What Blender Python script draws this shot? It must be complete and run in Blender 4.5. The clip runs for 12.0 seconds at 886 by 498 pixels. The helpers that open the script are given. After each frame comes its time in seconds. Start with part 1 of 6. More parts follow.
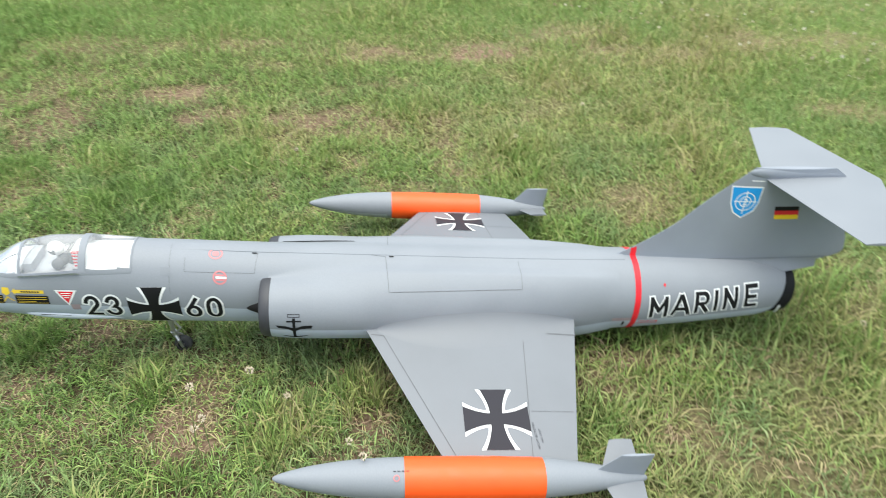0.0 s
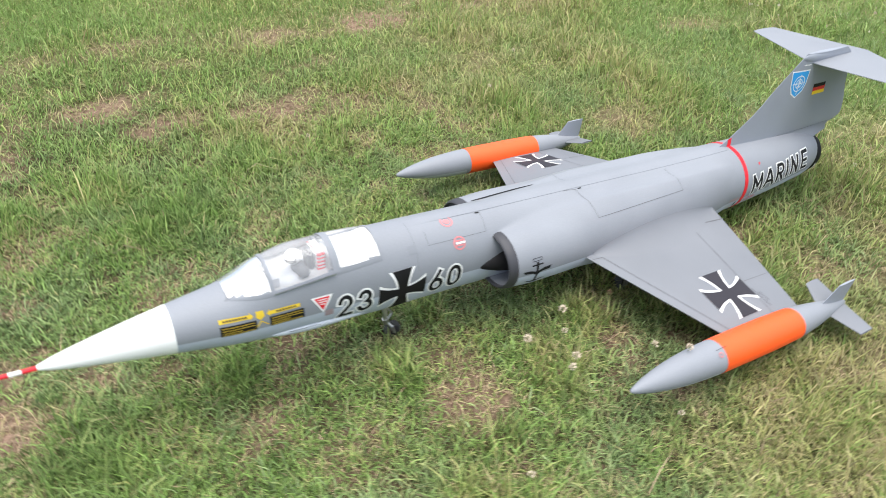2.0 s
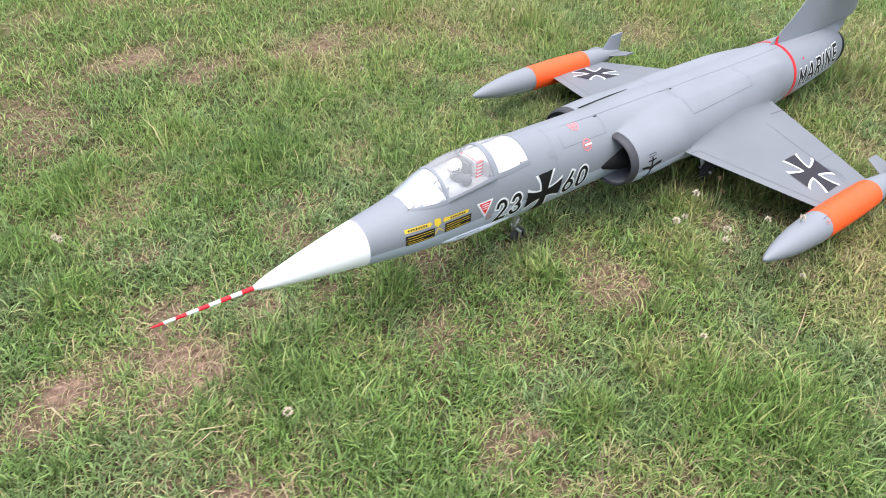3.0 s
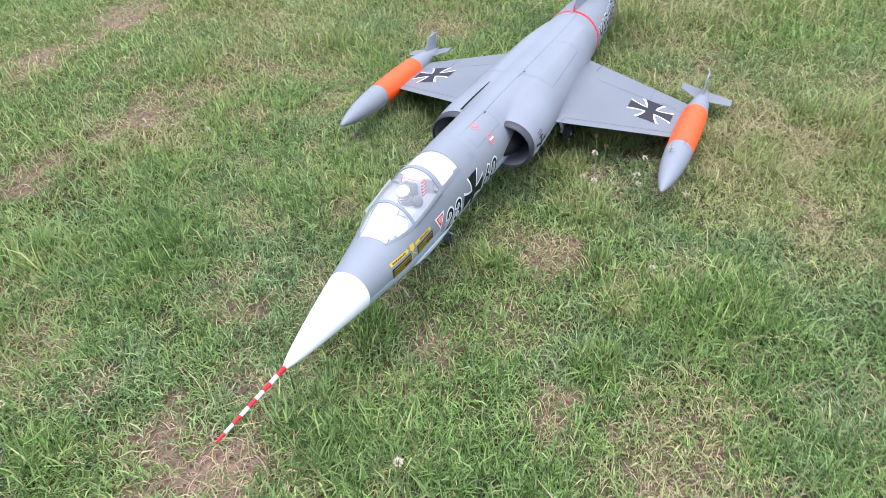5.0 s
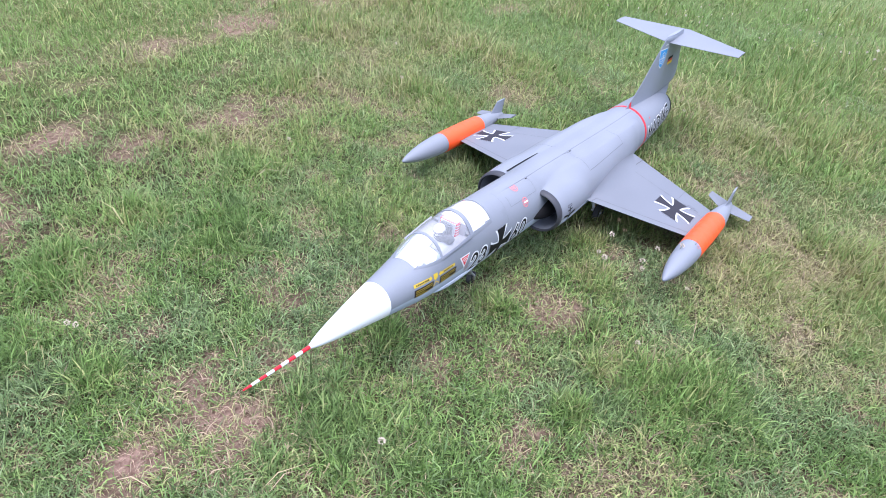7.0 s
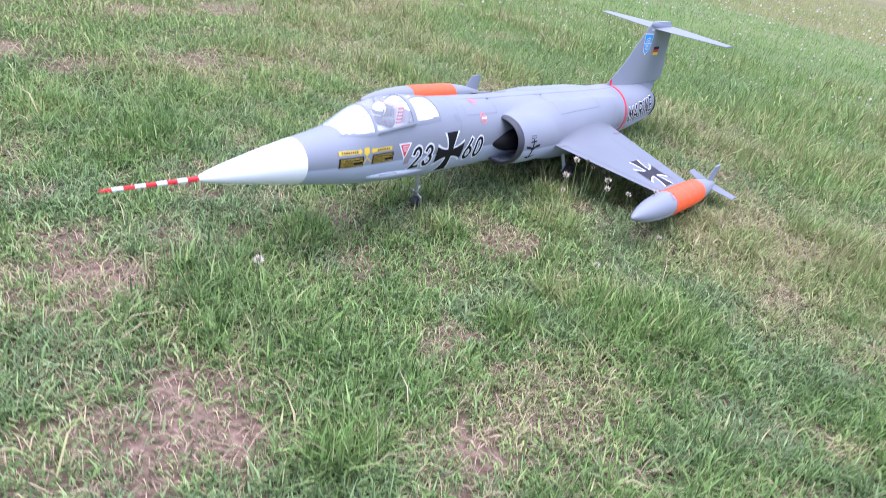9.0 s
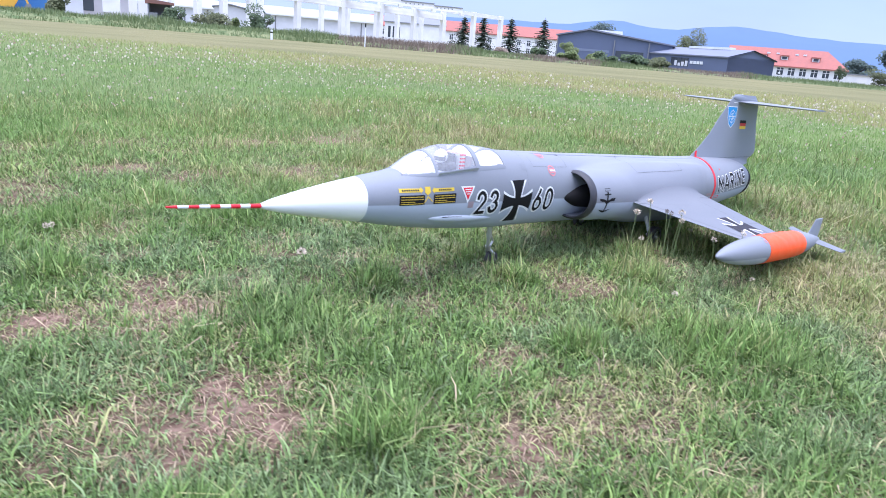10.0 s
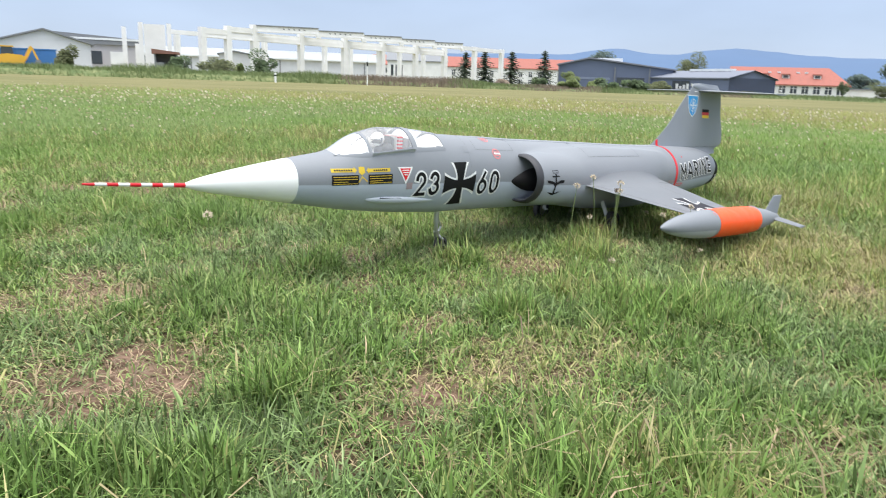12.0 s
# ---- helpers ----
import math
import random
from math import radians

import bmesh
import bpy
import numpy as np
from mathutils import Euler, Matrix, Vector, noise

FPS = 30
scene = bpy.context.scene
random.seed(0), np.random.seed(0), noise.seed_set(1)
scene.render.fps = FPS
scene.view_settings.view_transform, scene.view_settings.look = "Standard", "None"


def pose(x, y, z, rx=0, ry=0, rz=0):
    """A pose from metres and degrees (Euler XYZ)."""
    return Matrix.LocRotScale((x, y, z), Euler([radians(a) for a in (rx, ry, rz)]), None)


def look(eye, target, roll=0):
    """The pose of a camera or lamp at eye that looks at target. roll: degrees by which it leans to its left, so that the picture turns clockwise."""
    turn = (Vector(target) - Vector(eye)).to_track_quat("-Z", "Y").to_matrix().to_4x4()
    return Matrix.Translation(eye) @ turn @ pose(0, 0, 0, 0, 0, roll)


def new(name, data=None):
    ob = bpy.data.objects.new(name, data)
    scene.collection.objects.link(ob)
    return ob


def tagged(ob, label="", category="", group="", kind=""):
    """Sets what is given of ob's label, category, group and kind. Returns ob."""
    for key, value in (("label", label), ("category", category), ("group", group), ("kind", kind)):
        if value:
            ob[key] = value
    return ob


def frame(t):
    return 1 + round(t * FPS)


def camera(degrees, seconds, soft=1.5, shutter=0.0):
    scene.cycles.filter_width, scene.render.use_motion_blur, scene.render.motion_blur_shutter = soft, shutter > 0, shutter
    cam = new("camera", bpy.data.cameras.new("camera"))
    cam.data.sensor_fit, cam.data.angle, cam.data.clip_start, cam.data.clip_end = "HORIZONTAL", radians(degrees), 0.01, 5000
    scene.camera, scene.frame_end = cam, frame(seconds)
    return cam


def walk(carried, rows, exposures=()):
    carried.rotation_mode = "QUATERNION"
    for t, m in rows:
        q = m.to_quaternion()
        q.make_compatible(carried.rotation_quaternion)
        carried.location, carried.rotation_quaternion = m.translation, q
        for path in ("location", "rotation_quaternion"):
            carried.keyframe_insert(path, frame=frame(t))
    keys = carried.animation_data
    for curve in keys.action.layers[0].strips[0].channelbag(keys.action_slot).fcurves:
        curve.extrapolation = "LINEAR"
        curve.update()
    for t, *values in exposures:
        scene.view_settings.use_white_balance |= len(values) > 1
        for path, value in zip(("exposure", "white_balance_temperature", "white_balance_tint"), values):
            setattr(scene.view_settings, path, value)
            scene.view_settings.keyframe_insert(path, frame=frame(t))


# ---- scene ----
cam = camera(63.49, 12.0, soft=0.75, shutter=0.4)
PATH = [
    (0, (1.3553, -1.5282, 1.3654), (1.5176, 0.1119, 0.2324), 1.59),
    (0.3, (1.2114, -1.5214, 1.3564), (1.5716, 0.0729, 0.2038), 3.45),
    (0.5, (1.0764, -1.5059, 1.3405), (1.5535, 0.0758, 0.2133), 3.95),
    (1, (0.7058, -1.5215, 1.3089), (1.3668, -0.0024, 0.1884), -0.64),
    (1.5, (0.3863, -1.4673, 1.2981), (1.1396, -0.0241, 0.1363), 3.01),
    (2, (0.1297, -1.2749, 1.2996), (1.0128, 0.0995, 0.1459), 2.38),
    (2.5, (-0.1602, -1.1853, 1.2850), (0.7807, 0.1427, 0.1226), -2.49),
    (3, (-0.4129, -1.0855, 1.2676), (0.5987, 0.0923, 0.0069), 1.55),
    (3.5, (-0.4763, -0.9582, 1.2671), (0.5921, 0.1529, -0.0073), 1.91),
    (3.7, (-0.4782, -0.8973, 1.2803), (0.6927, 0.1149, 0.0136), 4.40),
    (5.3, (-0.7922, -0.7485, 1.3934), (0.5986, -0.0797, 0.1212), -3.38),
    (5.5, (-0.8176, -0.7857, 1.4255), (0.5111, -0.0252, 0.1386), 2.05),
    (6, (-0.8756, -0.8164, 1.4757), (0.5323, -0.1395, 0.2269), 7.80),
    (6.5, (-0.9309, -0.8441, 1.5117), (0.4859, -0.0736, 0.3289), 8.35),
    (6.7, (-0.9454, -0.8707, 1.5236), (0.4482, -0.0546, 0.3437), 7.46),
    (8.3, (-0.9072, -1.0735, 1.3779), (0.5376, -0.1627, 0.3372), 10.15),
    (8.5, (-0.8730, -1.1036, 1.2734), (0.5352, -0.1081, 0.2604), 8.83),
    (9, (-0.8546, -1.1523, 0.8959), (0.6623, -0.2105, -0.0053), 12.20),
    (9.5, (-0.8484, -1.2598, 0.7311), (0.5839, -0.0253, 0.0794), 5.53),
    (10, (-0.8046, -1.3600, 0.6271), (0.5716, -0.0138, 0.0850), 4.76),
    (10.5, (-0.7485, -1.4253, 0.5702), (0.6730, -0.1164, 0.0544), 3.72),
    (11, (-0.7116, -1.4629, 0.5275), (0.6993, -0.1512, -0.0099), 0.11),
    (11.5, (-0.6921, -1.5000, 0.5011), (0.7265, -0.1866, -0.0112), 0.87),
    (12, (-0.6855, -1.5212, 0.4993), (0.6800, -0.1318, 0.0465), 1.90),
]
# the clip's camera drifts in brightness and turns bluer while it looks down at the lawn
EXPOSURE = ((0, 1.50, 6500, 4), (1, 1.50, 6500, 6), (2, 1.53, 6500, 11), (3.5, 1.53, 6200, 14), (5.5, 1.54, 5700, 17), (6.5, 1.58, 5600, 21), (8.5, 1.64, 5400, 26), (9.0, 1.68, 5350, 28),
            (9.5, 1.74, 5350, 29), (10.0, 1.67, 5400, 24), (10.5, 1.50, 5550, 22), (11.0, 1.46, 6000, 15), (12.0, 1.48, 6500, 9))
walk(cam, [(t, look(eye, target, roll)) for t, eye, target, roll in PATH], EXPOSURE)

# ---- light: bright overcast sky, with a faint soft sun behind the cloud ----
world = bpy.data.worlds.new("overcast_sky")
scene.world = world
world.use_nodes = True
wn = world.node_tree
sky = wn.nodes.new("ShaderNodeTexSky")
sky.sky_type = 'NISHITA'
sky.sun_disc = False
sky.sun_elevation = radians(82)
sky.sun_rotation = radians(197)
sky.dust_density = 0.5
# cloud veil over the blue: an overcast sky is several times as bright overhead as at the horizon
wtc = wn.nodes.new("ShaderNodeTexCoord")
wsep = wn.nodes.new("ShaderNodeSeparateXYZ")
wn.links.new(wtc.outputs["Generated"], wsep.inputs[0])
height = wn.nodes.new("ShaderNodeMapRange")
height.inputs["From Min"].default_value = 0.12
wn.links.new(wsep.outputs[2], height.inputs[0])
veil = wn.nodes.new("ShaderNodeMix")
veil.data_type = 'RGBA'
veil.inputs[6].default_value = (0.164, 0.199, 0.272, 1)
veil.inputs[7].default_value = (0.74, 0.77, 0.78, 1)
wn.links.new(height.outputs[0], veil.inputs[0])
blue = wn.nodes.new("ShaderNodeVectorMath")
blue.operation = 'SCALE'
blue.inputs["Scale"].default_value = 0.010
wn.links.new(sky.outputs[0], blue.inputs[0])
both = wn.nodes.new("ShaderNodeVectorMath")
# soft uneven cloud
cloud = wn.nodes.new("ShaderNodeTexNoise")
cloud.inputs["Scale"].default_value, cloud.inputs["Detail"].default_value = 3.0, 4.0
stretch = wn.nodes.new("ShaderNodeMapping")
stretch.inputs["Scale"].default_value = (1, 1, 3)
wn.links.new(wtc.outputs["Generated"], stretch.inputs[0])
wn.links.new(stretch.outputs[0], cloud.inputs["Vector"])
thin = wn.nodes.new("ShaderNodeMapRange")
thin.inputs["From Min"].default_value, thin.inputs["From Max"].default_value = 0.3, 0.7
thin.inputs["To Min"].default_value, thin.inputs["To Max"].default_value = 0.92, 1.10
wn.links.new(cloud.outputs[0], thin.inputs[0])
uneven = wn.nodes.new("ShaderNodeVectorMath")
uneven.operation = 'SCALE'
wn.links.new(veil.outputs[2], uneven.inputs[0])
wn.links.new(thin.outputs[0], uneven.inputs["Scale"])
wn.links.new(uneven.outputs[0], both.inputs[0])
wn.links.new(blue.outputs[0], both.inputs[1])
wn.links.new(both.outputs[0], wn.nodes["Background"].inputs[0])
wn.nodes["Background"].inputs[1].default_value = 1.0

sun_data = bpy.data.lights.new("sun", 'SUN')
sun_data.energy = 1.15
sun_data.angle = radians(52)
sun_data.color = (1.0, 0.95, 0.87)
sun = new("sun", sun_data)
sun.matrix_world = look((-1.2, -4.0, 30), (0, 0, 0))
scene.view_settings.exposure = 1.45

# ---- materials ----
def nodes_of(name):
    m = bpy.data.materials.new(name)
    m.use_nodes = True
    return m, m.node_tree, m.node_tree.nodes["Principled BSDF"]


def add(nt, kind, **inputs):
    n = nt.nodes.new(kind)
    for key, value in inputs.items():
        n.inputs[key].default_value = value
    return n


def mixed(nt, fac, a, b):
    """Colour mix of two colours or sockets by a factor socket."""
    n = nt.nodes.new("ShaderNodeMix")
    n.data_type = 'RGBA'
    for socket, value in ((n.inputs[0], fac), (n.inputs[6], a), (n.inputs[7], b)):
        if isinstance(value, bpy.types.NodeSocket):
            nt.links.new(value, socket)
        else:
            socket.default_value = value if isinstance(value, float) else (*value[:3], 1)
    return n.outputs[2]


def noise_of(nt, scale, detail=3.0, coords="Object", lo=0.35, hi=0.65):
    tc = nt.nodes.new("ShaderNodeTexCoord")
    n = add(nt, "ShaderNodeTexNoise", Scale=scale, Detail=detail)
    nt.links.new(tc.outputs[coords], n.inputs["Vector"])
    r = nt.nodes.new("ShaderNodeMapRange")
    r.inputs["From Min"].default_value, r.inputs["From Max"].default_value = lo, hi
    nt.links.new(n.outputs[0], r.inputs[0])
    return r.outputs[0]


def bumped(nt, bsdf, height, strength, distance):
    b = add(nt, "ShaderNodeBump", Strength=strength, Distance=distance)
    nt.links.new(height, b.inputs["Height"])
    nt.links.new(b.outputs[0], bsdf.inputs["Normal"])


def paint(name, colour, rough=0.45, vary=0.12, scale=9.0, grain=400.0, bump=0.15, metal=0.0, spec=0.5):
    """Painted or moulded surface: broad tone drift, fine grain, slight relief."""
    m, nt, p = nodes_of(name)
    broad = noise_of(nt, scale, 4.0)
    fine = noise_of(nt, grain, 2.0)
    dark = tuple(c * (1 - vary) for c in colour)
    lite = tuple(min(1.0, c * (1 + vary * 0.6)) for c in colour)
    c = mixed(nt, broad, dark, lite)
    c2 = mixed(nt, fine, tuple(x * 0.97 for x in colour), tuple(min(1, x * 1.03) for x in colour))
    nt.links.new(mixed(nt, 0.3, c, c2), p.inputs["Base Color"])
    r = nt.nodes.new("ShaderNodeMapRange")
    r.inputs["To Min"].default_value, r.inputs["To Max"].default_value = max(0.02, rough - 0.06), rough + 0.08
    nt.links.new(broad, r.inputs[0])
    nt.links.new(r.outputs[0], p.inputs["Roughness"])
    p.inputs["Metallic"].default_value = metal
    p.inputs["Specular IOR Level"].default_value = spec
    if bump:
        bumped(nt, p, fine, bump, 0.0004)
    return m


def two_tone(name, upper, lower, knots, rough=0.52, speck=0.12):
    """Aircraft paint: darker upper grey over pale lower grey, parted along a line that runs with the airframe."""
    m, nt, p = nodes_of(name)
    tc = nt.nodes.new("ShaderNodeTexCoord")
    sep = nt.nodes.new("ShaderNodeSeparateXYZ")
    nt.links.new(tc.outputs["Object"], sep.inputs[0])
    line = None
    for (x0, z0), (x1, z1) in zip(knots, knots[1:]):
        seg = nt.nodes.new("ShaderNodeMapRange")
        for key, v in (("From Min", x0), ("From Max", x1), ("To Min", 0.0 if line else z0), ("To Max", z1 - z0 if line else z1)):
            seg.inputs[key].default_value = v
        nt.links.new(sep.outputs[0], seg.inputs[0])
        if line:
            both = nt.nodes.new("ShaderNodeMath")
            nt.links.new(line, both.inputs[0])
            nt.links.new(seg.outputs[0], both.inputs[1])
            line = both.outputs[0]
        else:
            line = seg.outputs[0]
    above = nt.nodes.new("ShaderNodeMath")
    above.operation = 'SUBTRACT'
    nt.links.new(sep.outputs[2], above.inputs[0])
    nt.links.new(line, above.inputs[1])
    edge = nt.nodes.new("ShaderNodeMapRange")
    edge.inputs["From Min"].default_value, edge.inputs["From Max"].default_value = -0.0012, 0.0012
    nt.links.new(above.outputs[0], edge.inputs[0])
    broad = noise_of(nt, 7.0, 5.0)
    fine = noise_of(nt, 300.0, 2.0)
    up = mixed(nt, broad, tuple(c * 0.955 for c in upper), tuple(c * 1.03 for c in upper))
    dn = mixed(nt, broad, tuple(c * 0.96 for c in lower), tuple(c * 1.02 for c in lower))
    col = mixed(nt, edge.outputs[0], dn, up)
    col = mixed(nt, speck, col, mixed(nt, fine, tuple(c * 0.8 for c in upper), tuple(min(1, c * 1.2) for c in upper)))
    nt.links.new(col, p.inputs["Base Color"])
    r = nt.nodes.new("ShaderNodeMapRange")
    r.inputs["To Min"].default_value, r.inputs["To Max"].default_value = rough - 0.05, rough + 0.1
    nt.links.new(broad, r.inputs[0])
    nt.links.new(r.outputs[0], p.inputs["Roughness"])
    p.inputs["Specular IOR Level"].default_value = 0.35
    bumped(nt, p, fine, 0.12, 0.0003)
    return m


GREY_UP, GREY_LOW = (0.243, 0.257, 0.286), (0.455, 0.50, 0.585)
MAT_BODY = two_tone("grey_two_tone_paint", GREY_UP, GREY_LOW, ((0.28, -0.006), (0.95, -0.022), (1.30, -0.040), (1.80, -0.078), (2.40, -0.055)))
MAT_TANK = two_tone("tank_two_tone_paint", GREY_UP, (0.42, 0.445, 0.49), ((1.0, -0.111), (1.37, -0.123), (1.39, -0.3)))
MAT_WING = paint("wing_grey_paint", (0.178, 0.187, 0.208), 0.5, 0.10, 5.0)
MAT_FIN = paint("fin_grey_paint", (0.265, 0.285, 0.33), 0.45, 0.10, 6.0)
MAT_TAIL = paint("tailplane_grey_paint", (0.225, 0.238, 0.265), 0.5, 0.08, 6.0)
MAT_WHITE = paint("white_radome_paint", (0.88, 0.88, 0.87), 0.4, 0.03, 6.0)
MAT_PANE = paint("white_backed_pane", (0.84, 0.85, 0.86), 0.16, 0.03, 20.0, bump=0.0)
MAT_ORANGE = paint("dayglo_orange_paint", (1.0, 0.102, 0.013), 0.42, 0.04, 30.0)
MAT_RED = paint("red_paint", (0.70, 0.020, 0.033), 0.42, 0.08, 20.0, spec=0.35)
MAT_PINK = paint("faded_red_print", (0.60, 0.20, 0.21), 0.5, 0.08, 30.0)
MAT_BLACK = paint("black_marking_paint", (0.012, 0.012, 0.013), 0.6, 0.2, 20.0, spec=0.15)
MAT_DGREY = paint("dark_grey_marking_paint", (0.034, 0.032, 0.040), 0.6, 0.12, 20.0, spec=0.2)
MAT_FAINT = paint("worn_red_stencil", (0.33, 0.25, 0.27), 0.5, 0.15, 60.0)
MAT_SEAM = paint("panel_seam", (0.115, 0.118, 0.128), 0.7, 0.2, 40.0, bump=0.0)
MAT_MARKW = paint("white_marking_paint", (0.80, 0.80, 0.80), 0.45, 0.04, 20.0)
MAT_YELLOW = paint("yellow_marking_paint", (0.72, 0.50, 0.04), 0.45, 0.08, 20.0)
MAT_GOLD = paint("gold_marking_paint", (0.95, 0.62, 0.02), 0.45, 0.05, 20.0)
MAT_CYAN = paint("sky_blue_marking_paint", (0.018, 0.29, 0.68), 0.4, 0.06, 20.0)
MAT_INTAKE = paint("dark_intake_paint", (0.013, 0.012, 0.013), 0.7, 0.25, 25.0, spec=0.2)
MAT_LIP = paint("intake_lip_paint", (0.042, 0.042, 0.05), 0.5, 0.2, 25.0)
MAT_TUB = paint("cockpit_grey", (0.46, 0.47, 0.50), 0.6, 0.15, 30.0)
MAT_METAL = paint("brushed_strut_metal", (0.55, 0.55, 0.55), 0.35, 0.1, 60.0, metal=0.9)
MAT_RUBBER = paint("black_tyre_rubber", (0.045, 0.045, 0.045), 0.8, 0.3, 40.0)
MAT_DOLL = paint("white_doll_plastic", (0.82, 0.82, 0.81), 0.5, 0.06, 40.0)
MAT_CLOTH = paint("seat_canvas", (0.13, 0.135, 0.15), 0.85, 0.15, 60.0)


def glass(name):
    m, nt, p = nodes_of(name)
    out = nt.nodes["Material Output"]
    clear = nt.nodes.new("ShaderNodeBsdfTransparent")
    clear.inputs[0].default_value = (0.94, 0.95, 0.96, 1)
    gloss = nt.nodes.new("ShaderNodeBsdfGlossy")
    gloss.inputs["Roughness"].default_value = 0.06
    fr = nt.nodes.new("ShaderNodeFresnel")
    fr.inputs[0].default_value = 1.6
    mx = nt.nodes.new("ShaderNodeMixShader")
    nt.links.new(fr.outputs[0], mx.inputs[0])
    nt.links.new(clear.outputs[0], mx.inputs[1])
    nt.links.new(gloss.outputs[0], mx.inputs[2])
    haze = nt.nodes.new("ShaderNodeBsdfDiffuse")
    haze.inputs[0].default_value = (0.9, 0.91, 0.93, 1)
    hz = nt.nodes.new("ShaderNodeMixShader")
    hz.inputs[0].default_value = 0.16
    nt.links.new(mx.outputs[0], hz.inputs[1])
    nt.links.new(haze.outputs[0], hz.inputs[2])
    nt.links.new(hz.outputs[0], out.inputs[0])
    return m


MAT_GLASS = glass("clear_canopy_acrylic")


def facade(name, colour, rough=0.7, vary=0.08, scale=0.6):
    return paint(name, colour, rough, vary, scale, 12.0, 0.0)

# ---- helpers for building ----
def part(name, bm, material, parent=None, label="", smooth=True):
    """Links a bmesh as one mesh object under a thing or a part."""
    me = bpy.data.meshes.new(name)
    bmesh.ops.recalc_face_normals(bm, faces=bm.faces)
    bm.to_mesh(me)
    bm.free()
    for m in (material if isinstance(material, (list, tuple)) else [material]):
        me.materials.append(m)
    if smooth:
        me.shade_smooth()
        me.set_sharp_from_angle(angle=radians(38))
    ob = new(name, me)
    ob.parent = parent
    return tagged(ob, label)


def grid_faces(bm, rows, closed=False, caps=(False, False)):
    """Skins rows of points (all of one length); closed joins each row's ends."""
    vs = [[bm.verts.new(p) for p in row] for row in rows]
    n = len(vs[0])
    for a, b in zip(vs, vs[1:]):
        for j in range(n if closed else n - 1):
            k = (j + 1) % n
            bm.faces.new((a[j], a[k], b[k], b[j]))
    if caps[0]:
        bm.faces.new(vs[0][::-1])
    if caps[1]:
        bm.faces.new(vs[-1])
    return vs


def revolve(bm, profile, centre, n=32, caps=(False, False), squash=1.0):
    """Rings round an axis along x; profile holds (x, radius), centre(x) gives y, z of the axis."""
    rows = []
    for x, r in profile:
        cy, cz = centre(x)
        rows.append([(x, cy + r * math.sin(2 * math.pi * k / n), cz + squash * r * math.cos(2 * math.pi * k / n)) for k in range(n)])
    grid_faces(bm, rows, True, caps)


def rod(bm, a, b, r0, r1=None, n=12, caps=True):
    a, b = Vector(a), Vector(b)
    w = (b - a).normalized()
    u = w.orthogonal().normalized()
    v = w.cross(u)
    r1 = r0 if r1 is None else r1
    rows = [[p + (u * math.cos(2 * math.pi * k / n) + v * math.sin(2 * math.pi * k / n)) * r for k in range(n)] for p, r in ((a, r0), (b, r1))]
    grid_faces(bm, rows, True, (caps, caps))


def block(bm, x0, x1, y0, y1, z0, z1):
    vs = [bm.verts.new((x, y, z)) for z in (z0, z1) for x, y in ((x0, y0), (x1, y0), (x1, y1), (x0, y1))]
    for f in ((3, 2, 1, 0), (4, 5, 6, 7), (0, 1, 5, 4), (1, 2, 6, 5), (2, 3, 7, 6), (3, 0, 4, 7)):
        bm.faces.new([vs[i] for i in f])
    return vs


def smooth_curve(xs, ys):
    """A cubic through the points, without overshoot."""
    xs, ys = np.array(xs, float), np.array(ys, float)
    d = np.diff(ys) / np.diff(xs)
    m = np.concatenate([[d[0]], np.where(d[1:] * d[:-1] > 0, 2 * d[1:] * d[:-1] / (d[1:] + d[:-1] + 1e-12), 0.0), [d[-1]]])

    def at(x):
        i = int(np.clip(np.searchsorted(xs, x) - 1, 0, len(xs) - 2))
        h = xs[i + 1] - xs[i]
        t = min(max((x - xs[i]) / h, 0.0), 1.0)
        return float((2 * t**3 - 3 * t**2 + 1) * ys[i] + (t**3 - 2 * t**2 + t) * h * m[i] + (-2 * t**3 + 3 * t**2) * ys[i + 1] + (t**3 - t**2) * h * m[i + 1])
    return at


# ---- the model jet ----
jet = new("model_jet")
jet.matrix_world = Matrix.Translation((0, 0, 0.26)) @ Matrix(((0.99962, 0.00008, 0.02757, 0), (0, 1, -0.00302, 0), (-0.02757, 0.00302, 0.99962, 0), (0, 0, 0, 1)))
tagged(jet, "large grey model jet fighter with orange wingtip tanks standing on grass", "model aircraft")

# fuselage stations: x, height of the widest line, rise above it, drop below it, half width
STATIONS = (
    (0.000, 0.000, 0.004, 0.004, 0.004), (0.035, 0.000, 0.0145, 0.0145, 0.0145), 
    (0.175, 0.000, 0.041, 0.041, 0.041), (0.28, 0.000, 0.057, 0.059, 0.057), (0.36, 0.000, 0.068, 0.073, 0.069),
    (0.385, 0.000, 0.073, 0.077, 0.073), (0.46, 0.000, 0.112, 0.088, 0.079), (0.55, 0.000, 0.1325, 0.098, 0.083), (0.614, 0.000, 0.131, 0.104, 0.085),
    (0.69, 0.000, 0.124, 0.109, 0.088), (0.77, 0.000, 0.114, 0.114, 0.090),
    (1.10, -0.008, 0.105, 0.114, 0.096), (1.40, -0.020, 0.107, 0.112, 0.104), (1.77, -0.035, 0.109, 0.112, 0.111),
    (1.95, -0.040, 0.111, 0.112, 0.112), (2.155, -0.037, 0.104, 0.104, 0.104), (2.318, -0.034, 0.093, 0.092, 0.092),
    (2.435, -0.040, 0.078, 0.076, 0.077), (2.50, -0.048, 0.064, 0.062, 0.063))
xs_ = [s[0] for s in STATIONS]
mid_z, rise, drop, half_w = (smooth_curve(xs_, [s[k] for s in STATIONS]) for k in (1, 2, 3, 4))


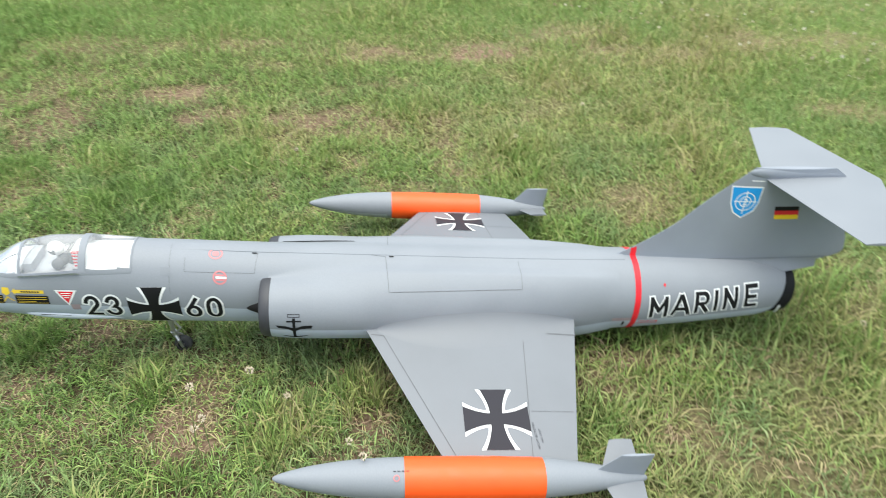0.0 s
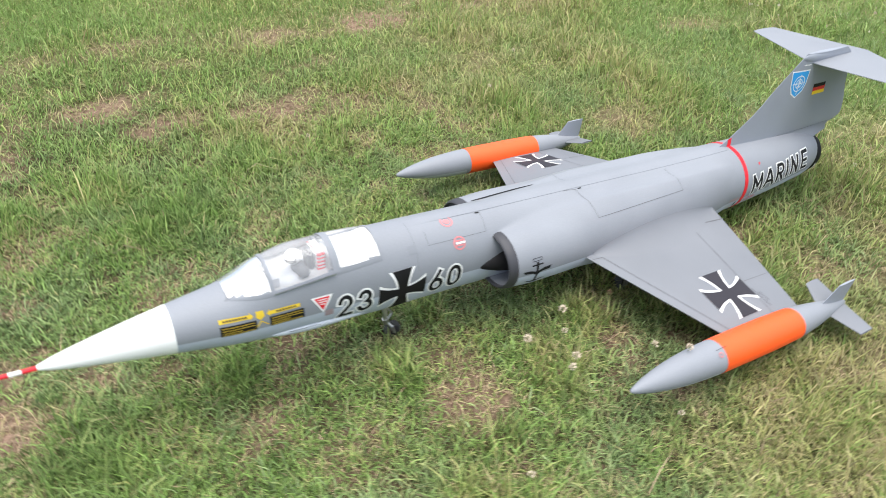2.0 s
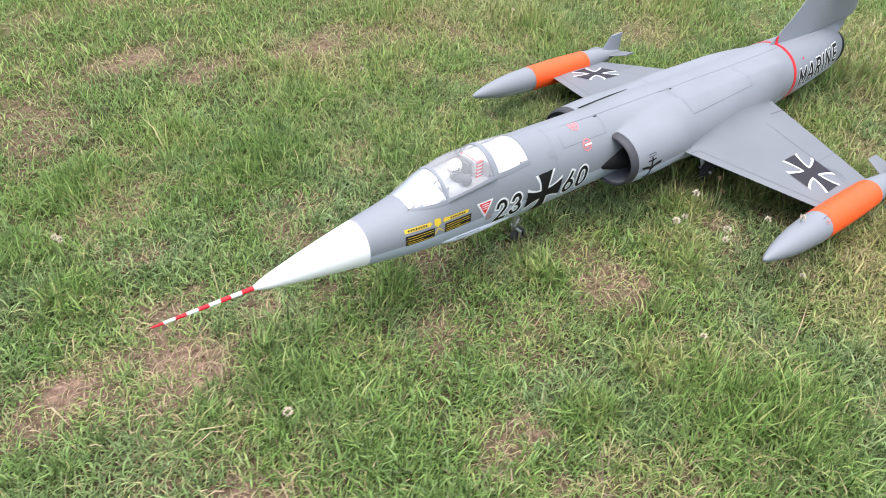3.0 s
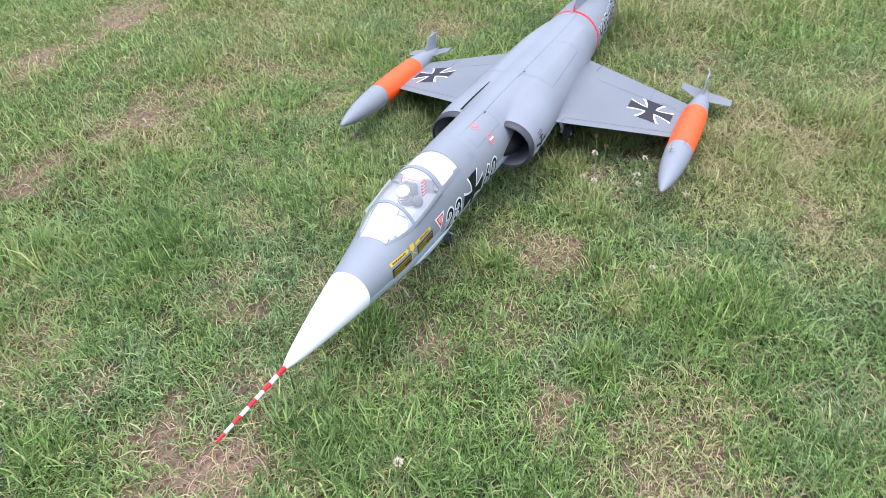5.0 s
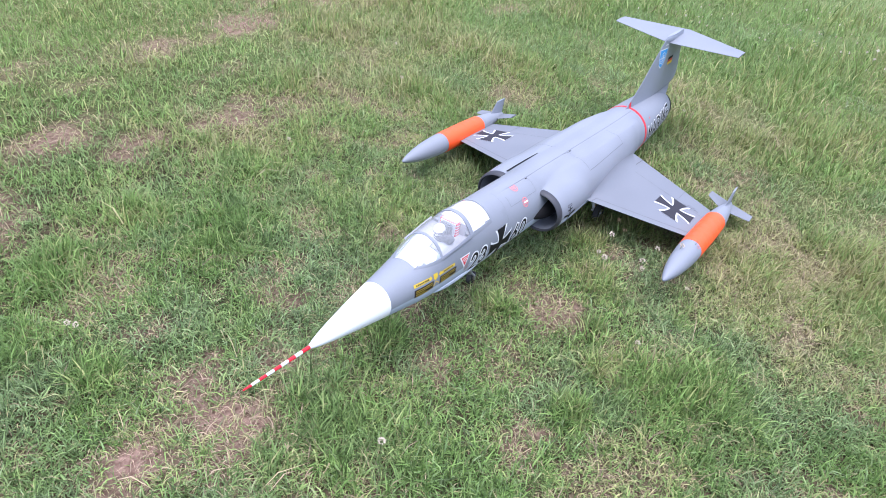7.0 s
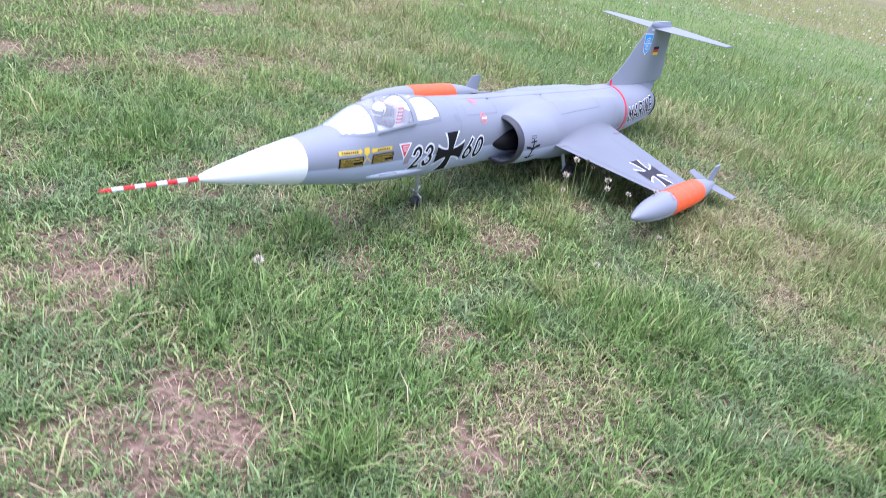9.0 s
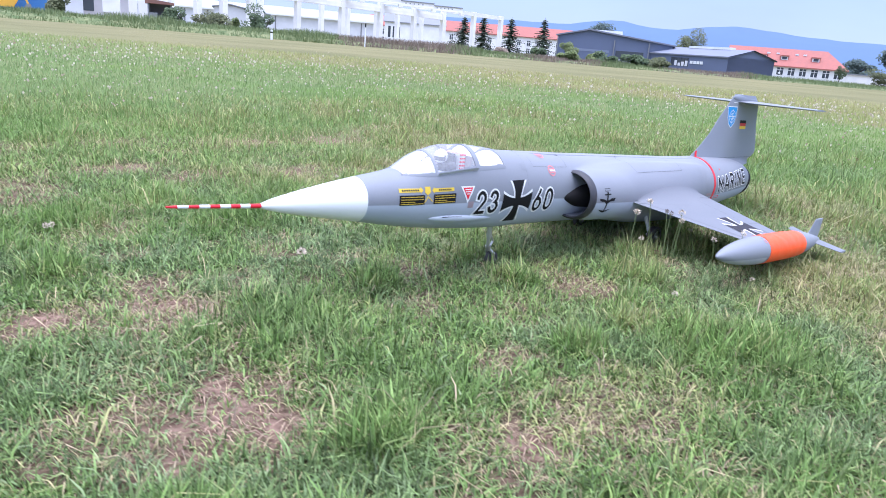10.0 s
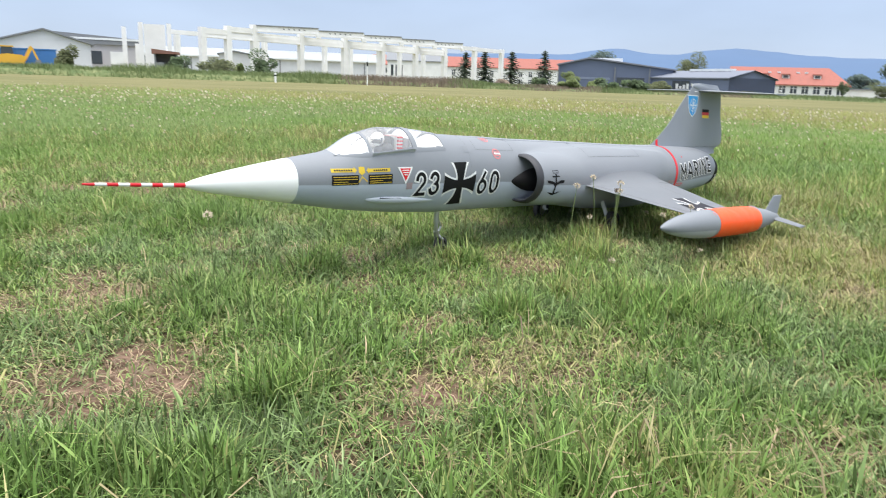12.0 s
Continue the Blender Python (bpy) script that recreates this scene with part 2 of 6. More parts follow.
def skin(x, th, off=0.0):
    """Point on the fuselage: th is the angle from the top, positive to the right wing; off lifts it off the skin."""
    s, c = math.sin(th), math.cos(th)
    a, b = half_w(x), rise(x) if c > 0 else drop(x)
    n = Vector((0, s / max(a, 1e-4), c / max(b, 1e-4))).normalized()
    return Vector((x, a * s, mid_z(x) + b * c)) + n * off


def side_skin(x, z, off=0.0, side=-1):
    """Point on the fuselage flank at height z."""
    c = z - mid_z(x)
    c = max(-0.98, min(0.98, c / (rise(x) if c > 0 else drop(x))))
    return skin(x, side * math.acos(c), off)


SILL = smooth_curve((0.36, 0.385, 0.472, 0.55, 0.61, 0.74), (0.060, 0.063, 0.068, 0.074, 0.079, 0.081))
COCKPIT = (0.474, 0.617)
xs = sorted(set([round(v, 4) for v in np.concatenate([np.linspace(0.262, 2.452, 130), [0.474, 0.617]])]))
bm = bmesh.new()
N = 72
rows = [[skin(x, 2 * math.pi * k / N) for k in range(N)] for x in xs]
vs = [[bm.verts.new(p) for p in row] for row in rows]
for i in range(len(xs) - 1):
    xm = 0.5 * (xs[i] + xs[i + 1])
    for k in range(N):
        quad = (vs[i][k], vs[i][(k + 1) % N], vs[i + 1][(k + 1) % N], vs[i + 1][k])
        if 0.384 < xm < 0.735 and sum(v.co.z for v in quad) / 4 > SILL(xm) + 0.002:
            continue
        bm.faces.new(quad)
for v in bm.verts:
    if v.co.x > 2.38:
        v.co.x += (0.32 * (v.co.z - mid_z(2.45)) - 0.024) * (v.co.x - 2.38) / 0.072
bmesh.ops.delete(bm, geom=[v for v in bm.verts if not v.link_faces], context='VERTS')
fuselage = part("fuselage", bm, MAT_BODY, jet, "two-tone grey fuselage with black and white markings")

bm = bmesh.new()
rx = np.concatenate([[0.0005, 0.004, 0.012], np.linspace(0.025, 0.262, 22)])
grid_faces(bm, [[skin(x, 2 * math.pi * k / N) for k in range(N)] for x in rx], True, (True, False))
part("radome", bm, MAT_WHITE, jet, "glossy white nose cone")

# striped pitot probe
probe = None
NSEG = 9
for i in range(NSEG):
    a, b = -0.209 * i / NSEG, -0.209 * (i + 1) / NSEG
    ra, rb = 0.0052 - 0.002 * i / NSEG, 0.0052 - 0.002 * (i + 1) / NSEG
    bm = bmesh.new()
    rod(bm, (a + (0.006 if i == 0 else 0), 0, -0.0574 * a), (b, 0, -0.0574 * b), ra, rb if i < NSEG - 1 else 0.002, 16)
    p = part("probe_stripe" if i else "pitot_probe", bm, MAT_RED if i % 2 == 0 else MAT_MARKW, probe or jet, "" if i else "thin red and white striped nose probe")
    probe = probe or p

# dorsal ridge, tail pipe
bm = bmesh.new()
grid_faces(bm, [[skin(x, t, o * min(1.0, (x - 0.84) / 0.1)) for t, o in ((-0.21, -0.001), (-0.19, 0.0016), (-0.12, 0.0024), (0, 0.0027), (0.12, 0.0024), (0.19, 0.0016), (0.21, -0.001))] for x in np.linspace(0.845, 1.99, 40)])
part("dorsal_ridge", bm, MAT_BODY, jet)
bm = bmesh.new()
c_of = lambda x: (0, mid_z(x))
revolve(bm, [(2.385, 0.066), (2.405, 0.0700), (2.448, 0.0705), (2.459, 0.0702), (2.470, 0.067), (2.472, 0.065), (2.469, 0.062), (2.45, 0.058), (2.38, 0.045), (2.38, 0.001)], c_of, 40)
for v in bm.verts:
    v.co.x += 0.16 * (v.co.z - mid_z(2.45)) * min(1.0, max(0.0, (v.co.x - 2.435) / 0.03))
part("exhaust_nozzle", bm, MAT_BLACK, jet, "black exhaust nozzle ring")

# intakes: half-round scoops with dark lips and half cones
INT = ((1.045, 0.080, 0.074, 0.086), (1.07, 0.082, 0.077, 0.086), (1.14, 0.084, 0.083, 0.086), (1.25, 0.082, 0.085, 0.084),
       (1.40, 0.072, 0.080, 0.082), (1.55, 0.058, 0.072, 0.080), (1.72, 0.042, 0.062, 0.076), (1.86, 0.025, 0.052, 0.074), (1.97, 0.008, 0.04, 0.072))
iw, ih, iy = (smooth_curve([s[0] for s in INT], [s[k] for s in INT]) for k in (1, 2, 3))
iz = smooth_curve((1.045, 1.25, 1.4, 1.7, 1.97), (-0.017, -0.024, -0.034, -0.052, -0.055))


def scoop(x, th, side, off=0.0):
    """Point on an intake fairing; th from its top to its bottom round the outside."""
    return Vector((x, side * (iy(x) + (iw(x) + off) * math.sin(th)), iz(x) + (ih(x) + off) * math.cos(th)))


soft_by = smooth_curve((1.045, 1.10, 1.25, 1.45, 1.70, 1.88, 1.97), (0.002, 0.010, 0.042, 0.105, 0.115, 0.070, 0.015))

# radius of body and intake fairing run together, over stations and angles
BX, BT = np.linspace(1.045, 1.97, 94), np.linspace(0.0, math.pi, 181)


def run_together():
    table = []
    s, c = np.sin(BT), np.cos(BT)
    fade = np.clip((BT - 0.22) / 0.5, 0, 1) * np.clip((math.pi - 0.2 - BT) / 0.4, 0, 1)
    fade = fade * fade * (3 - 2 * fade)
    for x in BX:
        a, b = half_w(x), np.where(c > 0, rise(x), drop(x))
        cy, cz, w, h, k = iy(x), iz(x) - mid_z(x), iw(x), ih(x), soft_by(x)
        r = np.full_like(BT, 0.30)
        for _ in range(90):
            f1 = (np.hypot(r * s / a, r * c / b) - 1) * np.minimum(a, b)
            f2 = (np.hypot((r * s - cy) / w, (r * c - cz) / h) - 1) * min(w, h)
            g = np.clip(k - np.abs(f1 - f2), 0, None) / k * fade
            r = r - 0.8 * (np.minimum(f1, f2) - g * g * k * 0.25)
        table.append(r)
    return np.array(table)


BR = run_together().tolist()


def blend(x, th, side, off=0.0):
    """Skin of fuselage and intake fairing run together; th from the top as in skin()."""
    u = min(max((x - BX[0]) / (BX[1] - BX[0]), 0.0), len(BX) - 1.001)
    v = min(max(th / (BT[1] - BT[0]), 0.0), len(BT) - 1.001)
    i, j = int(u), int(v)
    u, v = u - i, v - j
    r = (BR[i][j] * (1 - v) + BR[i][j + 1] * v) * (1 - u) + (BR[i + 1][j] * (1 - v) + BR[i + 1][j + 1] * v) * u
    r += off + 0.0002
    return Vector((x, side * r * math.sin(th), mid_z(x) + r * math.cos(th)))


for side in (-1, 1):
    ang = np.linspace(-0.55, math.pi + 0.55, 40)
    bm = bmesh.new()
    ths = np.linspace(0.12, 2.98, 120)
    grid_faces(bm, [[blend(x, t, side, -0.0006 if i in (0, 119) else 0.0) for i, t in enumerate(ths)] for x in np.concatenate([[1.0645], np.linspace(1.075, 1.965, 130)])])
    fairing = part("intake_fairing", bm, MAT_BODY, jet, "rounded grey air intake fairing")
    bm = bmesh.new()
    lip = [(1.0712, -0.0015), (1.0710, 0.0012), (1.0700, 0.0016), (1.052, 0.0008), (1.0462, -0.0025), (1.045, -0.0045), (1.0475, -0.007), (1.056, -0.0085)]
    grid_faces(bm, [[scoop(max(x, 1.045), t, side, o) for t in ang] for x, o in lip])
    part("intake_lip", bm, MAT_LIP, fairing, "dark grey rounded intake lip")
    bm = bmesh.new()
    grid_faces(bm, [[scoop(x, t, side, o) for t in ang] for x, o in ((1.056, -0.0085), (1.08, -0.0115), (1.13, -0.020), (1.2, -0.03))])
    part("duct_lining", bm, MAT_TAIL, fairing, "pale grey inner wall of the intake")
    bm = bmesh.new()
    cone_at = lambda x: (side * 0.082, -0.021)
    revolve(bm, [(0.978, 0.0008), (1.0, 0.0090), (1.03, 0.0195), (1.06, 0.030), (1.09, 0.037), (1.15, 0.042), (1.2, 0.043)], cone_at, 32, (True, True))
    part("shock_cone", bm, MAT_INTAKE, fairing, "dark pointed shock cone")
    bm = bmesh.new()
    grid_faces(bm, [[Vector((1.198, side * (0.05 + (iy(1.2) - 0.05 + iw(1.2) * 1.0) * r * max(0.0, math.sin(t))), iz(1.2) + ih(1.2) * r * math.cos(t))) for t in np.linspace(0, math.pi, 20)] for r in (0.02, 0.5, 1.0)])
    part("intake_duct", bm, MAT_BLACK, fairing)


# flying surfaces
def lens(c):
    """Half thickness along the chord of a thin, sharp-edged section."""
    return 4 * c * (1 - c) * (0.85 + 0.3 * (0.5 - c))


def surface(bm, stations, n=22):
    """Skins a thin surface between stations (leading point, trailing point, half thickness, thickness axis)."""
    rows = []
    for le, te, t, axis in stations:
        le, te, axis = Vector(le), Vector(te), Vector(axis)
        cs = [0.5 - 0.5 * math.cos(math.pi * i / n) for i in range(n + 1)]
        up = [le.lerp(te, c) + axis * (t * lens(c) + 0.0007) for c in cs]
        dn = [le.lerp(te, c) - axis * (t * lens(c) + 0.0007) for c in reversed(cs)]
        rows.append(up + dn)
    grid_faces(bm, rows, True, (True, True))


WING_ROOT_Y, WING_TIP_Y = 0.06, 0.530


def wing_z(y):
    return -0.0085 - 0.2065 * abs(y)


def wing_le(y):
    return 1.226 + 0.489 * abs(y)


def wing_te(y):
    return 1.868 - 0.183 * abs(y)


def wing_top(x, y, off=0.0):
    le, te = wing_le(y), wing_te(y)
    c = min(max((x - le) / (te - le), 0.0), 1.0)
    t = 0.0085 * (1.15 - abs(y))
    side = -1 if y < 0 else 1
    n = Vector((0, side * 0.2065, 1)).normalized()
    return Vector((x, y, wing_z(y) - 0.012 * c)) + n * (t * lens(c) + 0.0007 + off)


wings = {}
for side in (-1, 1):
    bm = bmesh.new()
    nrm = Vector((0, side * 0.2065, 1)).normalized()
    surface(bm, [((wing_le(y), side * y, wing_z(y)), (wing_te(y), side * y, wing_z(y) - 0.012), 0.0085 * (1.15 - y), nrm) for y in np.linspace(WING_ROOT_Y, WING_TIP_Y, 14)])
    wings[side] = part("wing", bm, MAT_WING, jet, "thin tapered grey wing drooping towards its tip")

# fillets where the wings leave the body
for side in (-1, 1):
    bm = bmesh.new()
    rows = []
    for x in np.linspace(1.332, 1.832, 60):
        lo, hi = 0.6, 2.6
        for _ in range(26):
            t = 0.5 * (lo + hi)
            b = blend(x, t, side)
            if b.z > wing_top(x, b.y).z:
                lo = t
            else:
                hi = t
        root = blend(x, lo, side)
        ease = 0.06 + 0.94 * math.sin(math.pi * min(1.0, max(0.0, (x - 1.33) / 0.51))) ** 0.7
        a, c = blend(x, lo - 0.42 * ease, side, -0.0003), wing_top(x, root.y + side * 0.085 * ease, -0.0003)
        rows.append([a * (1 - q) ** 2 + root * (2 * q * (1 - q)) + c * q * q for q in np.linspace(0, 1, 16)])
    grid_faces(bm, rows)
    part("root_fillet", bm, MAT_WING, wings[side], "smooth grey fillet at the wing root")

# wing tip tanks
for side in (-1, 1):
    axis_at = lambda x: (side * (0.553 + 0.012 * (x - 1.113)), -0.102 - 0.035 * (x - 1.113))
    prof = ((1.113, 0.0015), (1.117, 0.0055), (1.13, 0.0105), (1.16, 0.019), (1.21, 0.029), (1.27, 0.037), (1.33, 0.0415), (1.385, 0.0435), (1.54, 0.0445),
            (1.68, 0.042), (1.74, 0.037), (1.80, 0.029), (1.86, 0.0185), (1.90, 0.0105), (1.915, 0.006), (1.918, 0.001))
    r_of = smooth_curve([p[0] for p in prof], [p[1] for p in prof])
    bm = bmesh.new()
    revolve(bm, [(x, r_of(x)) for x in np.concatenate([[1.113, 1.115, 1.118, 1.124], np.linspace(1.13, 1.9, 50), [1.91, 1.916, 1.918]])], axis_at, 36, (True, True))
    tank = part("tip_tank", bm, MAT_TANK, jet, "torpedo-shaped grey wingtip tank with an orange band")
    bm = bmesh.new()
    revolve(bm, [(1.386, r_of(1.386) - 0.002)] + [(x, r_of(x) + 0.0009) for x in np.linspace(1.386, 1.684, 16)] + [(1.684, r_of(1.684) - 0.002)], axis_at, 48)
    part("orange_band", bm, MAT_ORANGE, tank, "bright orange band")
    for yy, zz in ((0.102, -0.018), (-0.083, 0.024), (0, 1)):
        bm = bmesh.new()
        ay, az = axis_at(1.86)
        ay2, az2 = axis_at(1.80)
        if zz == 1:
            root = ((1.795, ay2, az2 + 0.02), (1.908, ay, az + 0.004))
            tip = ((1.846, ay + side * 0.002, az + 0.076), (1.918, ay + side * 0.002, az + 0.076))
            ax = (0, 1, 0)
        else:
            root = ((1.815, ay2 + side * 0.1 * yy, az2), (1.908, ay, az))
            tip = ((1.85, ay + side * yy, az + zz), (1.903, ay + side * yy, az + zz))
            ax = (0, 0.2, 1)
        surface(bm, [(*root, 0.005, ax), (*tip, 0.0028, ax)], 10)
        part("tank_fin", bm, MAT_FIN if zz == 1 else MAT_WING, tank)

# fin with bullet fairing and tailplane
fin_le = smooth_curve((0.02, 0.068, 0.095, 0.17, 0.23, 0.28, 0.335), (1.905, 1.965, 2.012, 2.115, 2.172, 2.226, 2.286))
fin_te = smooth_curve((0.02, 0.045, 0.075, 0.085, 0.21, 0.30, 0.335), (2.50, 2.53, 2.606, 2.611, 2.567, 2.545, 2.50))


def fin_half(z):
    return 0.0135 - 0.018 * max(0.0, z - 0.05)


bm = bmesh.new()
surface(bm, [((fin_le(z), 0, z), (fin_te(z), 0, z), fin_half(z), (0, 1, 0)) for z in np.concatenate([np.linspace(0.02, 0.1, 10), np.linspace(0.12, 0.335, 14)])], 24)
fin = part("tail_fin", bm, MAT_FIN, jet, "tall swept dark grey tail fin")
bm = bmesh.new()
cap = lambda x: (0, 0.3205 - 0.02 * (x - 2.28))
revolve(bm, [(2.272, 0.0008), (2.278, 0.004), (2.295, 0.0075), (2.32, 0.0095), (2.37, 0.0098), (2.43, 0.0078), (2.49, 0.0045), (2.525, 0.0012), (2.53, 0.0004)], cap, 24, (True, True), 1.75)
part("fin_cap", bm, MAT_FIN, fin)
bm = bmesh.new()
ys = np.linspace(-0.300, 0.300, 25)
surface(bm, [((2.317 + 0.31 * abs(y), y, 0.304), (2.631 - 0.35 * abs(y), y, 0.304), 0.0075 * (1 - 2.0 * abs(y)) + 0.0005, (0, 0, 1)) for y in ys], 18)
part("tailplane", bm, MAT_TAIL, jet, "pale grey tailplane on top of the fin")

# landing gear
def wheel(centre, r, w, parent, hub=None):
    bm = bmesh.new()
    x, y, z = centre
    prof = ((-w, r * 0.62), (-w, r * 0.85), (-w * 0.75, r * 0.97), (0, r), (w * 0.75, r * 0.97), (w, r * 0.85), (w, r * 0.62))
    grid_faces(bm, [[(x + rr * math.cos(2 * math.pi * k / 28), y + o, z + rr * math.sin(2 * math.pi * k / 28)) for k in range(28)] for o, rr in prof], True)
    tyre = part("tyre", bm, MAT_RUBBER, parent, "black rubber tyre")
    bm = bmesh.new()
    grid_faces(bm, [[(x + rr * math.cos(2 * math.pi * k / 24), y + o, z + rr * math.sin(2 * math.pi * k / 24)) for k in range(24)] for o, rr in ((-w * 0.7, r * 0.1), (-w * 0.5, r * 0.64), (w * 0.5, r * 0.64), (w * 0.7, r * 0.1))], True, (True, True))
    part("rim", bm, hub or MAT_METAL, tyre, "plain wheel rim")


bm = bmesh.new()
rod(bm, (0.781, 0, -0.095), (0.782, 0, -0.150), 0.0085, 0.0078, 16)
rod(bm, (0.782, 0, -0.148), (0.783, 0, -0.178), 0.0062, 0.0062, 16)
rod(bm, (0.783, 0, -0.174), (0.788, 0, -0.190), 0.0085, 0.0085, 16)
for fork in (-1, 1):
    for a_, b_ in (((0.788, fork * 0.004, -0.186), (0.797, fork * 0.0130, -0.198)), ((0.797, fork * 0.0130, -0.197), (0.804, fork * 0.0135, -0.219))):
        rod(bm, a_, b_, 0.0048, 0.0042)
rod(bm, (0.804, -0.0165, -0.217), (0.804, 0.0165, -0.217), 0.0036)
rod(bm, (0.789, 0, -0.140), (0.803, 0, -0.162), 0.0032)
rod(bm, (0.803, 0, -0.162), (0.789, 0, -0.184), 0.0032)
ngear = part("nose_gear_leg", bm, MAT_METAL, jet, "slim metal nose leg with torque link")
wheel((0.804, 0, -0.217), 0.0235, 0.0085, ngear, MAT_LIP)
for side in (-1, 1):
    bm = bmesh.new()
    rod(bm, (1.452, side * 0.118, -0.07), (1.492, side * 0.142, -0.178), 0.0065)
    rod(bm, (1.50, side * 0.09, -0.08), (1.488, side * 0.136, -0.15), 0.0042)
    rod(bm, (1.492, side * 0.128, -0.178), (1.492, side * 0.172, -0.178), 0.004)
    mg = part("main_gear_leg", bm, MAT_MARKW, jet, "slanted white main landing leg")
    wheel((1.492, side * 0.158, -0.180), 0.038, 0.012, mg)

# cockpit: tub, seat, panes, frames
bm = bmesh.new()
grid_faces(bm, [[Vector((x, y * half_w(x) * 0.82, z)) for y, z in ((-1.12, SILL(x) + 0.001), (-1.02, SILL(x) - 0.010), (-0.5, SILL(x) - 0.012), (0.5, SILL(x) - 0.012), (1.02, SILL(x) - 0.010), (1.12, SILL(x) + 0.001))] for x in np.linspace(COCKPIT[0], COCKPIT[1], 14)], False)
tub = part("cockpit_tub", bm, MAT_TUB, jet, "plain grey cockpit floor board")
bm = bmesh.new()
block(bm, 0.476, 0.497, -0.040, 0.040, 0.05, 0.082)
part("instrument_hood", bm, MAT_TUB, tub)
bm = bmesh.new()
block(bm, 0.6125, 0.6165, -0.05, 0.05, 0.05, 0.105)
part("rear_deck", bm, MAT_TUB, tub)
bm = bmesh.new()
block(bm, 0.574, 0.590, -0.020, 0.020, 0.05, 0.108)
bmesh.ops.bevel(bm, geom=bm.edges[:], offset=0.005, segments=2, affect='EDGES')
seat = part("ejection_seat", bm, MAT_CLOTH, tub, "grey ejection seat with red striped headrest")
bm = bmesh.new()
block(bm, 0.590, 0.612, -0.030, 0.030, 0.05, 0.112)
bmesh.ops.bevel(bm, geom=bm.edges[:], offset=0.004, segments=2, affect='EDGES')
headrest = part("headrest", bm, MAT_MARKW, seat)
for k in range(5):
    bm = bmesh.new()
    block(bm, 0.592, 0.610, -0.0308, 0.0308, 0.066 + k * 0.0095, 0.0705 + k * 0.0095)
    part("red_stripe", bm, MAT_RED, headrest)


def sill_angle(x):
    return math.acos(max(-1, min(1, (SILL(x) - mid_z(x)) / rise(x))))


def shell(bm, x0, x1, off, lo=None, hi=None, nx=16, nt=30):
    """Patch of canopy surface between two stations, from sill to sill or between two angles."""
    rows = []
    for x in np.linspace(x0, x1, nx):
        c = (SILL(x) - mid_z(x)) / rise(x)
        t1 = math.acos(max(-1, min(1, c))) + 0.16
        a = -t1 if lo is None else lo
        b = t1 if hi is None else hi
        rows.append([skin(x, t, off) for t in np.linspace(a, b, nt)])
    grid_faces(bm, rows)


def post_angle(x):
    return 0.535 - 0.14 * (x - 0.379) / 0.088


def pane(bm, x0, x1, lo, hi, nx=18, nt=14):
    """White-backed pane on the skin between two angles given as functions of x."""
    rows = []
    for i, x in enumerate(np.linspace(x0, x1, nx)):
        ths = np.linspace(lo(x), hi(x), nt)
        rows.append([skin(x, t, 0.0009) for t in ths])
    grid_faces(bm, rows)


bm = bmesh.new()
pane(bm, 0.381, 0.468, lambda x: -post_angle(x) + 0.03, lambda x: post_angle(x) - 0.03)
windscreen = part("windscreen", bm, MAT_GLASS, jet, "clear windscreen panes over a white board")
windscreen.visible_shadow = False
for side in (-1, 1):
    bm = bmesh.new()
    pane(bm, 0.3875, 0.468, lambda x: side * (post_angle(x) + 0.03), lambda x: side * max(post_angle(x) + 0.032, sill_angle(x) + 0.03 - 0.05 * max(0, 0.405 - x) / 0.02))
    part("side_pane", bm, MAT_GLASS, windscreen).visible_shadow = False
bm = bmesh.new()
shell(bm, 0.476, 0.615, -0.0005)
canopy = part("canopy", bm, MAT_GLASS, jet, "clear bubble canopy over the cockpit")
canopy.visible_shadow = False
bm = bmesh.new()
pane(bm, 0.632, 0.7335, lambda x: -sill_angle(x) + 0.03 + 0.006 * math.sin(x * 420) + 0.006 * math.sin(x * 170), lambda x: sill_angle(x) - 0.03 - 0.006 * math.sin(x * 390) - 0.006 * math.sin(x * 150), 24, 30)
rear_pane = part("rear_window", bm, MAT_GLASS, jet, "clear rear cockpit window over a white board")
rear_pane.visible_shadow = False
# white boards close under the front and rear panes
for x0, x1, swell, owner in ((0.3835, 0.4735, lambda x: 0.90 - 0.55 * min(1.0, (x - 0.3835) / 0.025), windscreen), (0.6175, 0.7360, lambda x: 0.48 + 0.45 * max(0.0, (x - 0.71) / 0.026), rear_pane)):
    bm = bmesh.new()
    rows = []
    for x in np.linspace(x0, x1, 24):
        t1 = sill_angle(x) + 0.04
        row = []
        for t in np.linspace(-t1, t1, 36):
            q = skin(x, t, -0.0008)
            row.append((x, q.y, SILL(x) - 0.001 + swell(x) * (q.z - SILL(x) + 0.001)))
        rows.append(row)
    vs = grid_faces(bm, rows)
    bm.faces.new(vs[0])
    bm.faces.new(vs[-1])
    part("white_board", bm, MAT_PANE, owner, "bright white board under the pane")


def band(bm, x0, x1, off, t0, t1, n=40):
    """Raised strip round the fuselage between angles."""
    grid_faces(bm, [[skin(x, t, o) for t in np.linspace(t0, t1, n)] for x, o in ((x0, -0.001), (x0, off), (x1, off), (x1, -0.001))])




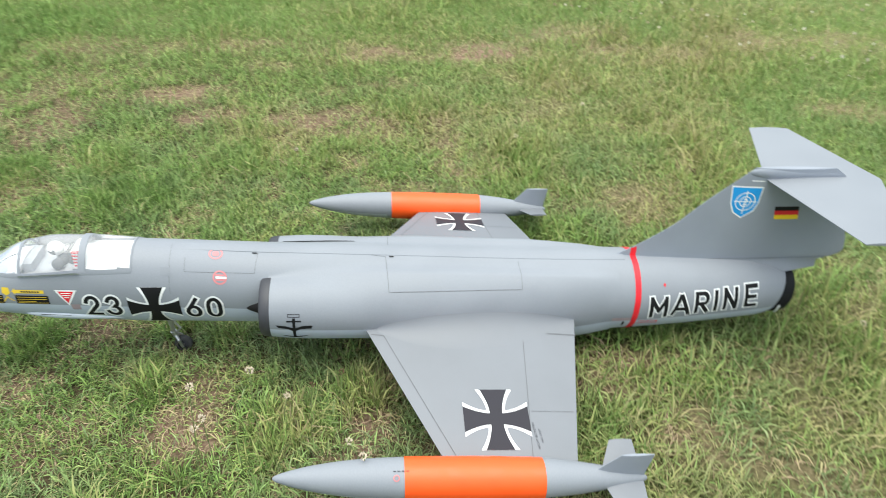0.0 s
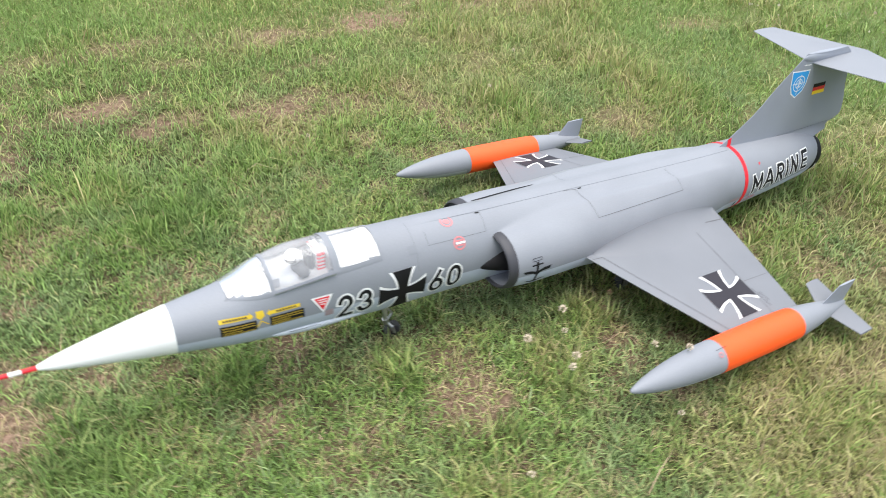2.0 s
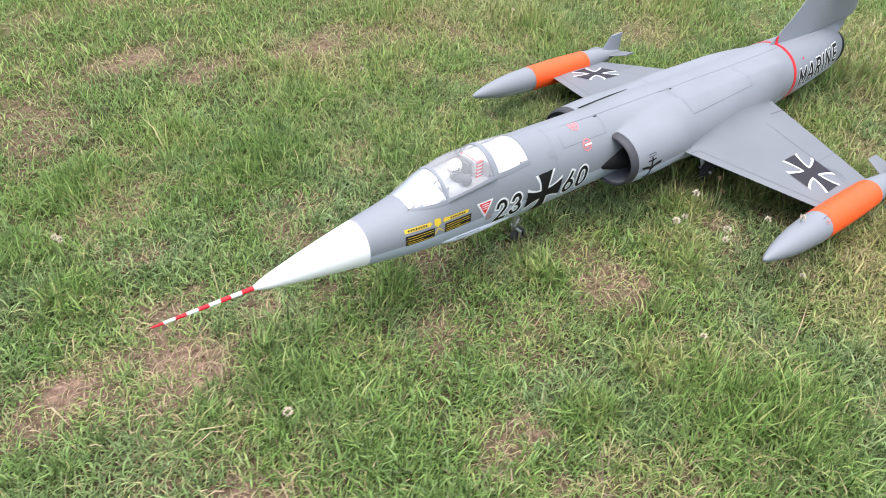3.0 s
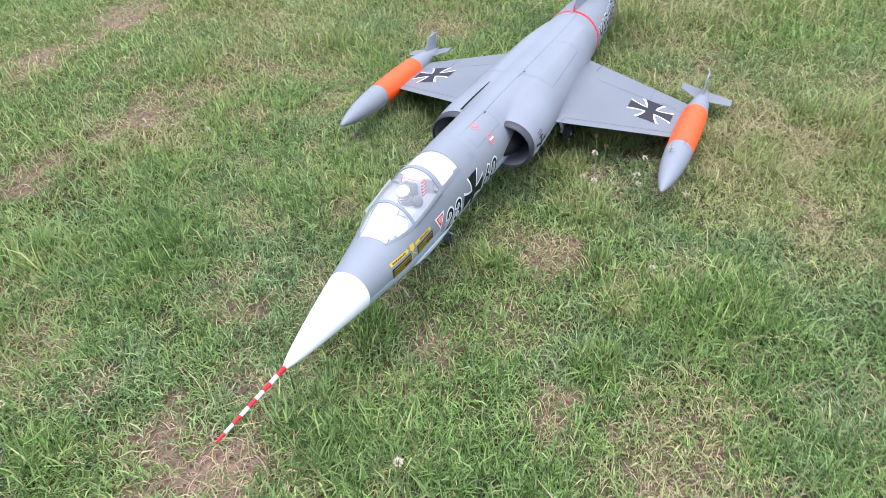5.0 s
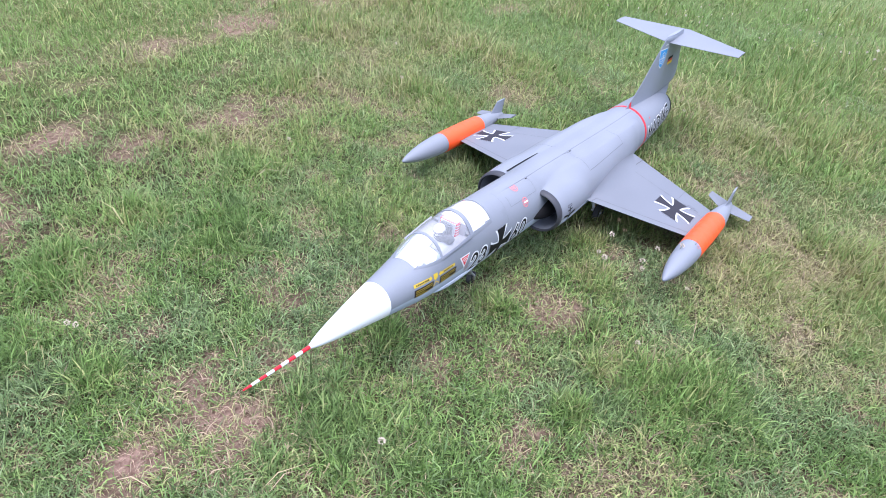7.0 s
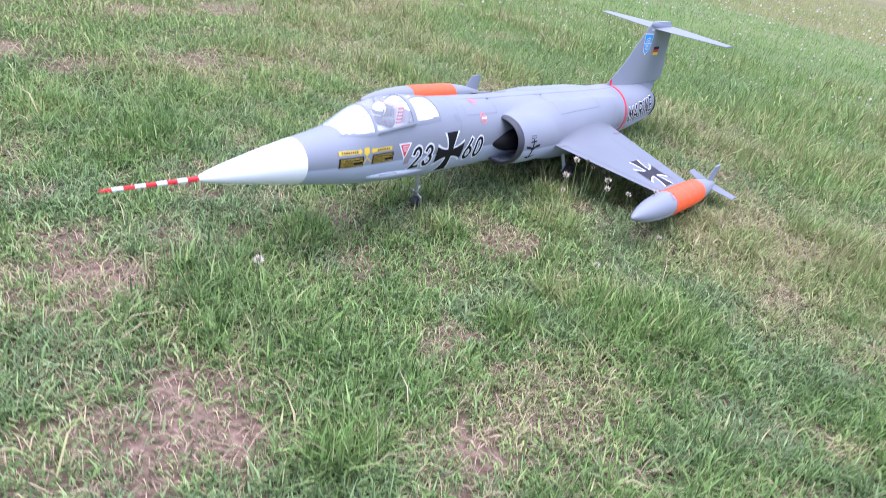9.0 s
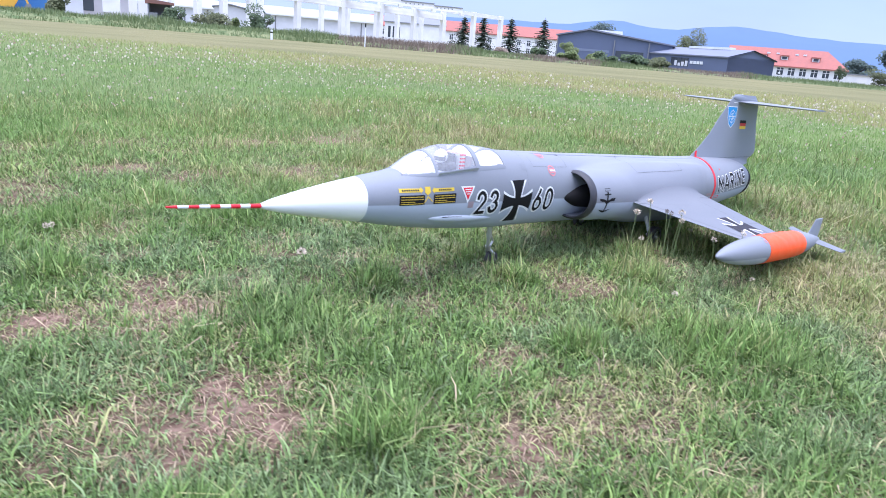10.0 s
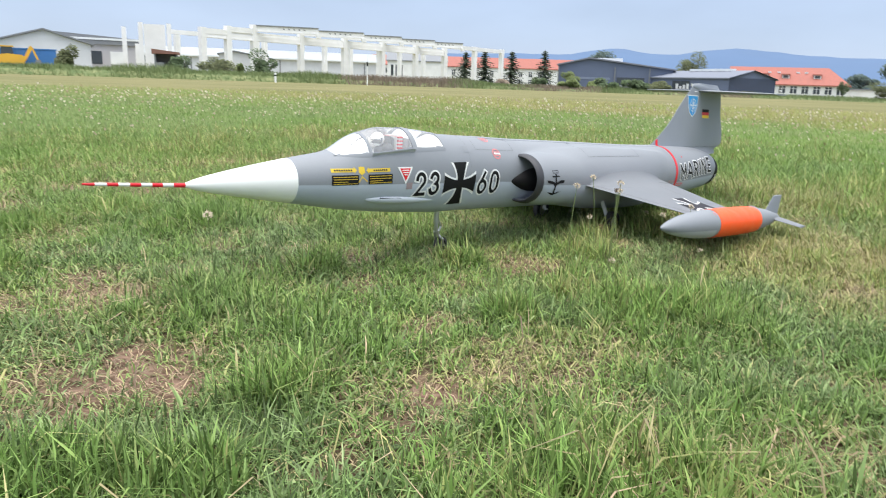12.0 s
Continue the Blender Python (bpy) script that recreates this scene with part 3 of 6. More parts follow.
for x0, x1, owner in ((0.4695, 0.477, windscreen), (0.614, 0.631, rear_pane), (0.7335, 0.7375, rear_pane)):
    bm = bmesh.new()
    t1 = sill_angle(0.5 * (x0 + x1)) + 0.03
    band(bm, x0, x1, 0.0016, -t1, t1)
    part("canopy_bow", bm, MAT_BODY, owner, "grey canopy frame bow")
for side in (-1, 1):
    bm = bmesh.new()
    rows = []
    for s in np.linspace(0, 1, 16):
        x = 0.379 + 0.088 * s
        t = side * (0.535 - 0.14 * s)
        rows.append([skin(x - 0.0046, t, -0.001), skin(x - 0.0042, t, 0.0014), skin(x + 0.0042, t, 0.0014), skin(x + 0.0046, t, -0.001)])
    grid_faces(bm, rows)
    part("windscreen_post", bm, MAT_BODY, windscreen, "slanting grey windscreen post")
    bm = bmesh.new()
    grid_faces(bm, [[skin(x, side * (sill_angle(x) - 0.022), -0.0006), skin(x, side * (sill_angle(x) - 0.020), 0.0012), skin(x, side * (sill_angle(x) + 0.06), 0.0012), skin(x, side * (sill_angle(x) + 0.10), -0.0002)] for x in np.linspace(0.384, 0.736, 50)])
    part("canopy_sill", bm, MAT_BODY, fuselage)

# gun blister on the left flank
bm = bmesh.new()
rows = []
for x in np.linspace(0.455, 0.70, 30):
    s = (x - 0.455) / 0.245
    h = 0.0105 * (math.sin(math.pi * s ** 0.75)) ** 0.7 if 0 < s < 1 else 0.0
    z = -0.052 - 0.014 * s
    rows.append([side_skin(x, z + h * math.cos(t), -0.001 + 0.009 * math.sin(t) * (h / 0.0105)) for t in np.linspace(0, math.pi, 12)])
grid_faces(bm, rows)
blister = part("gun_blister", bm, paint("pale_blister_paint", (0.50, 0.54, 0.60), 0.45, 0.08, 20.0), jet, "slim pale grey gun fairing")
bm = bmesh.new()
grid_faces(bm, [[side_skin(x, -0.0475 - 0.057 * (x - 0.455) + dz, 0.0045) for dz in (0.0, 0.005)] for x in np.linspace(0.50, 0.572, 8)])
part("gun_trough", bm, MAT_DGREY, blister)

# ---- markings: thin films laid on the skin ----
def film(name, bm, mapper, material, parent, label="", step=0.008):
    """Lays a flat drawing (x, y as u, v) on a surface: cuts it fine enough to follow the curve, then maps every point."""
    cut(bm, step)
    for v in bm.verts:
        v.co = mapper(v.co.x, v.co.y)
    return part(name, bm, material, parent, label)


def cut(bm, step):
    us = [v.co.x for v in bm.verts]
    ws = [v.co.y for v in bm.verts]
    for lo, hi, no in ((min(us), max(us), (1, 0, 0)), (min(ws), max(ws), (0, 1, 0))):
        k = int((hi - lo) / step)
        for i in range(1, k + 1):
            at = lo + (hi - lo) * i / (k + 1)
            co = (at, 0, 0) if no[0] else (0, at, 0)
            bmesh.ops.bisect_plane(bm, geom=bm.verts[:] + bm.edges[:] + bm.faces[:], plane_co=co, plane_no=no, dist=1e-7)
    bmesh.ops.triangulate(bm, faces=bm.faces[:])


def polygon(*outlines):
    bm = bmesh.new()
    for outline in outlines:
        bm.faces.new([bm.verts.new((x, y, 0)) for x, y in outline])
    bmesh.ops.triangulate(bm, faces=bm.faces[:])
    return bm


def rect(x0, y0, x1, y1):
    return ((x0, y0), (x1, y0), (x1, y1), (x0, y1))


def ring(cx, cy, r0, r1, n=40, a0=0.0, a1=2 * math.pi):
    bm = bmesh.new()
    full = a1 - a0 > 6.2
    k = n if full else n + 1
    p = [[bm.verts.new((cx + r * math.cos(a0 + (a1 - a0) * i / n), cy + r * math.sin(a0 + (a1 - a0) * i / n), 0)) for i in range(k)] for r in (r0, r1)]
    for i in range(n):
        j = (i + 1) % k
        bm.faces.new((p[0][i], p[1][i], p[1][j], p[0][j]))
    return bm


def arc(cx, cy, rx, ry, a0, a1, n=14):
    return [(cx + rx * math.cos(radians(a0 + (a1 - a0) * i / n)), cy + ry * math.sin(radians(a0 + (a1 - a0) * i / n))) for i in range(n + 1)]


# centre lines of plain stencil characters in a unit box
STROKES = {
    "2": [arc(0.48, 0.71, 0.45, 0.29, 172, -28) + [(0.04, 0.0), (0.98, 0.0)]],
    "3": [arc(0.45, 0.755, 0.41, 0.245, 165, -75, 12) + arc(0.45, 0.265, 0.48, 0.265, 75, -165, 14)],
    "6": [[(0.74, 1.0), (0.40, 0.70)] + arc(0.5, 0.30, 0.47, 0.30, 150, 500, 26)],
    "0": [arc(0.5, 0.66, 0.47, 0.34, 0, 180, 14) + arc(0.5, 0.34, 0.47, 0.34, 180, 360, 14) + [(0.97, 0.66)]],
    "M": [[(0.0, 0.0), (0.0, 1.0)], [(1.0, 0.0), (1.0, 1.0)], [(0.06, 0.90), (0.5, 0.34)], [(0.94, 0.90), (0.5, 0.34)]],
    "A": [[(0.0, 0.0), (0.45, 0.97)], [(1.0, 0.0), (0.55, 0.97)], [(0.24, 0.30), (0.76, 0.30)]],
    "R": [[(0.0, 0.0), (0.0, 1.0), (0.55, 1.0)] + arc(0.62, 0.74, 0.36, 0.26, 80, -80, 8) + [(0.55, 0.48), (0.08, 0.48)], [(0.45, 0.44), (0.98, 0.0)]],
    "I": [[(0.5, 0.0), (0.5, 1.0)]],
    "N": [[(0.0, 0.0), (0.0, 1.0)], [(1.0, 0.0), (1.0, 1.0)], [(0.08, 0.90), (0.92, 0.10)]],
    "E": [[(1.0, 1.0), (0.0, 1.0), (0.0, 0.0), (1.0, 0.0)], [(0.08, 0.5), (0.86, 0.5)]],
}


def ribbon(line, w):
    """A flat stroke of width w along a line of points, square-ended, with mitred corners."""
    pts = [Vector(p) for p in line]
    dirs = [(b - a).normalized() for a, b in zip(pts, pts[1:])]
    pts[0] -= dirs[0] * w * 0.5
    pts[-1] += dirs[-1] * w * 0.5
    bm = bmesh.new()
    rows = []
    for i, p in enumerate(pts):
        d0, d1 = dirs[max(i - 1, 0)], dirs[min(i, len(dirs) - 1)]
        n0, n1 = Vector((-d0.y, d0.x)), Vector((-d1.y, d1.x))
        m_ = (n0 + n1)
        m_ = m_.normalized() if m_.length > 1e-4 else n0
        off = m_ * (w * 0.5 / max(0.5, m_.dot(n1)))
        rows.append([(p.x - off.x, p.y - off.y, 0), (p.x + off.x, p.y + off.y, 0)])
    grid_faces(bm, rows)
    return bm


def written(name, char, box, w, lift, material, parent, label, slant=0.0):
    """One painted character from its strokes, the box given to the stroke's outer edge, laid on the left flank."""
    u0, v0, u1, v1 = box
    h = 0.5 * w[0]
    whole = bmesh.new()
    for i, line in enumerate(STROKES[char]):
        pts = [(u0 + h + x * (u1 - u0 - 2 * h) + slant * y * (v1 - v0), v0 + h + y * (v1 - v0 - 2 * h)) for x, y in line]
        bm = ribbon(pts, w[1])
        cut(bm, 0.006)
        for v in bm.verts:
            v.co = side_skin(v.co.x, v.co.y, lift + 0.00008 * i)
        me = bpy.data.meshes.new("stroke")
        bm.to_mesh(me)
        bm.free()
        whole.from_mesh(me)
        bpy.data.meshes.remove(me)
    return part(name, whole, material, parent, label)


def lettering(text, box, grow=0.0, slant=0.0, rise_by=0.0):
    """Built-in font drawn into a box (u0, v0, u1, v1); grow thickens the strokes for an outline."""
    cu = bpy.data.curves.new("lettering", 'FONT')
    cu.body = text
    cu.size = 1.0
    cu.offset = 0.0
    cu.resolution_u = 3
    cu.space_character = 1.2
    ob = bpy.data.objects.new("lettering", cu)
    plain = ob.to_mesh()
    xs0 = [v.co.x for v in plain.vertices]
    ys0 = [v.co.y for v in plain.vertices]
    bx0, bx1, by0, by1 = min(xs0), max(xs0), min(ys0), max(ys0)
    ob.to_mesh_clear()
    if grow:
        cu.offset = grow
    me = ob.to_mesh()
    bm = bmesh.new()
    bm.from_mesh(me)
    ob.to_mesh_clear()
    bpy.data.objects.remove(ob)
    bpy.data.curves.remove(cu)
    u0, v0, u1, v1 = box
    for v in bm.verts:
        s, t = (v.co.x - bx0) / (bx1 - bx0), (v.co.y - by0) / (by1 - by0)
        v.co = (u0 + s * (u1 - u0) + slant * t * (v1 - v0), v0 + t * (v1 - v0) + rise_by * s, 0)
    return bm


def cross_faces(size, c, h, cu, cv, sx=1.0, sy=1.0):
    """Straight-ended cross, arms widening outwards along hollow curves."""
    bm = bmesh.new()
    n = 8
    for k in range(4):
        co, si = round(math.cos(k * math.pi / 2)), round(math.sin(k * math.pi / 2))
        rows = []
        for i in range(n + 1):
            x = c + (0.5 - c) * i / n
            y = c + (h - c) * (i / n) ** 1.7
            rows.append([(cu + sx * size * (px * co - py * si), cv + sy * size * (px * si + py * co), 0) for px, py in ((x, -y), (x, y))])
        grid_faces(bm, rows)
    bm.faces.new([bm.verts.new((cu + sx * size * x, cv + sy * size * y, 0)) for x, y in ((-c, -c), (c, -c), (c, c), (-c, c))])
    bmesh.ops.remove_doubles(bm, verts=bm.verts[:], dist=1e-6)
    return bm


flank = lambda lift: (lambda x, z: side_skin(x, z, lift))
L1, L2, L3 = 0.0007, 0.0012, 0.0017

# national cross and figures on the left flank
film("cross_border", cross_faces(0.128, 0.145, 0.288, 0.782, -0.021, 0.98, 0.96), flank(L1), MAT_MARKW, fuselage, "white border of the cross")
film("cross", cross_faces(0.128, 0.095, 0.215, 0.782, -0.021, 0.98, 0.96), flank(L2), MAT_BLACK, fuselage, "black national cross")
INK, RIM = 0.0096, 0.0195
for text, box in (("23", (0.614, -0.049, 0.704, 0.017)), ("60", (0.856, -0.056, 0.947, 0.012))):
    wide = 0.44 * (box[2] - box[0])
    for char, u in ((text[0], box[0]), (text[1], box[2] - wide)):
        spot = (u, box[1], u + wide, box[3])
        written("digit_outline", char, spot, (INK, RIM), L1, MAT_MARKW, fuselage, "white outline of the digit " + char)
        written("digit", char, spot, (INK, INK), L2, MAT_BLACK, fuselage, "black digit " + char)
for char, f0, f1 in (("M", 0.0, 0.165), ("A", 0.195, 0.375), ("R", 0.41, 0.545), ("I", 0.585, 0.625), ("N", 0.675, 0.81), ("E", 0.875, 1.0)):
    spot = (2.054 + 0.304 * f0, -0.060 + 0.022 * f0, 2.054 + 0.304 * f1, 0.000 + 0.022 * f1)
    written("letter_outline", char, spot, (0.0102, 0.0172), L1, MAT_MARKW, fuselage, "white outline of the letter " + char, -0.06)
    written("letter", char, spot, (0.0102, 0.0102), L2, MAT_BLACK, fuselage, "black letter " + char, -0.06)

# rescue arrows, notice panels, warning triangle
def arrow(x0, x1, z, h, way):
    head = x1 if way > 0 else x0
    neck = head - way * h * 0.95
    tail = x0 if way > 0 else x1
    return polygon(rect(min(tail, neck), z - h * 0.55, max(tail, neck), z + h * 0.55), ((neck, z - h), (head, z), (neck, z + h)))


film("rescue_arrow", arrow(0.350, 0.422, 0.0275, 0.0085, 1), flank(L1), MAT_YELLOW, fuselage, "yellow rescue arrow")
film("rescue_arrow", arrow(0.450, 0.526, 0.0265, 0.0085, -1), flank(L1), MAT_YELLOW, fuselage, "yellow rescue arrow")
film("arrow_print", polygon(*[rect(0.358 + 0.0065 * k, 0.0255, 0.3625 + 0.0065 * k, 0.0295) for k in range(8)]), flank(L2), MAT_DGREY, fuselage)
film("arrow_print", polygon(*[rect(0.472 + 0.0065 * k, 0.0245, 0.4765 + 0.0065 * k, 0.0285) for k in range(7)]), flank(L2), MAT_DGREY, fuselage)
film("handle_mark", polygon(((0.428, 0.036), (0.444, 0.036), (0.446, 0.022), (0.436, 0.014), (0.427, 0.022))), flank(L1), MAT_YELLOW, fuselage, "yellow handle symbol")
film("handle_mark", polygon(((0.436, 0.012), (0.440, 0.012), (0.428, -0.004), (0.424, -0.004)), ((0.434, 0.012), (0.438, 0.012), (0.455, -0.002), (0.451, -0.002))), flank(L1), MAT_YELLOW, fuselage)
for x0, x1 in ((0.350, 0.427), (0.456, 0.534)):
    panel = film("notice_panel", polygon(rect(x0, -0.009, x1, 0.016)), flank(L1), MAT_BLACK, fuselage, "black notice panel with yellow lines")
    film("notice_lines", polygon(*[rect(x0 + 0.004, z, x1 - (0.004 if k != 2 else 0.032), z + 0.0014) for k, z in enumerate((0.0105, 0.0045, -0.0015, -0.0065))]), flank(L2), MAT_YELLOW, panel)
film("warning_triangle", polygon(((0.551, 0.033), (0.604, 0.032), (0.579, -0.014))), flank(L1), MAT_MARKW, fuselage, "white and red warning triangle")
film("warning_triangle", polygon(((0.559, 0.029), (0.596, 0.0285), (0.5785, -0.005))), flank(L2), MAT_RED, fuselage)
film("triangle_print", polygon(rect(0.566, 0.0225, 0.589, 0.025), rect(0.568, 0.0165, 0.588, 0.019), rect(0.572, 0.0105, 0.584, 0.013)), flank(L3), MAT_MARKW, fuselage)
film("faded_stencil", polygon(rect(0.583, -0.028, 0.604, -0.010)), flank(0.0005), MAT_FAINT, fuselage, "faded red stencil block")


def crown(x0, th0, lift):
    """Maps a drawing round a point on the upper skin: u along the body, v up the skin."""
    def at(u, v):
        return skin(x0 + u, th0 + v / 0.1, lift)
    return at


for x0, th0, bar in ((0.934, -0.30, False), (0.947, -0.93, True)):
    film("red_ring", ring(0, 0, 0.0132, 0.0172), crown(x0, th0, L1), MAT_PINK, fuselage, "red ring stencil")
    film("red_disc", ring(0, 0, 0.0005, 0.0085, 20) if not bar else polygon(rect(-0.0105, 0.0035, 0.0105, 0.0075), rect(-0.0105, -0.0075, 0.0105, -0.0035)), crown(x0, th0, L1), MAT_PINK, fuselage)
    if bar:
        film("white_bar", polygon(rect(-0.010, -0.0025, 0.016, 0.0025)), crown(x0, th0, L2), MAT_MARKW, fuselage)
film("pale_patch", polygon(rect(-0.012, -0.010, 0.012, 0.010)), crown(0.817, -0.83, L1), MAT_TAIL, fuselage, "small pale access cover")

# red ring round the rear fuselage
bm = bmesh.new()
band(bm, 2.008, 2.0235, 0.0009, -2.75, 2.75, 80)
part("red_band", bm, MAT_RED, fuselage, "thin red band round the rear fuselage")
film("red_frame", polygon(rect(2.03, -0.076, 2.085, -0.0735), rect(2.03, -0.085, 2.085, -0.0825), rect(2.082, -0.085, 2.085, -0.0735)), flank(L1), MAT_RED, fuselage)
film("faded_stencil", polygon(rect(1.955, -0.070, 2.004, -0.058)), flank(0.0005), MAT_FAINT, fuselage)
film("black_tick", polygon(rect(1.986, -0.092, 1.992, -0.074)), flank(L1), MAT_BLACK, fuselage)
film("pale_stripe", polygon(rect(2.432, -0.085, 2.440, -0.05)), flank(L1), MAT_MARKW, fuselage)


# panel seams
def seam(pts, mapper, parent, w=0.0009):
    bm = bmesh.new()
    for (a, b), (c, d) in zip(pts, pts[1:]):
        l = math.hypot(c - a, d - b)
        nx_, ny_ = -(d - b) / l * w / 2, (c - a) / l * w / 2
        bm.faces.new([bm.verts.new((x, y, 0)) for x, y in ((a + nx_, b + ny_), (c + nx_, d + ny_), (c - nx_, d - ny_), (a - nx_, b - ny_))])
    film("panel_seam", bm, mapper, MAT_SEAM, parent)


up = lambda x, s: skin(x, s / 0.1, 0.0006)
over = lambda x, s: blend(x, -s / 0.1, -1, 0.0007)
seam(((1.30, -0.016), (1.355, -0.024), (1.362, -0.108), (1.50, -0.104), (1.70, -0.098), (1.70, -0.028)), over, fuselage)
seam(((0.862, -0.045), (0.862, -0.082), (1.03, -0.080), (1.036, -0.022)), up, fuselage, 0.0008)
seam(((0.826, 0.0), (0.826, -0.135)), up, fuselage, 0.0005)
seam(((1.362, 0.028), (1.362, 0.125)), lambda x, s: blend(x, s / 0.1, 1, 0.0007), fuselage)
for xx in (1.028, 1.37):
    film("latch", polygon(rect(xx - 0.006, -0.0018, xx + 0.006, 0.0018)), lambda u, v: skin(u, -0.24 + v / 0.1, 0.0012), MAT_BLACK, fuselage)

# open slot at the root of the far intake fairing
def fairing_root(x):
    lo, hi = 0.2, 1.6
    for _ in range(24):
        t = 0.5 * (lo + hi)
        c, s = math.cos(t), math.sin(t)
        rf = 1 / math.sqrt((s / half_w(x)) ** 2 + (c / rise(x)) ** 2)
        if (blend(x, t, 1) - Vector((x, rf * s, mid_z(x) + rf * c))).length > 0.0045:
            hi = t
        else:
            lo = t
    return lo


bm = bmesh.new()
rows = []
for s_ in np.linspace(0, 1, 18):
    x = 1.085 + 0.19 * s_
    w = 0.0012 + 0.0036 * math.sin(math.pi * min(1.0, 0.2 + s_ * 0.8))
    t = fairing_root(x)
    rows.append([blend(x, t - w / 0.1, 1, 0.0008), blend(x, t + w / 0.1, 1, 0.0008)])
grid_faces(bm, rows)
part("root_slot", bm, MAT_BLACK, [o for o in jet.children if o.name.startswith("intake_fairing")][1], "narrow dark gap beside the fuselage")

# wing markings and seams
for side in (-1, 1):
    top = lambda lift, s=side: (lambda x, y: wing_top(x, y, lift))
    cy = -0.415 if side < 0 else 0.424
    w = wings[side]
    film("cross_border", cross_faces(0.152, 0.142, 0.288, 1.603, cy), top(L1), MAT_MARKW, w, "white border of the wing cross", 0.02)
    film("cross", cross_faces(0.152, 0.095, 0.215, 1.603, cy), top(L2), MAT_DGREY, w, "dark grey national cross", 0.02)
    y0, y1 = side * 0.185, side * 0.525
    for pts, wd in ((((wing_le(0.18) + 0.034, side * 0.18), (wing_le(0.52) + 0.030, side * 0.52)), 0.0018),
                    (((1.700, side * 0.165), (1.672, side * 0.52)), 0.0014),
                    (((1.700, side * 0.172), (1.838, side * 0.178)), 0.0036),
                    (((1.687, side * 0.395), (1.79, side * 0.395)), 0.0012),
                    (((wing_le(0.18) + 0.004, side * 0.176), (wing_le(0.18) + 0.034, side * 0.18)), 0.0018)):
        seam(pts, top(0.0006), w, wd)
    if side < 0:
        for text, x0, y0, y1 in (("NICHT BETRETEN", 1.694, -0.488, -0.424), ("NO STEP", 1.704, -0.472, -0.440)):
            film("stencil", lettering(text, (0.0, 0.0, y1 - y0, 0.0052)), lambda u, v: wing_top(x0 - v - 0.10 * u, y0 + u, L1), MAT_DGREY, w, "small stencilled words " + text, 0.03)

# anchor on the intake side
def on_scoop(lift):
    def at(x, z):
        lo, hi = 0.5, 2.9
        for _ in range(24):
            t = 0.5 * (lo + hi)
            if blend(x, t, -1).z > z:
                lo = t
            else:
                hi = t
        return blend(x, lo, -1, lift)
    return at


near_fairing = [o for o in jet.children if o.name.startswith("intake_fairing")][0]
film("anchor", polygon(rect(1.1265, -0.064, 1.1335, 0.004), rect(1.112, -0.006, 1.148, -0.002),
                       ((1.086, -0.015), (1.108, -0.017), (1.126, -0.023), (1.134, -0.023), (1.152, -0.017), (1.176, -0.017), (1.171, -0.026), (1.146, -0.027), (1.134, -0.034), (1.126, -0.034), (1.116, -0.027), (1.092, -0.023)),
                       ((1.097, -0.052), (1.115, -0.060), (1.128, -0.064), (1.128, -0.057), (1.116, -0.055)), ((1.165, -0.052), (1.146, -0.060), (1.132, -0.064), (1.132, -0.057), (1.145, -0.055))), on_scoop(0.0008), MAT_BLACK, near_fairing, "black winged anchor emblem")
film("anchor_loop", polygon(rect(1.116, 0.013, 1.144, 0.0145), rect(1.116, 0.006, 1.144, 0.0075), rect(1.1155, 0.006, 1.117, 0.0145), rect(1.143, 0.006, 1.1445, 0.0145)), on_scoop(0.0008), MAT_DGREY, near_fairing)

# fin: squadron shield and flag
def on_fin(lift):
    def at(x, z):
        c = min(max((x - fin_le(z)) / (fin_te(z) - fin_le(z)), 0), 1)
        return Vector((x, -(fin_half(z) * lens(c) + 0.0007 + lift), z))
    return at


def shield_outline(g):
    return [(x + 0.010, z) for x, z in ((2.228 - g, 0.281 + g), (2.305 + g, 0.281 + g), (2.304 + g, 0.238), (2.296 + g, 0.215 - g * 0.7), (2.270, 0.195 - g * 1.3), (2.246 - g, 0.210 - g * 0.7), (2.234 - g, 0.235))]


film("shield_border", polygon(shield_outline(0.003)), on_fin(L1), MAT_MARKW, fin, "white rim of the shield", 0.02)
film("shield", polygon(shield_outline(-0.0005)), on_fin(L2), MAT_CYAN, fin, "sky-blue squadron shield", 0.02)
for r0, r1 in ((0.024, 0.0265), (0.013, 0.0155)):
    film("shield_ring", ring(2.279, 0.241, r0, r1), on_fin(L3), MAT_MARKW, fin, "", 0.03)
film("shield_lines", polygon(rect(2.248, 0.240, 2.310, 0.2425), rect(2.2775, 0.205, 2.280, 0.272)), on_fin(L3), MAT_MARKW, fin, "", 0.03)
for k, mt in enumerate((MAT_BLACK, MAT_RED, MAT_GOLD)):
    film("flag_stripe", polygon(((2.365 + 0.0025 * k, 0.2265 - 0.0128 * k), (2.432 + 0.0025 * k, 0.2265 - 0.0128 * k), (2.4345 + 0.0025 * k, 0.2137 - 0.0128 * k), (2.3675 + 0.0025 * k, 0.2137 - 0.0128 * k))), on_fin(L1), mt, fin, "", 0.03)
film("red_band", polygon(((2.0085, 0.060), (2.0235, 0.060), (2.0235, 0.0975), (2.0085, 0.0925))), on_fin(L1), MAT_RED, fin, "", 0.01)
film("shield_digit", lettering("2", (2.2725, 0.2315, 2.2855, 0.2505)), on_fin(0.0022), MAT_MARKW, fin, "white digit 2", 0.03)
bm = bmesh.new()
grid_faces(bm, [[(x, z, 0) for z in np.linspace(0.030, 0.0605, 6)] for x in np.linspace(2.03, 2.545, 40)])
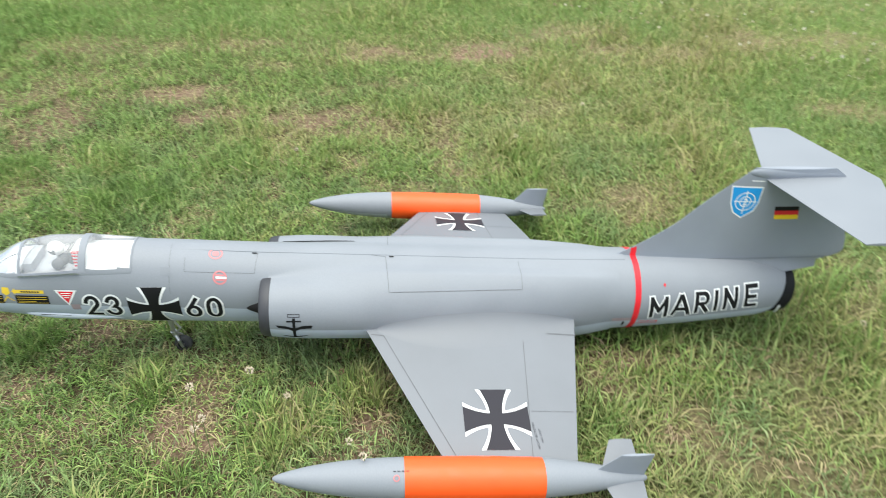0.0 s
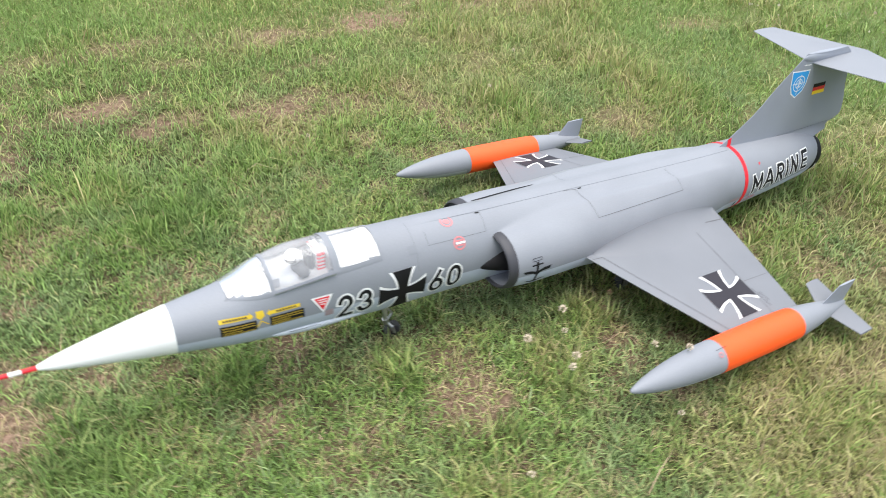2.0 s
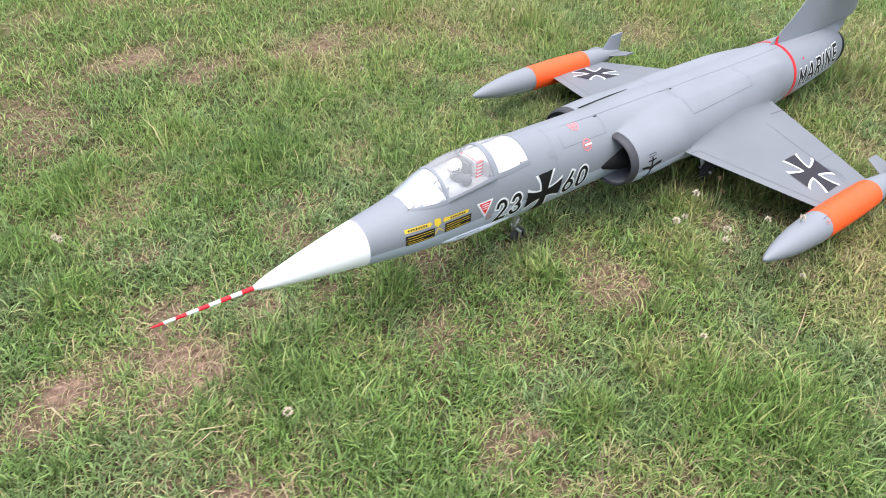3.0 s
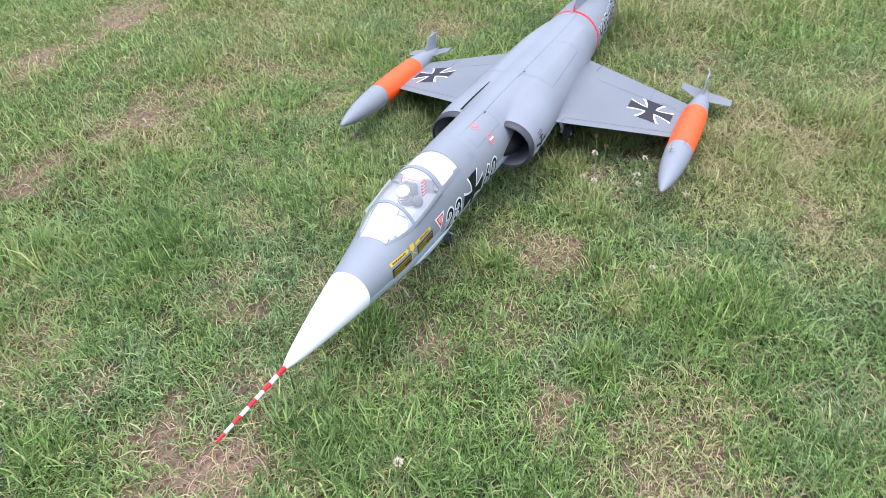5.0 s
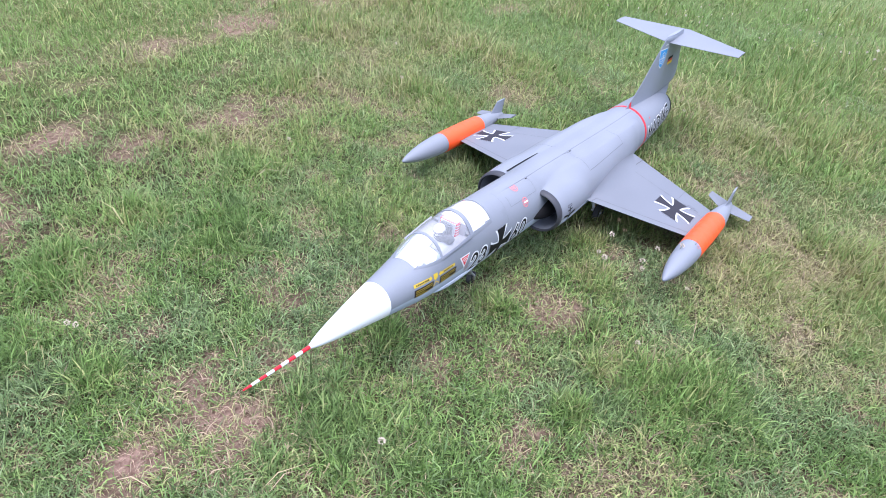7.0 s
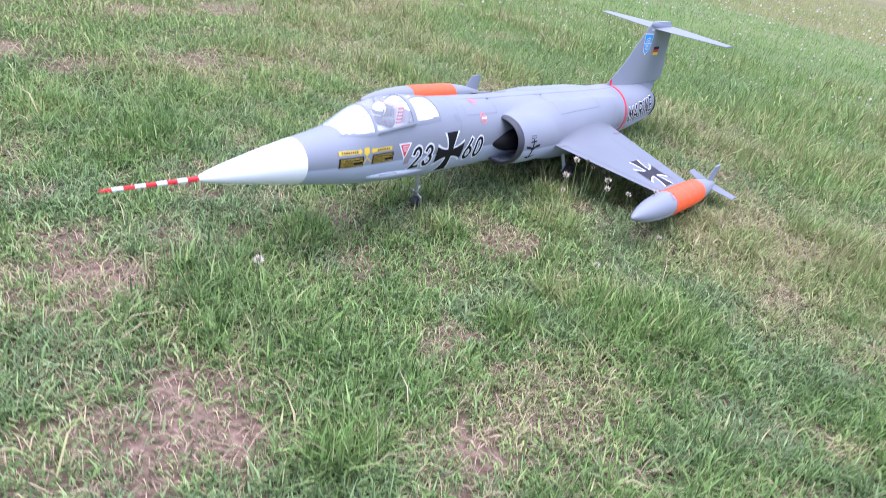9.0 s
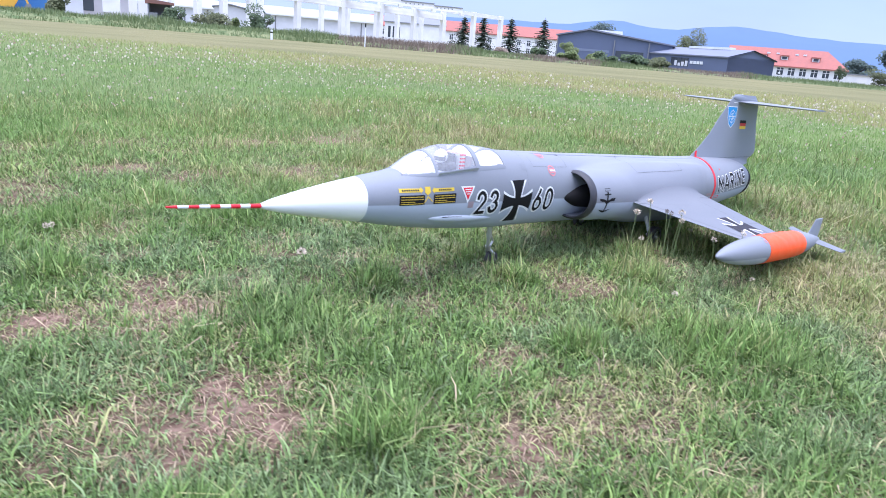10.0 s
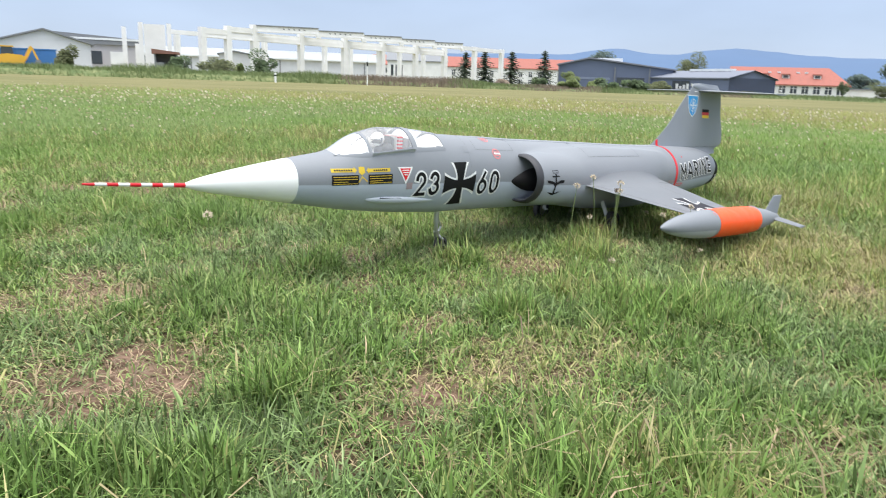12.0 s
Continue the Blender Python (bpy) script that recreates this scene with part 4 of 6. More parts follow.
for side in (-1, 1):
    film("fin_root", bm.copy(), lambda x, z: Vector((x, -side * (on_fin(0.0004)(x, z).y - 0.026 * ((0.0605 - z) / 0.0305) ** 1.6 * min(1.0, max(0.12, (2.56 - x) / 0.12))), z)), MAT_TAIL, fin, "pale grey foot of the fin", 0.05)
bm.free()
film("red_dot", ring(2.088, 0.030, 0.0004, 0.0035, 14), flank(L1), MAT_RED, fuselage)
film("white_tick", polygon(rect(2.282, 0.2985, 2.314, 0.301)), on_fin(L1), MAT_MARKW, fin, "", 0.03)
seam(((1.93, 0.066), (2.10, 0.064), (2.60, 0.062)), on_fin(0.0005), fin, 0.0012)

# small red mark on the near tank
near_tank = [o for o in jet.children if o.name.startswith("tip_tank")][0]
def on_tank(u, v):
    """Upper side of the near tank just before its band: u along it, v round it."""
    t = -0.65 + v / 0.044
    return Vector((u, -0.5565 + 0.0449 * math.sin(t), -0.1112 + 0.0449 * math.cos(t)))


film("red_ring", ring(1.369, 0, 0.0045, 0.0068, 24), on_tank, MAT_PINK, near_tank, "small red ring stencil")
film("stencil_bar", polygon(*[rect(1.362 + 0.009 * k, 0.013, 1.368 + 0.009 * k, 0.0145) for k in range(4)]), on_tank, MAT_DGREY, near_tank)

# ---- ground: one sheet of lawn to the horizon ----
def lattice(seed):
    g = np.random.default_rng(seed).random((256, 256))

    def at(x, y):
        xi, yi = np.floor(x).astype(int), np.floor(y).astype(int)
        fx, fy = x - xi, y - yi
        fx, fy = fx * fx * (3 - 2 * fx), fy * fy * (3 - 2 * fy)
        a, b = g[xi % 256, yi % 256], g[(xi + 1) % 256, yi % 256]
        c, d = g[xi % 256, (yi + 1) % 256], g[(xi + 1) % 256, (yi + 1) % 256]
        return (a * (1 - fx) + b * fx) * (1 - fy) + (c * (1 - fx) + d * fx) * fy
    return at


NA, NB, NC, ND, NE = (lattice(s) for s in (3, 5, 8, 13, 21))

# bare, reddish places: x, y, radius, bareness
WORN = (
    (-0.38, 0.23, 0.10, 1.00), (-0.12, 0.13, 0.11, 1.00), (-0.11, 0.33, 0.08, 0.80), (-0.06, 0.58, 0.07, 0.65), (0.10, 0.21, 0.09, 0.75), (0.78, -0.05, 0.11, 0.50),
    (0.93, -0.67, 0.085, 0.66), (0.31, -0.48, 0.08, 0.75), (0.56, -0.28, 0.11, 0.55), (0.86, -0.16, 0.09, 0.65), (0.71, 0.65, 0.08, 0.60), (0.43, 0.53, 0.07, 0.60),
    (1.03, 1.48, 0.13, 0.80), (0.60, 1.55, 0.13, 0.75), (0.40, 1.80, 0.13, 0.85), (1.35, 1.41, 0.16, 0.65), (1.33, 2.40, 0.16, 0.80), (-0.21, -0.05, 0.10, 0.50),
    (1.93, 2.40, 0.20, 1.00), (2.45, 2.70, 0.24, 0.80), (2.71, 2.40, 0.18, 0.80), (3.04, 2.30, 0.18, 0.80), (3.56, 2.53, 0.22, 0.85), (4.14, 2.52, 0.22, 0.80),
    (-0.41, 2.50, 0.18, 0.70), (-0.15, 2.54, 0.16, 0.60), (0.22, 2.53, 0.18, 0.55), (0.55, 2.52, 0.16, 0.65), (3.61, 1.53, 0.16, 0.75), (2.34, 0.71, 0.14, 0.65),
    (0.48, -0.23, 0.10, 0.50), (0.86, -0.31, 0.09, 0.80), (1.31, -0.32, 0.08, 0.75), (1.95, -0.15, 0.12, 0.75), (-0.27, -0.36, 0.155, 0.92), (0.06, -0.73, 0.10, 0.95),
    (-0.42, -0.28, 0.10, 0.75), (0.20, -0.70, 0.08, 0.55), (-0.03, 0.81, 0.10, 0.50),
)

# parched yellow grass: x, y, radius
YELLOW = ((1.15, -1.05, 0.2), (2.3, -0.95, 0.28), (2.55, -0.35, 0.22), (1.71, -0.94, 0.24), (1.31, -0.73, 0.20), (0.42, -0.80, 0.16), (1.98, -0.66, 0.26), (2.10, -0.55, 0.14), (1.55, -0.72, 0.22), (1.75, -0.55, 0.20), (1.40, -1.0, 0.25), (2.93, -0.17, 0.28), (0.25, -0.72, 0.14), (2.30, 0.72, 0.20), (3.3, 0.1, 0.3))

# tall green tufts: x, y, radius
LUSH = ((-0.50, -0.66, 0.22), (-0.12, -0.57, 0.15), (0.70, -0.56, 0.13), (1.10, -0.32, 0.15), (0.49, -0.55, 0.10), (1.49, -0.13, 0.18), (0.25, 1.10, 0.22), (-0.06, 1.00, 0.22),
        (0.00, 0.03, 0.08), (0.37, 0.04, 0.12), (-0.28, 0.54, 0.12), (0.74, -0.15, 0.09), (0.755, -0.05, 0.045), (0.71, -0.10, 0.05), (0.77, 0.09, 0.10), (0.92, 0.02, 0.08), (1.30, -0.22, 0.14), (1.55, -0.30, 0.16), (1.75, 0.20, 0.2), (-0.35, -0.75, 0.14), (0.84, -0.46, 0.08))


def near_to(spots, x, y, soft=1.5, slope=1.2):
    v = np.zeros_like(x)
    for sx, sy, r in spots:
        v = np.maximum(v, np.clip(soft - slope * np.hypot(x - sx, y - sy) / r, 0, 1))
    return v


def dryness(x, y):
    """0 lush green, 1 bare straw."""
    d = 0.32 * NA(x * 2.3 + 7, y * 2.3) + 0.36 * NB(x * 7.3, y * 7.3 + 3) + 0.32 * NC(x * 19, y * 19)
    v = np.clip((d - 0.50) * 2.4, 0, 0.5) * np.clip(1.5 - 0.35 * np.hypot(x - 0.5, y), 0.45, 1)
    rough = NC(x * 16 + 3, y * 16) + 0.6 * NB(x * 37, y * 37) - 0.8
    for wx, wy, r, k in WORN:
        q = np.hypot((x - wx) * (0.72 if wy > 1.2 else 0.9), (y - wy) * (1.3 if wy > 1.2 else 1.1)) / (r * 1.12)
        v = np.maximum(v, (1.45 * k - 0.45) * np.clip(1.35 - q + 1.0 * rough, 0, 1))
    return np.clip(v, 0, 1)


def parched(x, y):
    rough = 0.5 * NC(x * 11 + 8, y * 11) + 0.5 * NB(x * 29, y * 29 + 5) - 0.5
    streak = 0.55 * np.clip((0.6 * NA(x * 1.1 + 4, y * 3.1) + 0.4 * NB(x * 4.1, y * 8.3) - 0.50) * 5, 0, 1) * np.clip((y - 0.6) / 0.8, 0, 1)
    return np.clip(np.maximum(near_to(YELLOW, x, y, 1.4, 1.0) + 0.9 * rough, streak), 0, 1)


def lushness(x, y):
    v = ND(x * 2.6 + 11, y * 2.6 + 5) * 0.9 + 0.26 * np.clip((-0.42 - y) / 0.25, 0, 1) * np.clip(y + 2.2, 0, 1) + 0.20 * np.clip((x - 0.9) / 0.9, 0, 1)
    return np.maximum(v, 0.95 * near_to(LUSH, x, y)) * (1 - 0.25 * parched(x, y))


def uncut(x, y):
    """0 on the green side of the field, 1 in the brown uncut hay beyond."""
    u = x + 0.5 * np.maximum(0, y - 4) - 11.0 + 1.4 * (NA(x * 0.5, y * 0.5) - 0.5)
    return np.clip(0.5 + u / (0.9 + 0.85 * np.maximum(0, y - 2)), 0, 1)


def relief(x, y):
    near = np.exp(-((x - 0.8) ** 2 + y ** 2) / 400.0)
    return near * (0.010 * (NE(x * 3, y * 3) - 0.5) + 0.016 * (NA(x * 0.8, y * 0.8 + 9) - 0.5))


def far_steps(lo, hi, step):
    near = np.arange(lo, hi + 1e-6, step)
    a = np.cumsum(np.array([step * 1.24 ** k for k in range(1, 46)]))
    return np.concatenate([(near[0] - a)[::-1], near, near[-1] + a])


gx, gy = far_steps(-4.8, 6.8, 0.055), far_steps(-4.8, 5.6, 0.055)
GX, GY = np.meshgrid(gx, gy, indexing='ij')
GZ = relief(GX, GY)
co = np.stack([GX, GY, GZ], -1).reshape(-1, 3)
nx, ny = len(gx), len(gy)
idx = np.arange(nx * ny).reshape(nx, ny)
quads = np.stack([idx[:-1, :-1], idx[1:, :-1], idx[1:, 1:], idx[:-1, 1:]], -1).reshape(-1, 4)


def mesh_from(name, co, faces, per):
    """A mesh straight from arrays; every face has the same number of corners."""
    me = bpy.data.meshes.new(name)
    me.vertices.add(len(co))
    me.vertices.foreach_set("co", co.astype(np.float32).ravel())
    me.loops.add(faces.size)
    me.loops.foreach_set("vertex_index", faces.astype(np.int32).ravel())
    me.polygons.add(len(faces))
    me.polygons.foreach_set("loop_start", np.arange(0, faces.size, per, dtype=np.int32))
    me.update(calc_edges=True)
    return me


me = mesh_from("ground", co, quads, 4)
reach = np.hypot(co[:, 0] - 0.8, co[:, 1] - 0.3)
for key, value in (("dry", dryness(co[:, 0], co[:, 1]) * np.clip(5.4 - reach, 0, 1)), ("uncut", uncut(co[:, 0], co[:, 1]))):
    me.attributes.new(key, 'FLOAT', 'POINT').data.foreach_set("value", value.astype(np.float32))
me.shade_smooth()
m, nt, p = nodes_of("lawn_soil")
dry = nt.nodes.new("ShaderNodeAttribute")
dry.attribute_name = "dry"
hay = nt.nodes.new("ShaderNodeAttribute")
hay.attribute_name = "uncut"
fine = noise_of(nt, 60.0, 5.0, lo=0.3, hi=0.7)
# soil kept extra dark: shade between the blades is put into its colour
soil = mixed(nt, fine, (0.024, 0.022, 0.010), (0.088, 0.074, 0.038))
thatch = mixed(nt, fine, (0.128, 0.078, 0.055), (0.345, 0.225, 0.172))
geo = nt.nodes.new("ShaderNodeTexCoord")
ln = nt.nodes.new("ShaderNodeVectorMath")
ln.operation = 'LENGTH'
nt.links.new(geo.outputs["Object"], ln.inputs[0])
# away from the mown middle, the soil colour turns a lighter grass green
outer_green = nt.nodes.new("ShaderNodeMapRange")
outer_green.inputs["From Min"].default_value, outer_green.inputs["From Max"].default_value = 1.4, 3.2
nt.links.new(ln.outputs["Value"], outer_green.inputs[0])
soil = mixed(nt, outer_green.outputs[0], soil, mixed(nt, fine, (0.075, 0.10, 0.03), (0.17, 0.21, 0.07)))
col = mixed(nt, dry.outputs["Fac"], soil, thatch)
# past the lawn: green meadow in broad drifts, then brown uncut hay
away = nt.nodes.new("ShaderNodeMapRange")
away.inputs["From Min"].default_value, away.inputs["From Max"].default_value = 3.4, 7.5
nt.links.new(ln.outputs["Value"], away.inputs[0])
far_n = noise_of(nt, 0.6, 6.0)
far_f = noise_of(nt, 5.0, 4.0)
meadow = mixed(nt, far_n, mixed(nt, far_f, (0.12, 0.17, 0.055), (0.17, 0.225, 0.08)), mixed(nt, far_f, (0.17, 0.20, 0.08), (0.215, 0.24, 0.10)))
straw_n = noise_of(nt, 0.16, 5.0)
tall = mixed(nt, straw_n, (0.168, 0.164, 0.075), (0.228, 0.208, 0.102))
meadow = mixed(nt, hay.outputs["Fac"], meadow, tall)
nt.links.new(mixed(nt, away.outputs[0], col, meadow), p.inputs["Base Color"])
p.inputs["Roughness"].default_value = 0.95
p.inputs["Specular IOR Level"].default_value = 0.1
bumped(nt, p, fine, 0.8, 0.01)
me.materials.append(m)
tagged(new("ground", me), "patchy mown lawn and meadow with bare straw-coloured spots", "ground", kind="structure")


# ---- grass ----
def grass_material(name, ramp_stops, gloss=0.25, low=0.32, high=1.46, spread=0.30):
    m, nt, p = nodes_of(name)
    g = nt.nodes.new("ShaderNodeNewGeometry")
    ramp = nt.nodes.new("ShaderNodeValToRGB")
    el = ramp.color_ramp.elements
    while len(el) < len(ramp_stops):
        el.new(0.5)
    for e, (pos, c) in zip(el, ramp_stops):
        e.position, e.color = pos, (*c, 1)
    a = nt.nodes.new("ShaderNodeAttribute")
    a.attribute_name = "dry"
    mth = nt.nodes.new("ShaderNodeMath")
    mth.operation = 'MULTIPLY_ADD'
    nt.links.new(g.outputs["Random Per Island"], mth.inputs[0])
    mth.inputs[1].default_value = spread
    nt.links.new(a.outputs["Fac"], mth.inputs[2])
    nt.links.new(mth.outputs[0], ramp.inputs[0])
    cool = nt.nodes.new("ShaderNodeAttribute")
    cool.attribute_name = "cool"
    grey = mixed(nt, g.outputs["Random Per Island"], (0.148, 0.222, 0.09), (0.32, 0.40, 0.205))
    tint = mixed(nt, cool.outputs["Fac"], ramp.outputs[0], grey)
    wn_ = nt.nodes.new("ShaderNodeTexWhiteNoise")
    wn_.noise_dimensions = '1D'
    nt.links.new(g.outputs["Random Per Island"], wn_.inputs["W"])
    var = nt.nodes.new("ShaderNodeMapRange")
    var.inputs["To Min"].default_value, var.inputs["To Max"].default_value = low, high
    nt.links.new(wn_.outputs["Value"], var.inputs[0])
    sc = nt.nodes.new("ShaderNodeVectorMath")
    sc.operation = 'SCALE'
    nt.links.new(tint, sc.inputs[0])
    nt.links.new(var.outputs[0], sc.inputs["Scale"])
    tint = sc.outputs[0]
    nt.links.new(tint, p.inputs["Base Color"])
    p.inputs["Roughness"].default_value = 0.5
    p.inputs["Specular IOR Level"].default_value = gloss
    tr = nt.nodes.new("ShaderNodeBsdfTranslucent")
    nt.links.new(tint, tr.inputs[0])
    mx = nt.nodes.new("ShaderNodeMixShader")
    mx.inputs[0].default_value = 0.25
    nt.links.new(p.outputs[0], mx.inputs[1])
    nt.links.new(tr.outputs[0], mx.inputs[2])
    nt.links.new(mx.outputs[0], nt.nodes["Material Output"].inputs[0])
    return m


GRASS_STOPS = ((0.0, (0.094, 0.164, 0.040)), (0.20, (0.178, 0.288, 0.074)), (0.42, (0.265, 0.385, 0.112)), (0.60, (0.375, 0.385, 0.145)), (0.80, (0.44, 0.38, 0.20)), (1.0, (0.44, 0.32, 0.225)))
MAT_GRASS = grass_material("grass_blades", GRASS_STOPS, 0.2)
MAT_OUTER = grass_material("outer_lawn_blades", GRASS_STOPS, 0.15, 0.55, 1.24, 0.22)
MAT_MEADOW = grass_material("meadow_blades", GRASS_STOPS, 0.05, 0.92, 1.06, 0.08)
rng = np.random.default_rng(12)


def blades(name, x, y, length, width, tone, lean, label, cool=None, material=None):
    """Bent, tapering blades at the given roots, as one mesh."""
    n = len(x)
    az = rng.random(n) * 2 * np.pi
    face = az + np.pi / 2 + rng.normal(0, 0.5, n)
    dx, dy = np.cos(az), np.sin(az)
    wx, wy = np.cos(face) * width / 2, np.sin(face) * width / 2
    z0 = relief(x, y) - 0.004
    pts = []
    for s, wf in ((0.0, 0.85), (0.52, 1.0)):
        h = length * (s * np.cos(lean * (0.35 + 0.55 * s)))
        r = length * s * np.sin(lean * (0.35 + 0.55 * s))
        for sg in (-1, 1):
            pts.append(np.stack([x + dx * r + sg * wx * wf, y + dy * r + sg * wy * wf, z0 + h], -1))
    pts.append(np.stack([x + dx * length * np.sin(lean), y + dy * length * np.sin(lean), z0 + length * np.cos(lean)], -1))
    co = np.stack(pts, 1).reshape(-1, 3)
    base = (np.arange(n) * 5)[:, None]
    tri = np.array([[0, 1, 3], [0, 3, 2], [2, 3, 4]])
    faces = (base[:, None, :] + tri[None]).reshape(-1, 3)
    me = mesh_from(name, co, faces, 3)
    me.attributes.new("dry", 'FLOAT', 'POINT').data.foreach_set("value", np.repeat(tone, 5).astype(np.float32))
    if cool is not None:
        me.attributes.new("cool", 'FLOAT', 'POINT').data.foreach_set("value", np.repeat(cool, 5).astype(np.float32))
    me.shade_smooth()
    me.materials.append(material or MAT_GRASS)
    return tagged(new(name, me), label, "grass", kind="stuff")


def scatter(n, x0, x1, y0, y1):
    """Roots, two thirds of them gathered in tufts, with a random value that each tuft shares."""
    x, y, own = rng.uniform(x0, x1, n), rng.uniform(y0, y1, n), rng.random(n)
    k = int(n * 0.66)
    m_ = n // 36
    tx, ty, kin = rng.uniform(x0, x1, m_), rng.uniform(y0, y1, m_), rng.random(m_)
    spread = 0.008 + 0.012 * rng.random(m_)
    pick = rng.integers(0, m_, k)
    x[:k], y[:k], own[:k] = tx[pick] + rng.normal(0, 1, k) * spread[pick], ty[pick] + rng.normal(0, 1, k) * spread[pick], kin[pick]
    return x, y, own


CORE = (-0.75, 1.5, -1.15, 0.75)


def crowd(x, y):
    """Share of the roots kept: full where the lawn is passed closely, thinning outwards."""
    out = np.maximum(np.maximum(CORE[0] - x, x - CORE[1]), np.maximum(CORE[2] - y, y - CORE[3]))
    return 1.0 / (1.0 + 1.1 * np.maximum(0, out)) ** 2.2


def lawn(name, density, x0, x1, y0, y1, label, core, material):
    n = int(density * (x1 - x0) * (y1 - y0))
    x, y, own = scatter(n, x0, x1, y0, y1)
    share = crowd(x, y)
    keep = (rng.random(n) < share) & (core == (share >= 1.0))
    x, y, own, share = x[keep], y[keep], own[keep], share[keep]
    n = len(x)
    d, yel, lush = dryness(x, y), parched(x, y), lushness(x, y)
    straw = rng.random(n) < 0.08 * share ** 0.3 + 0.24 * yel + 0.48 * d * (1 - 0.68 * d)
    keep = straw | (rng.random(n) > d * 0.96)
    x, y, d, lush, straw, yel, share, own = (v[keep] for v in (x, y, d, lush, straw, yel, share, own))
    k = len(x)
    size = np.clip(share, 0.05, 1) ** -0.18
    r1, r2 = rng.random(k), rng.random(k)
    tall = np.clip((lush - 0.45) * 1.8, 0, 1)
    length = (0.019 + 0.036 * r1 ** 2.0 + 0.056 * tall * (0.3 + 0.8 * r2)) * (0.72 + 0.56 * own) * (1 - 0.3 * d) * size
    width = (0.0017 + 0.0029 * rng.random(k) ** 1.6) * (1 + 0.25 * tall) * size ** 0.9
    lean = np.clip(rng.normal(1.0, 0.42, k) - 0.35 * tall + 0.25 * d, 0.03, 1.5)
    patch = 0.5 * NB(x * 2.1 + 40, y * 2.1) + 0.5 * NA(x * 7.7, y * 7.7 + 31)
    # tone by place; its rise along y puts the far side's brighter light in
    tone = 0.09 + 0.28 * d + 0.21 * yel * (1 - 0.5 * tall) + 0.09 * np.clip((x - 0.5) / 0.9, -1, 1) + 0.30 * (patch - 0.5) + 0.09 * np.clip((y - 0.2) / 1.5, 0, 1) + 0.07 * rng.normal(0, 1, k) + 0.20 * (own - 0.5) + 0.13 * tall * np.clip(0.25 + (x + 0.5) / 0.6, 0, 1) + 0.06 * np.clip((x - 0.9) / 0.6, 0, 1) * np.clip((0.1 - y) / 0.5, 0, 1) + 0.05 * np.clip((y - 0.8) / 1.0, 0, 1)
    tone = np.clip(tone, 0, 0.62)
    cool = np.clip((0.5 * NC(x * 3.7 + 9, y * 3.7) + 0.5 * NE(x * 8.9, y * 8.9) - 0.44) * 4.5, 0, 1) * (0.35 + 0.65 * rng.random(k))
    cool = np.maximum(cool, (rng.random(k) < 0.32) * rng.random(k)) * np.clip(1.25 - 1.3 * tall, 0.06, 1) * (1 - 0.6 * yel) * np.clip(1.15 - 0.5 * (y - 0.4), 0.3, 1)
    tone = np.where(straw, 0.50 + 0.24 * rng.random(k) + 0.22 * d, tone)
    cool = np.where(straw, 0.0, cool)
    under = (np.abs(y) < 0.66) & (x > 0.2) & (x < 2.6)
    stem = straw & (rng.random(k) < 0.018) & ~under
    length = np.where(stem, length * (1.6 + 1.3 * rng.random(k)), length)
    width = np.where(straw, width * np.where(stem, 0.8, 0.6), width)
    lean = np.where(straw, np.clip(rng.normal(np.where(stem, 1.25, 1.38), np.where(stem, 0.2, 0.14), k), 0.5, 1.54), lean)
    length = np.where(straw, length * (1 + 0.35 * d), length)
    return blades(name, x, y, length, width, tone, lean, label, cool, material)


for area, core, material in (((-0.8, 1.55, -1.2, 0.8), True, MAT_GRASS), ((-4.2, 6.5, -4.5, 5.0), False, MAT_OUTER)):
    lawn("lawn_grass", 47000, *area, "short mixed green lawn grass with dry straw blades", core, material)

# meadow further off: taller and coarser, brown beyond the cut
n = 200000
ang = rng.uniform(radians(-25), radians(118), n)
dist = 2.8 * (24.0 / 2.8) ** rng.random(n)
x, y = 0.6 + dist * np.cos(ang), -0.2 + dist * np.sin(ang)
keep = rng.random(n) > crowd(x, y) * 4
x, y, dist = x[keep], y[keep], dist[keep]
k = len(x)
d = np.where(dist < 9, dryness(x, y), 0.3 * NA(x * 0.5, y * 0.5))
brown = uncut(x, y)
length = (0.038 + 0.034 * rng.random(k) + (0.03 + 0.07 * rng.random(k)) * brown) * (1 - 0.35 * d)
width = (0.0020 + 0.0016 * rng.random(k)) * np.clip(dist / 3.0, 1, 6.0) ** 0.55
drift = 0.5 * NB(x * 0.7, y * 0.7) + 0.5 * NA(x * 2.3, y * 2.3)
tone = np.clip(0.24 + 0.25 * d + 0.34 * (drift - 0.5) + 0.30 * brown + 0.03 * rng.normal(0, 1, k), 0, 0.75)
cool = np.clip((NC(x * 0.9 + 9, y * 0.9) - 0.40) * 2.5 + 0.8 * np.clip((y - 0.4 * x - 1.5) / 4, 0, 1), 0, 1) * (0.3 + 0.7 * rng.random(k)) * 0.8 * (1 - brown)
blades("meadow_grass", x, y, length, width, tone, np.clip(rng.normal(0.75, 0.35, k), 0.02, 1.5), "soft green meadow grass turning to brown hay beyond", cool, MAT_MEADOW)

# ---- far side of the field ----
MAT_WALLW = facade("white_render", (0.85, 0.85, 0.85))
MAT_SHED = facade("pale_sheet_cladding", (0.68, 0.69, 0.73))
MAT_CONC = facade("fresh_concrete", (0.84, 0.83, 0.83))
MAT_ROOFW = facade("white_sheet_roof", (0.76, 0.78, 0.80))
MAT_GREYROOF = facade("grey_sheet_roof", (0.22, 0.23, 0.25))
MAT_DARKHALL = facade("anthracite_cladding", (0.125, 0.155, 0.245))
MAT_DARKROOF = facade("anthracite_roof", (0.19, 0.205, 0.26))
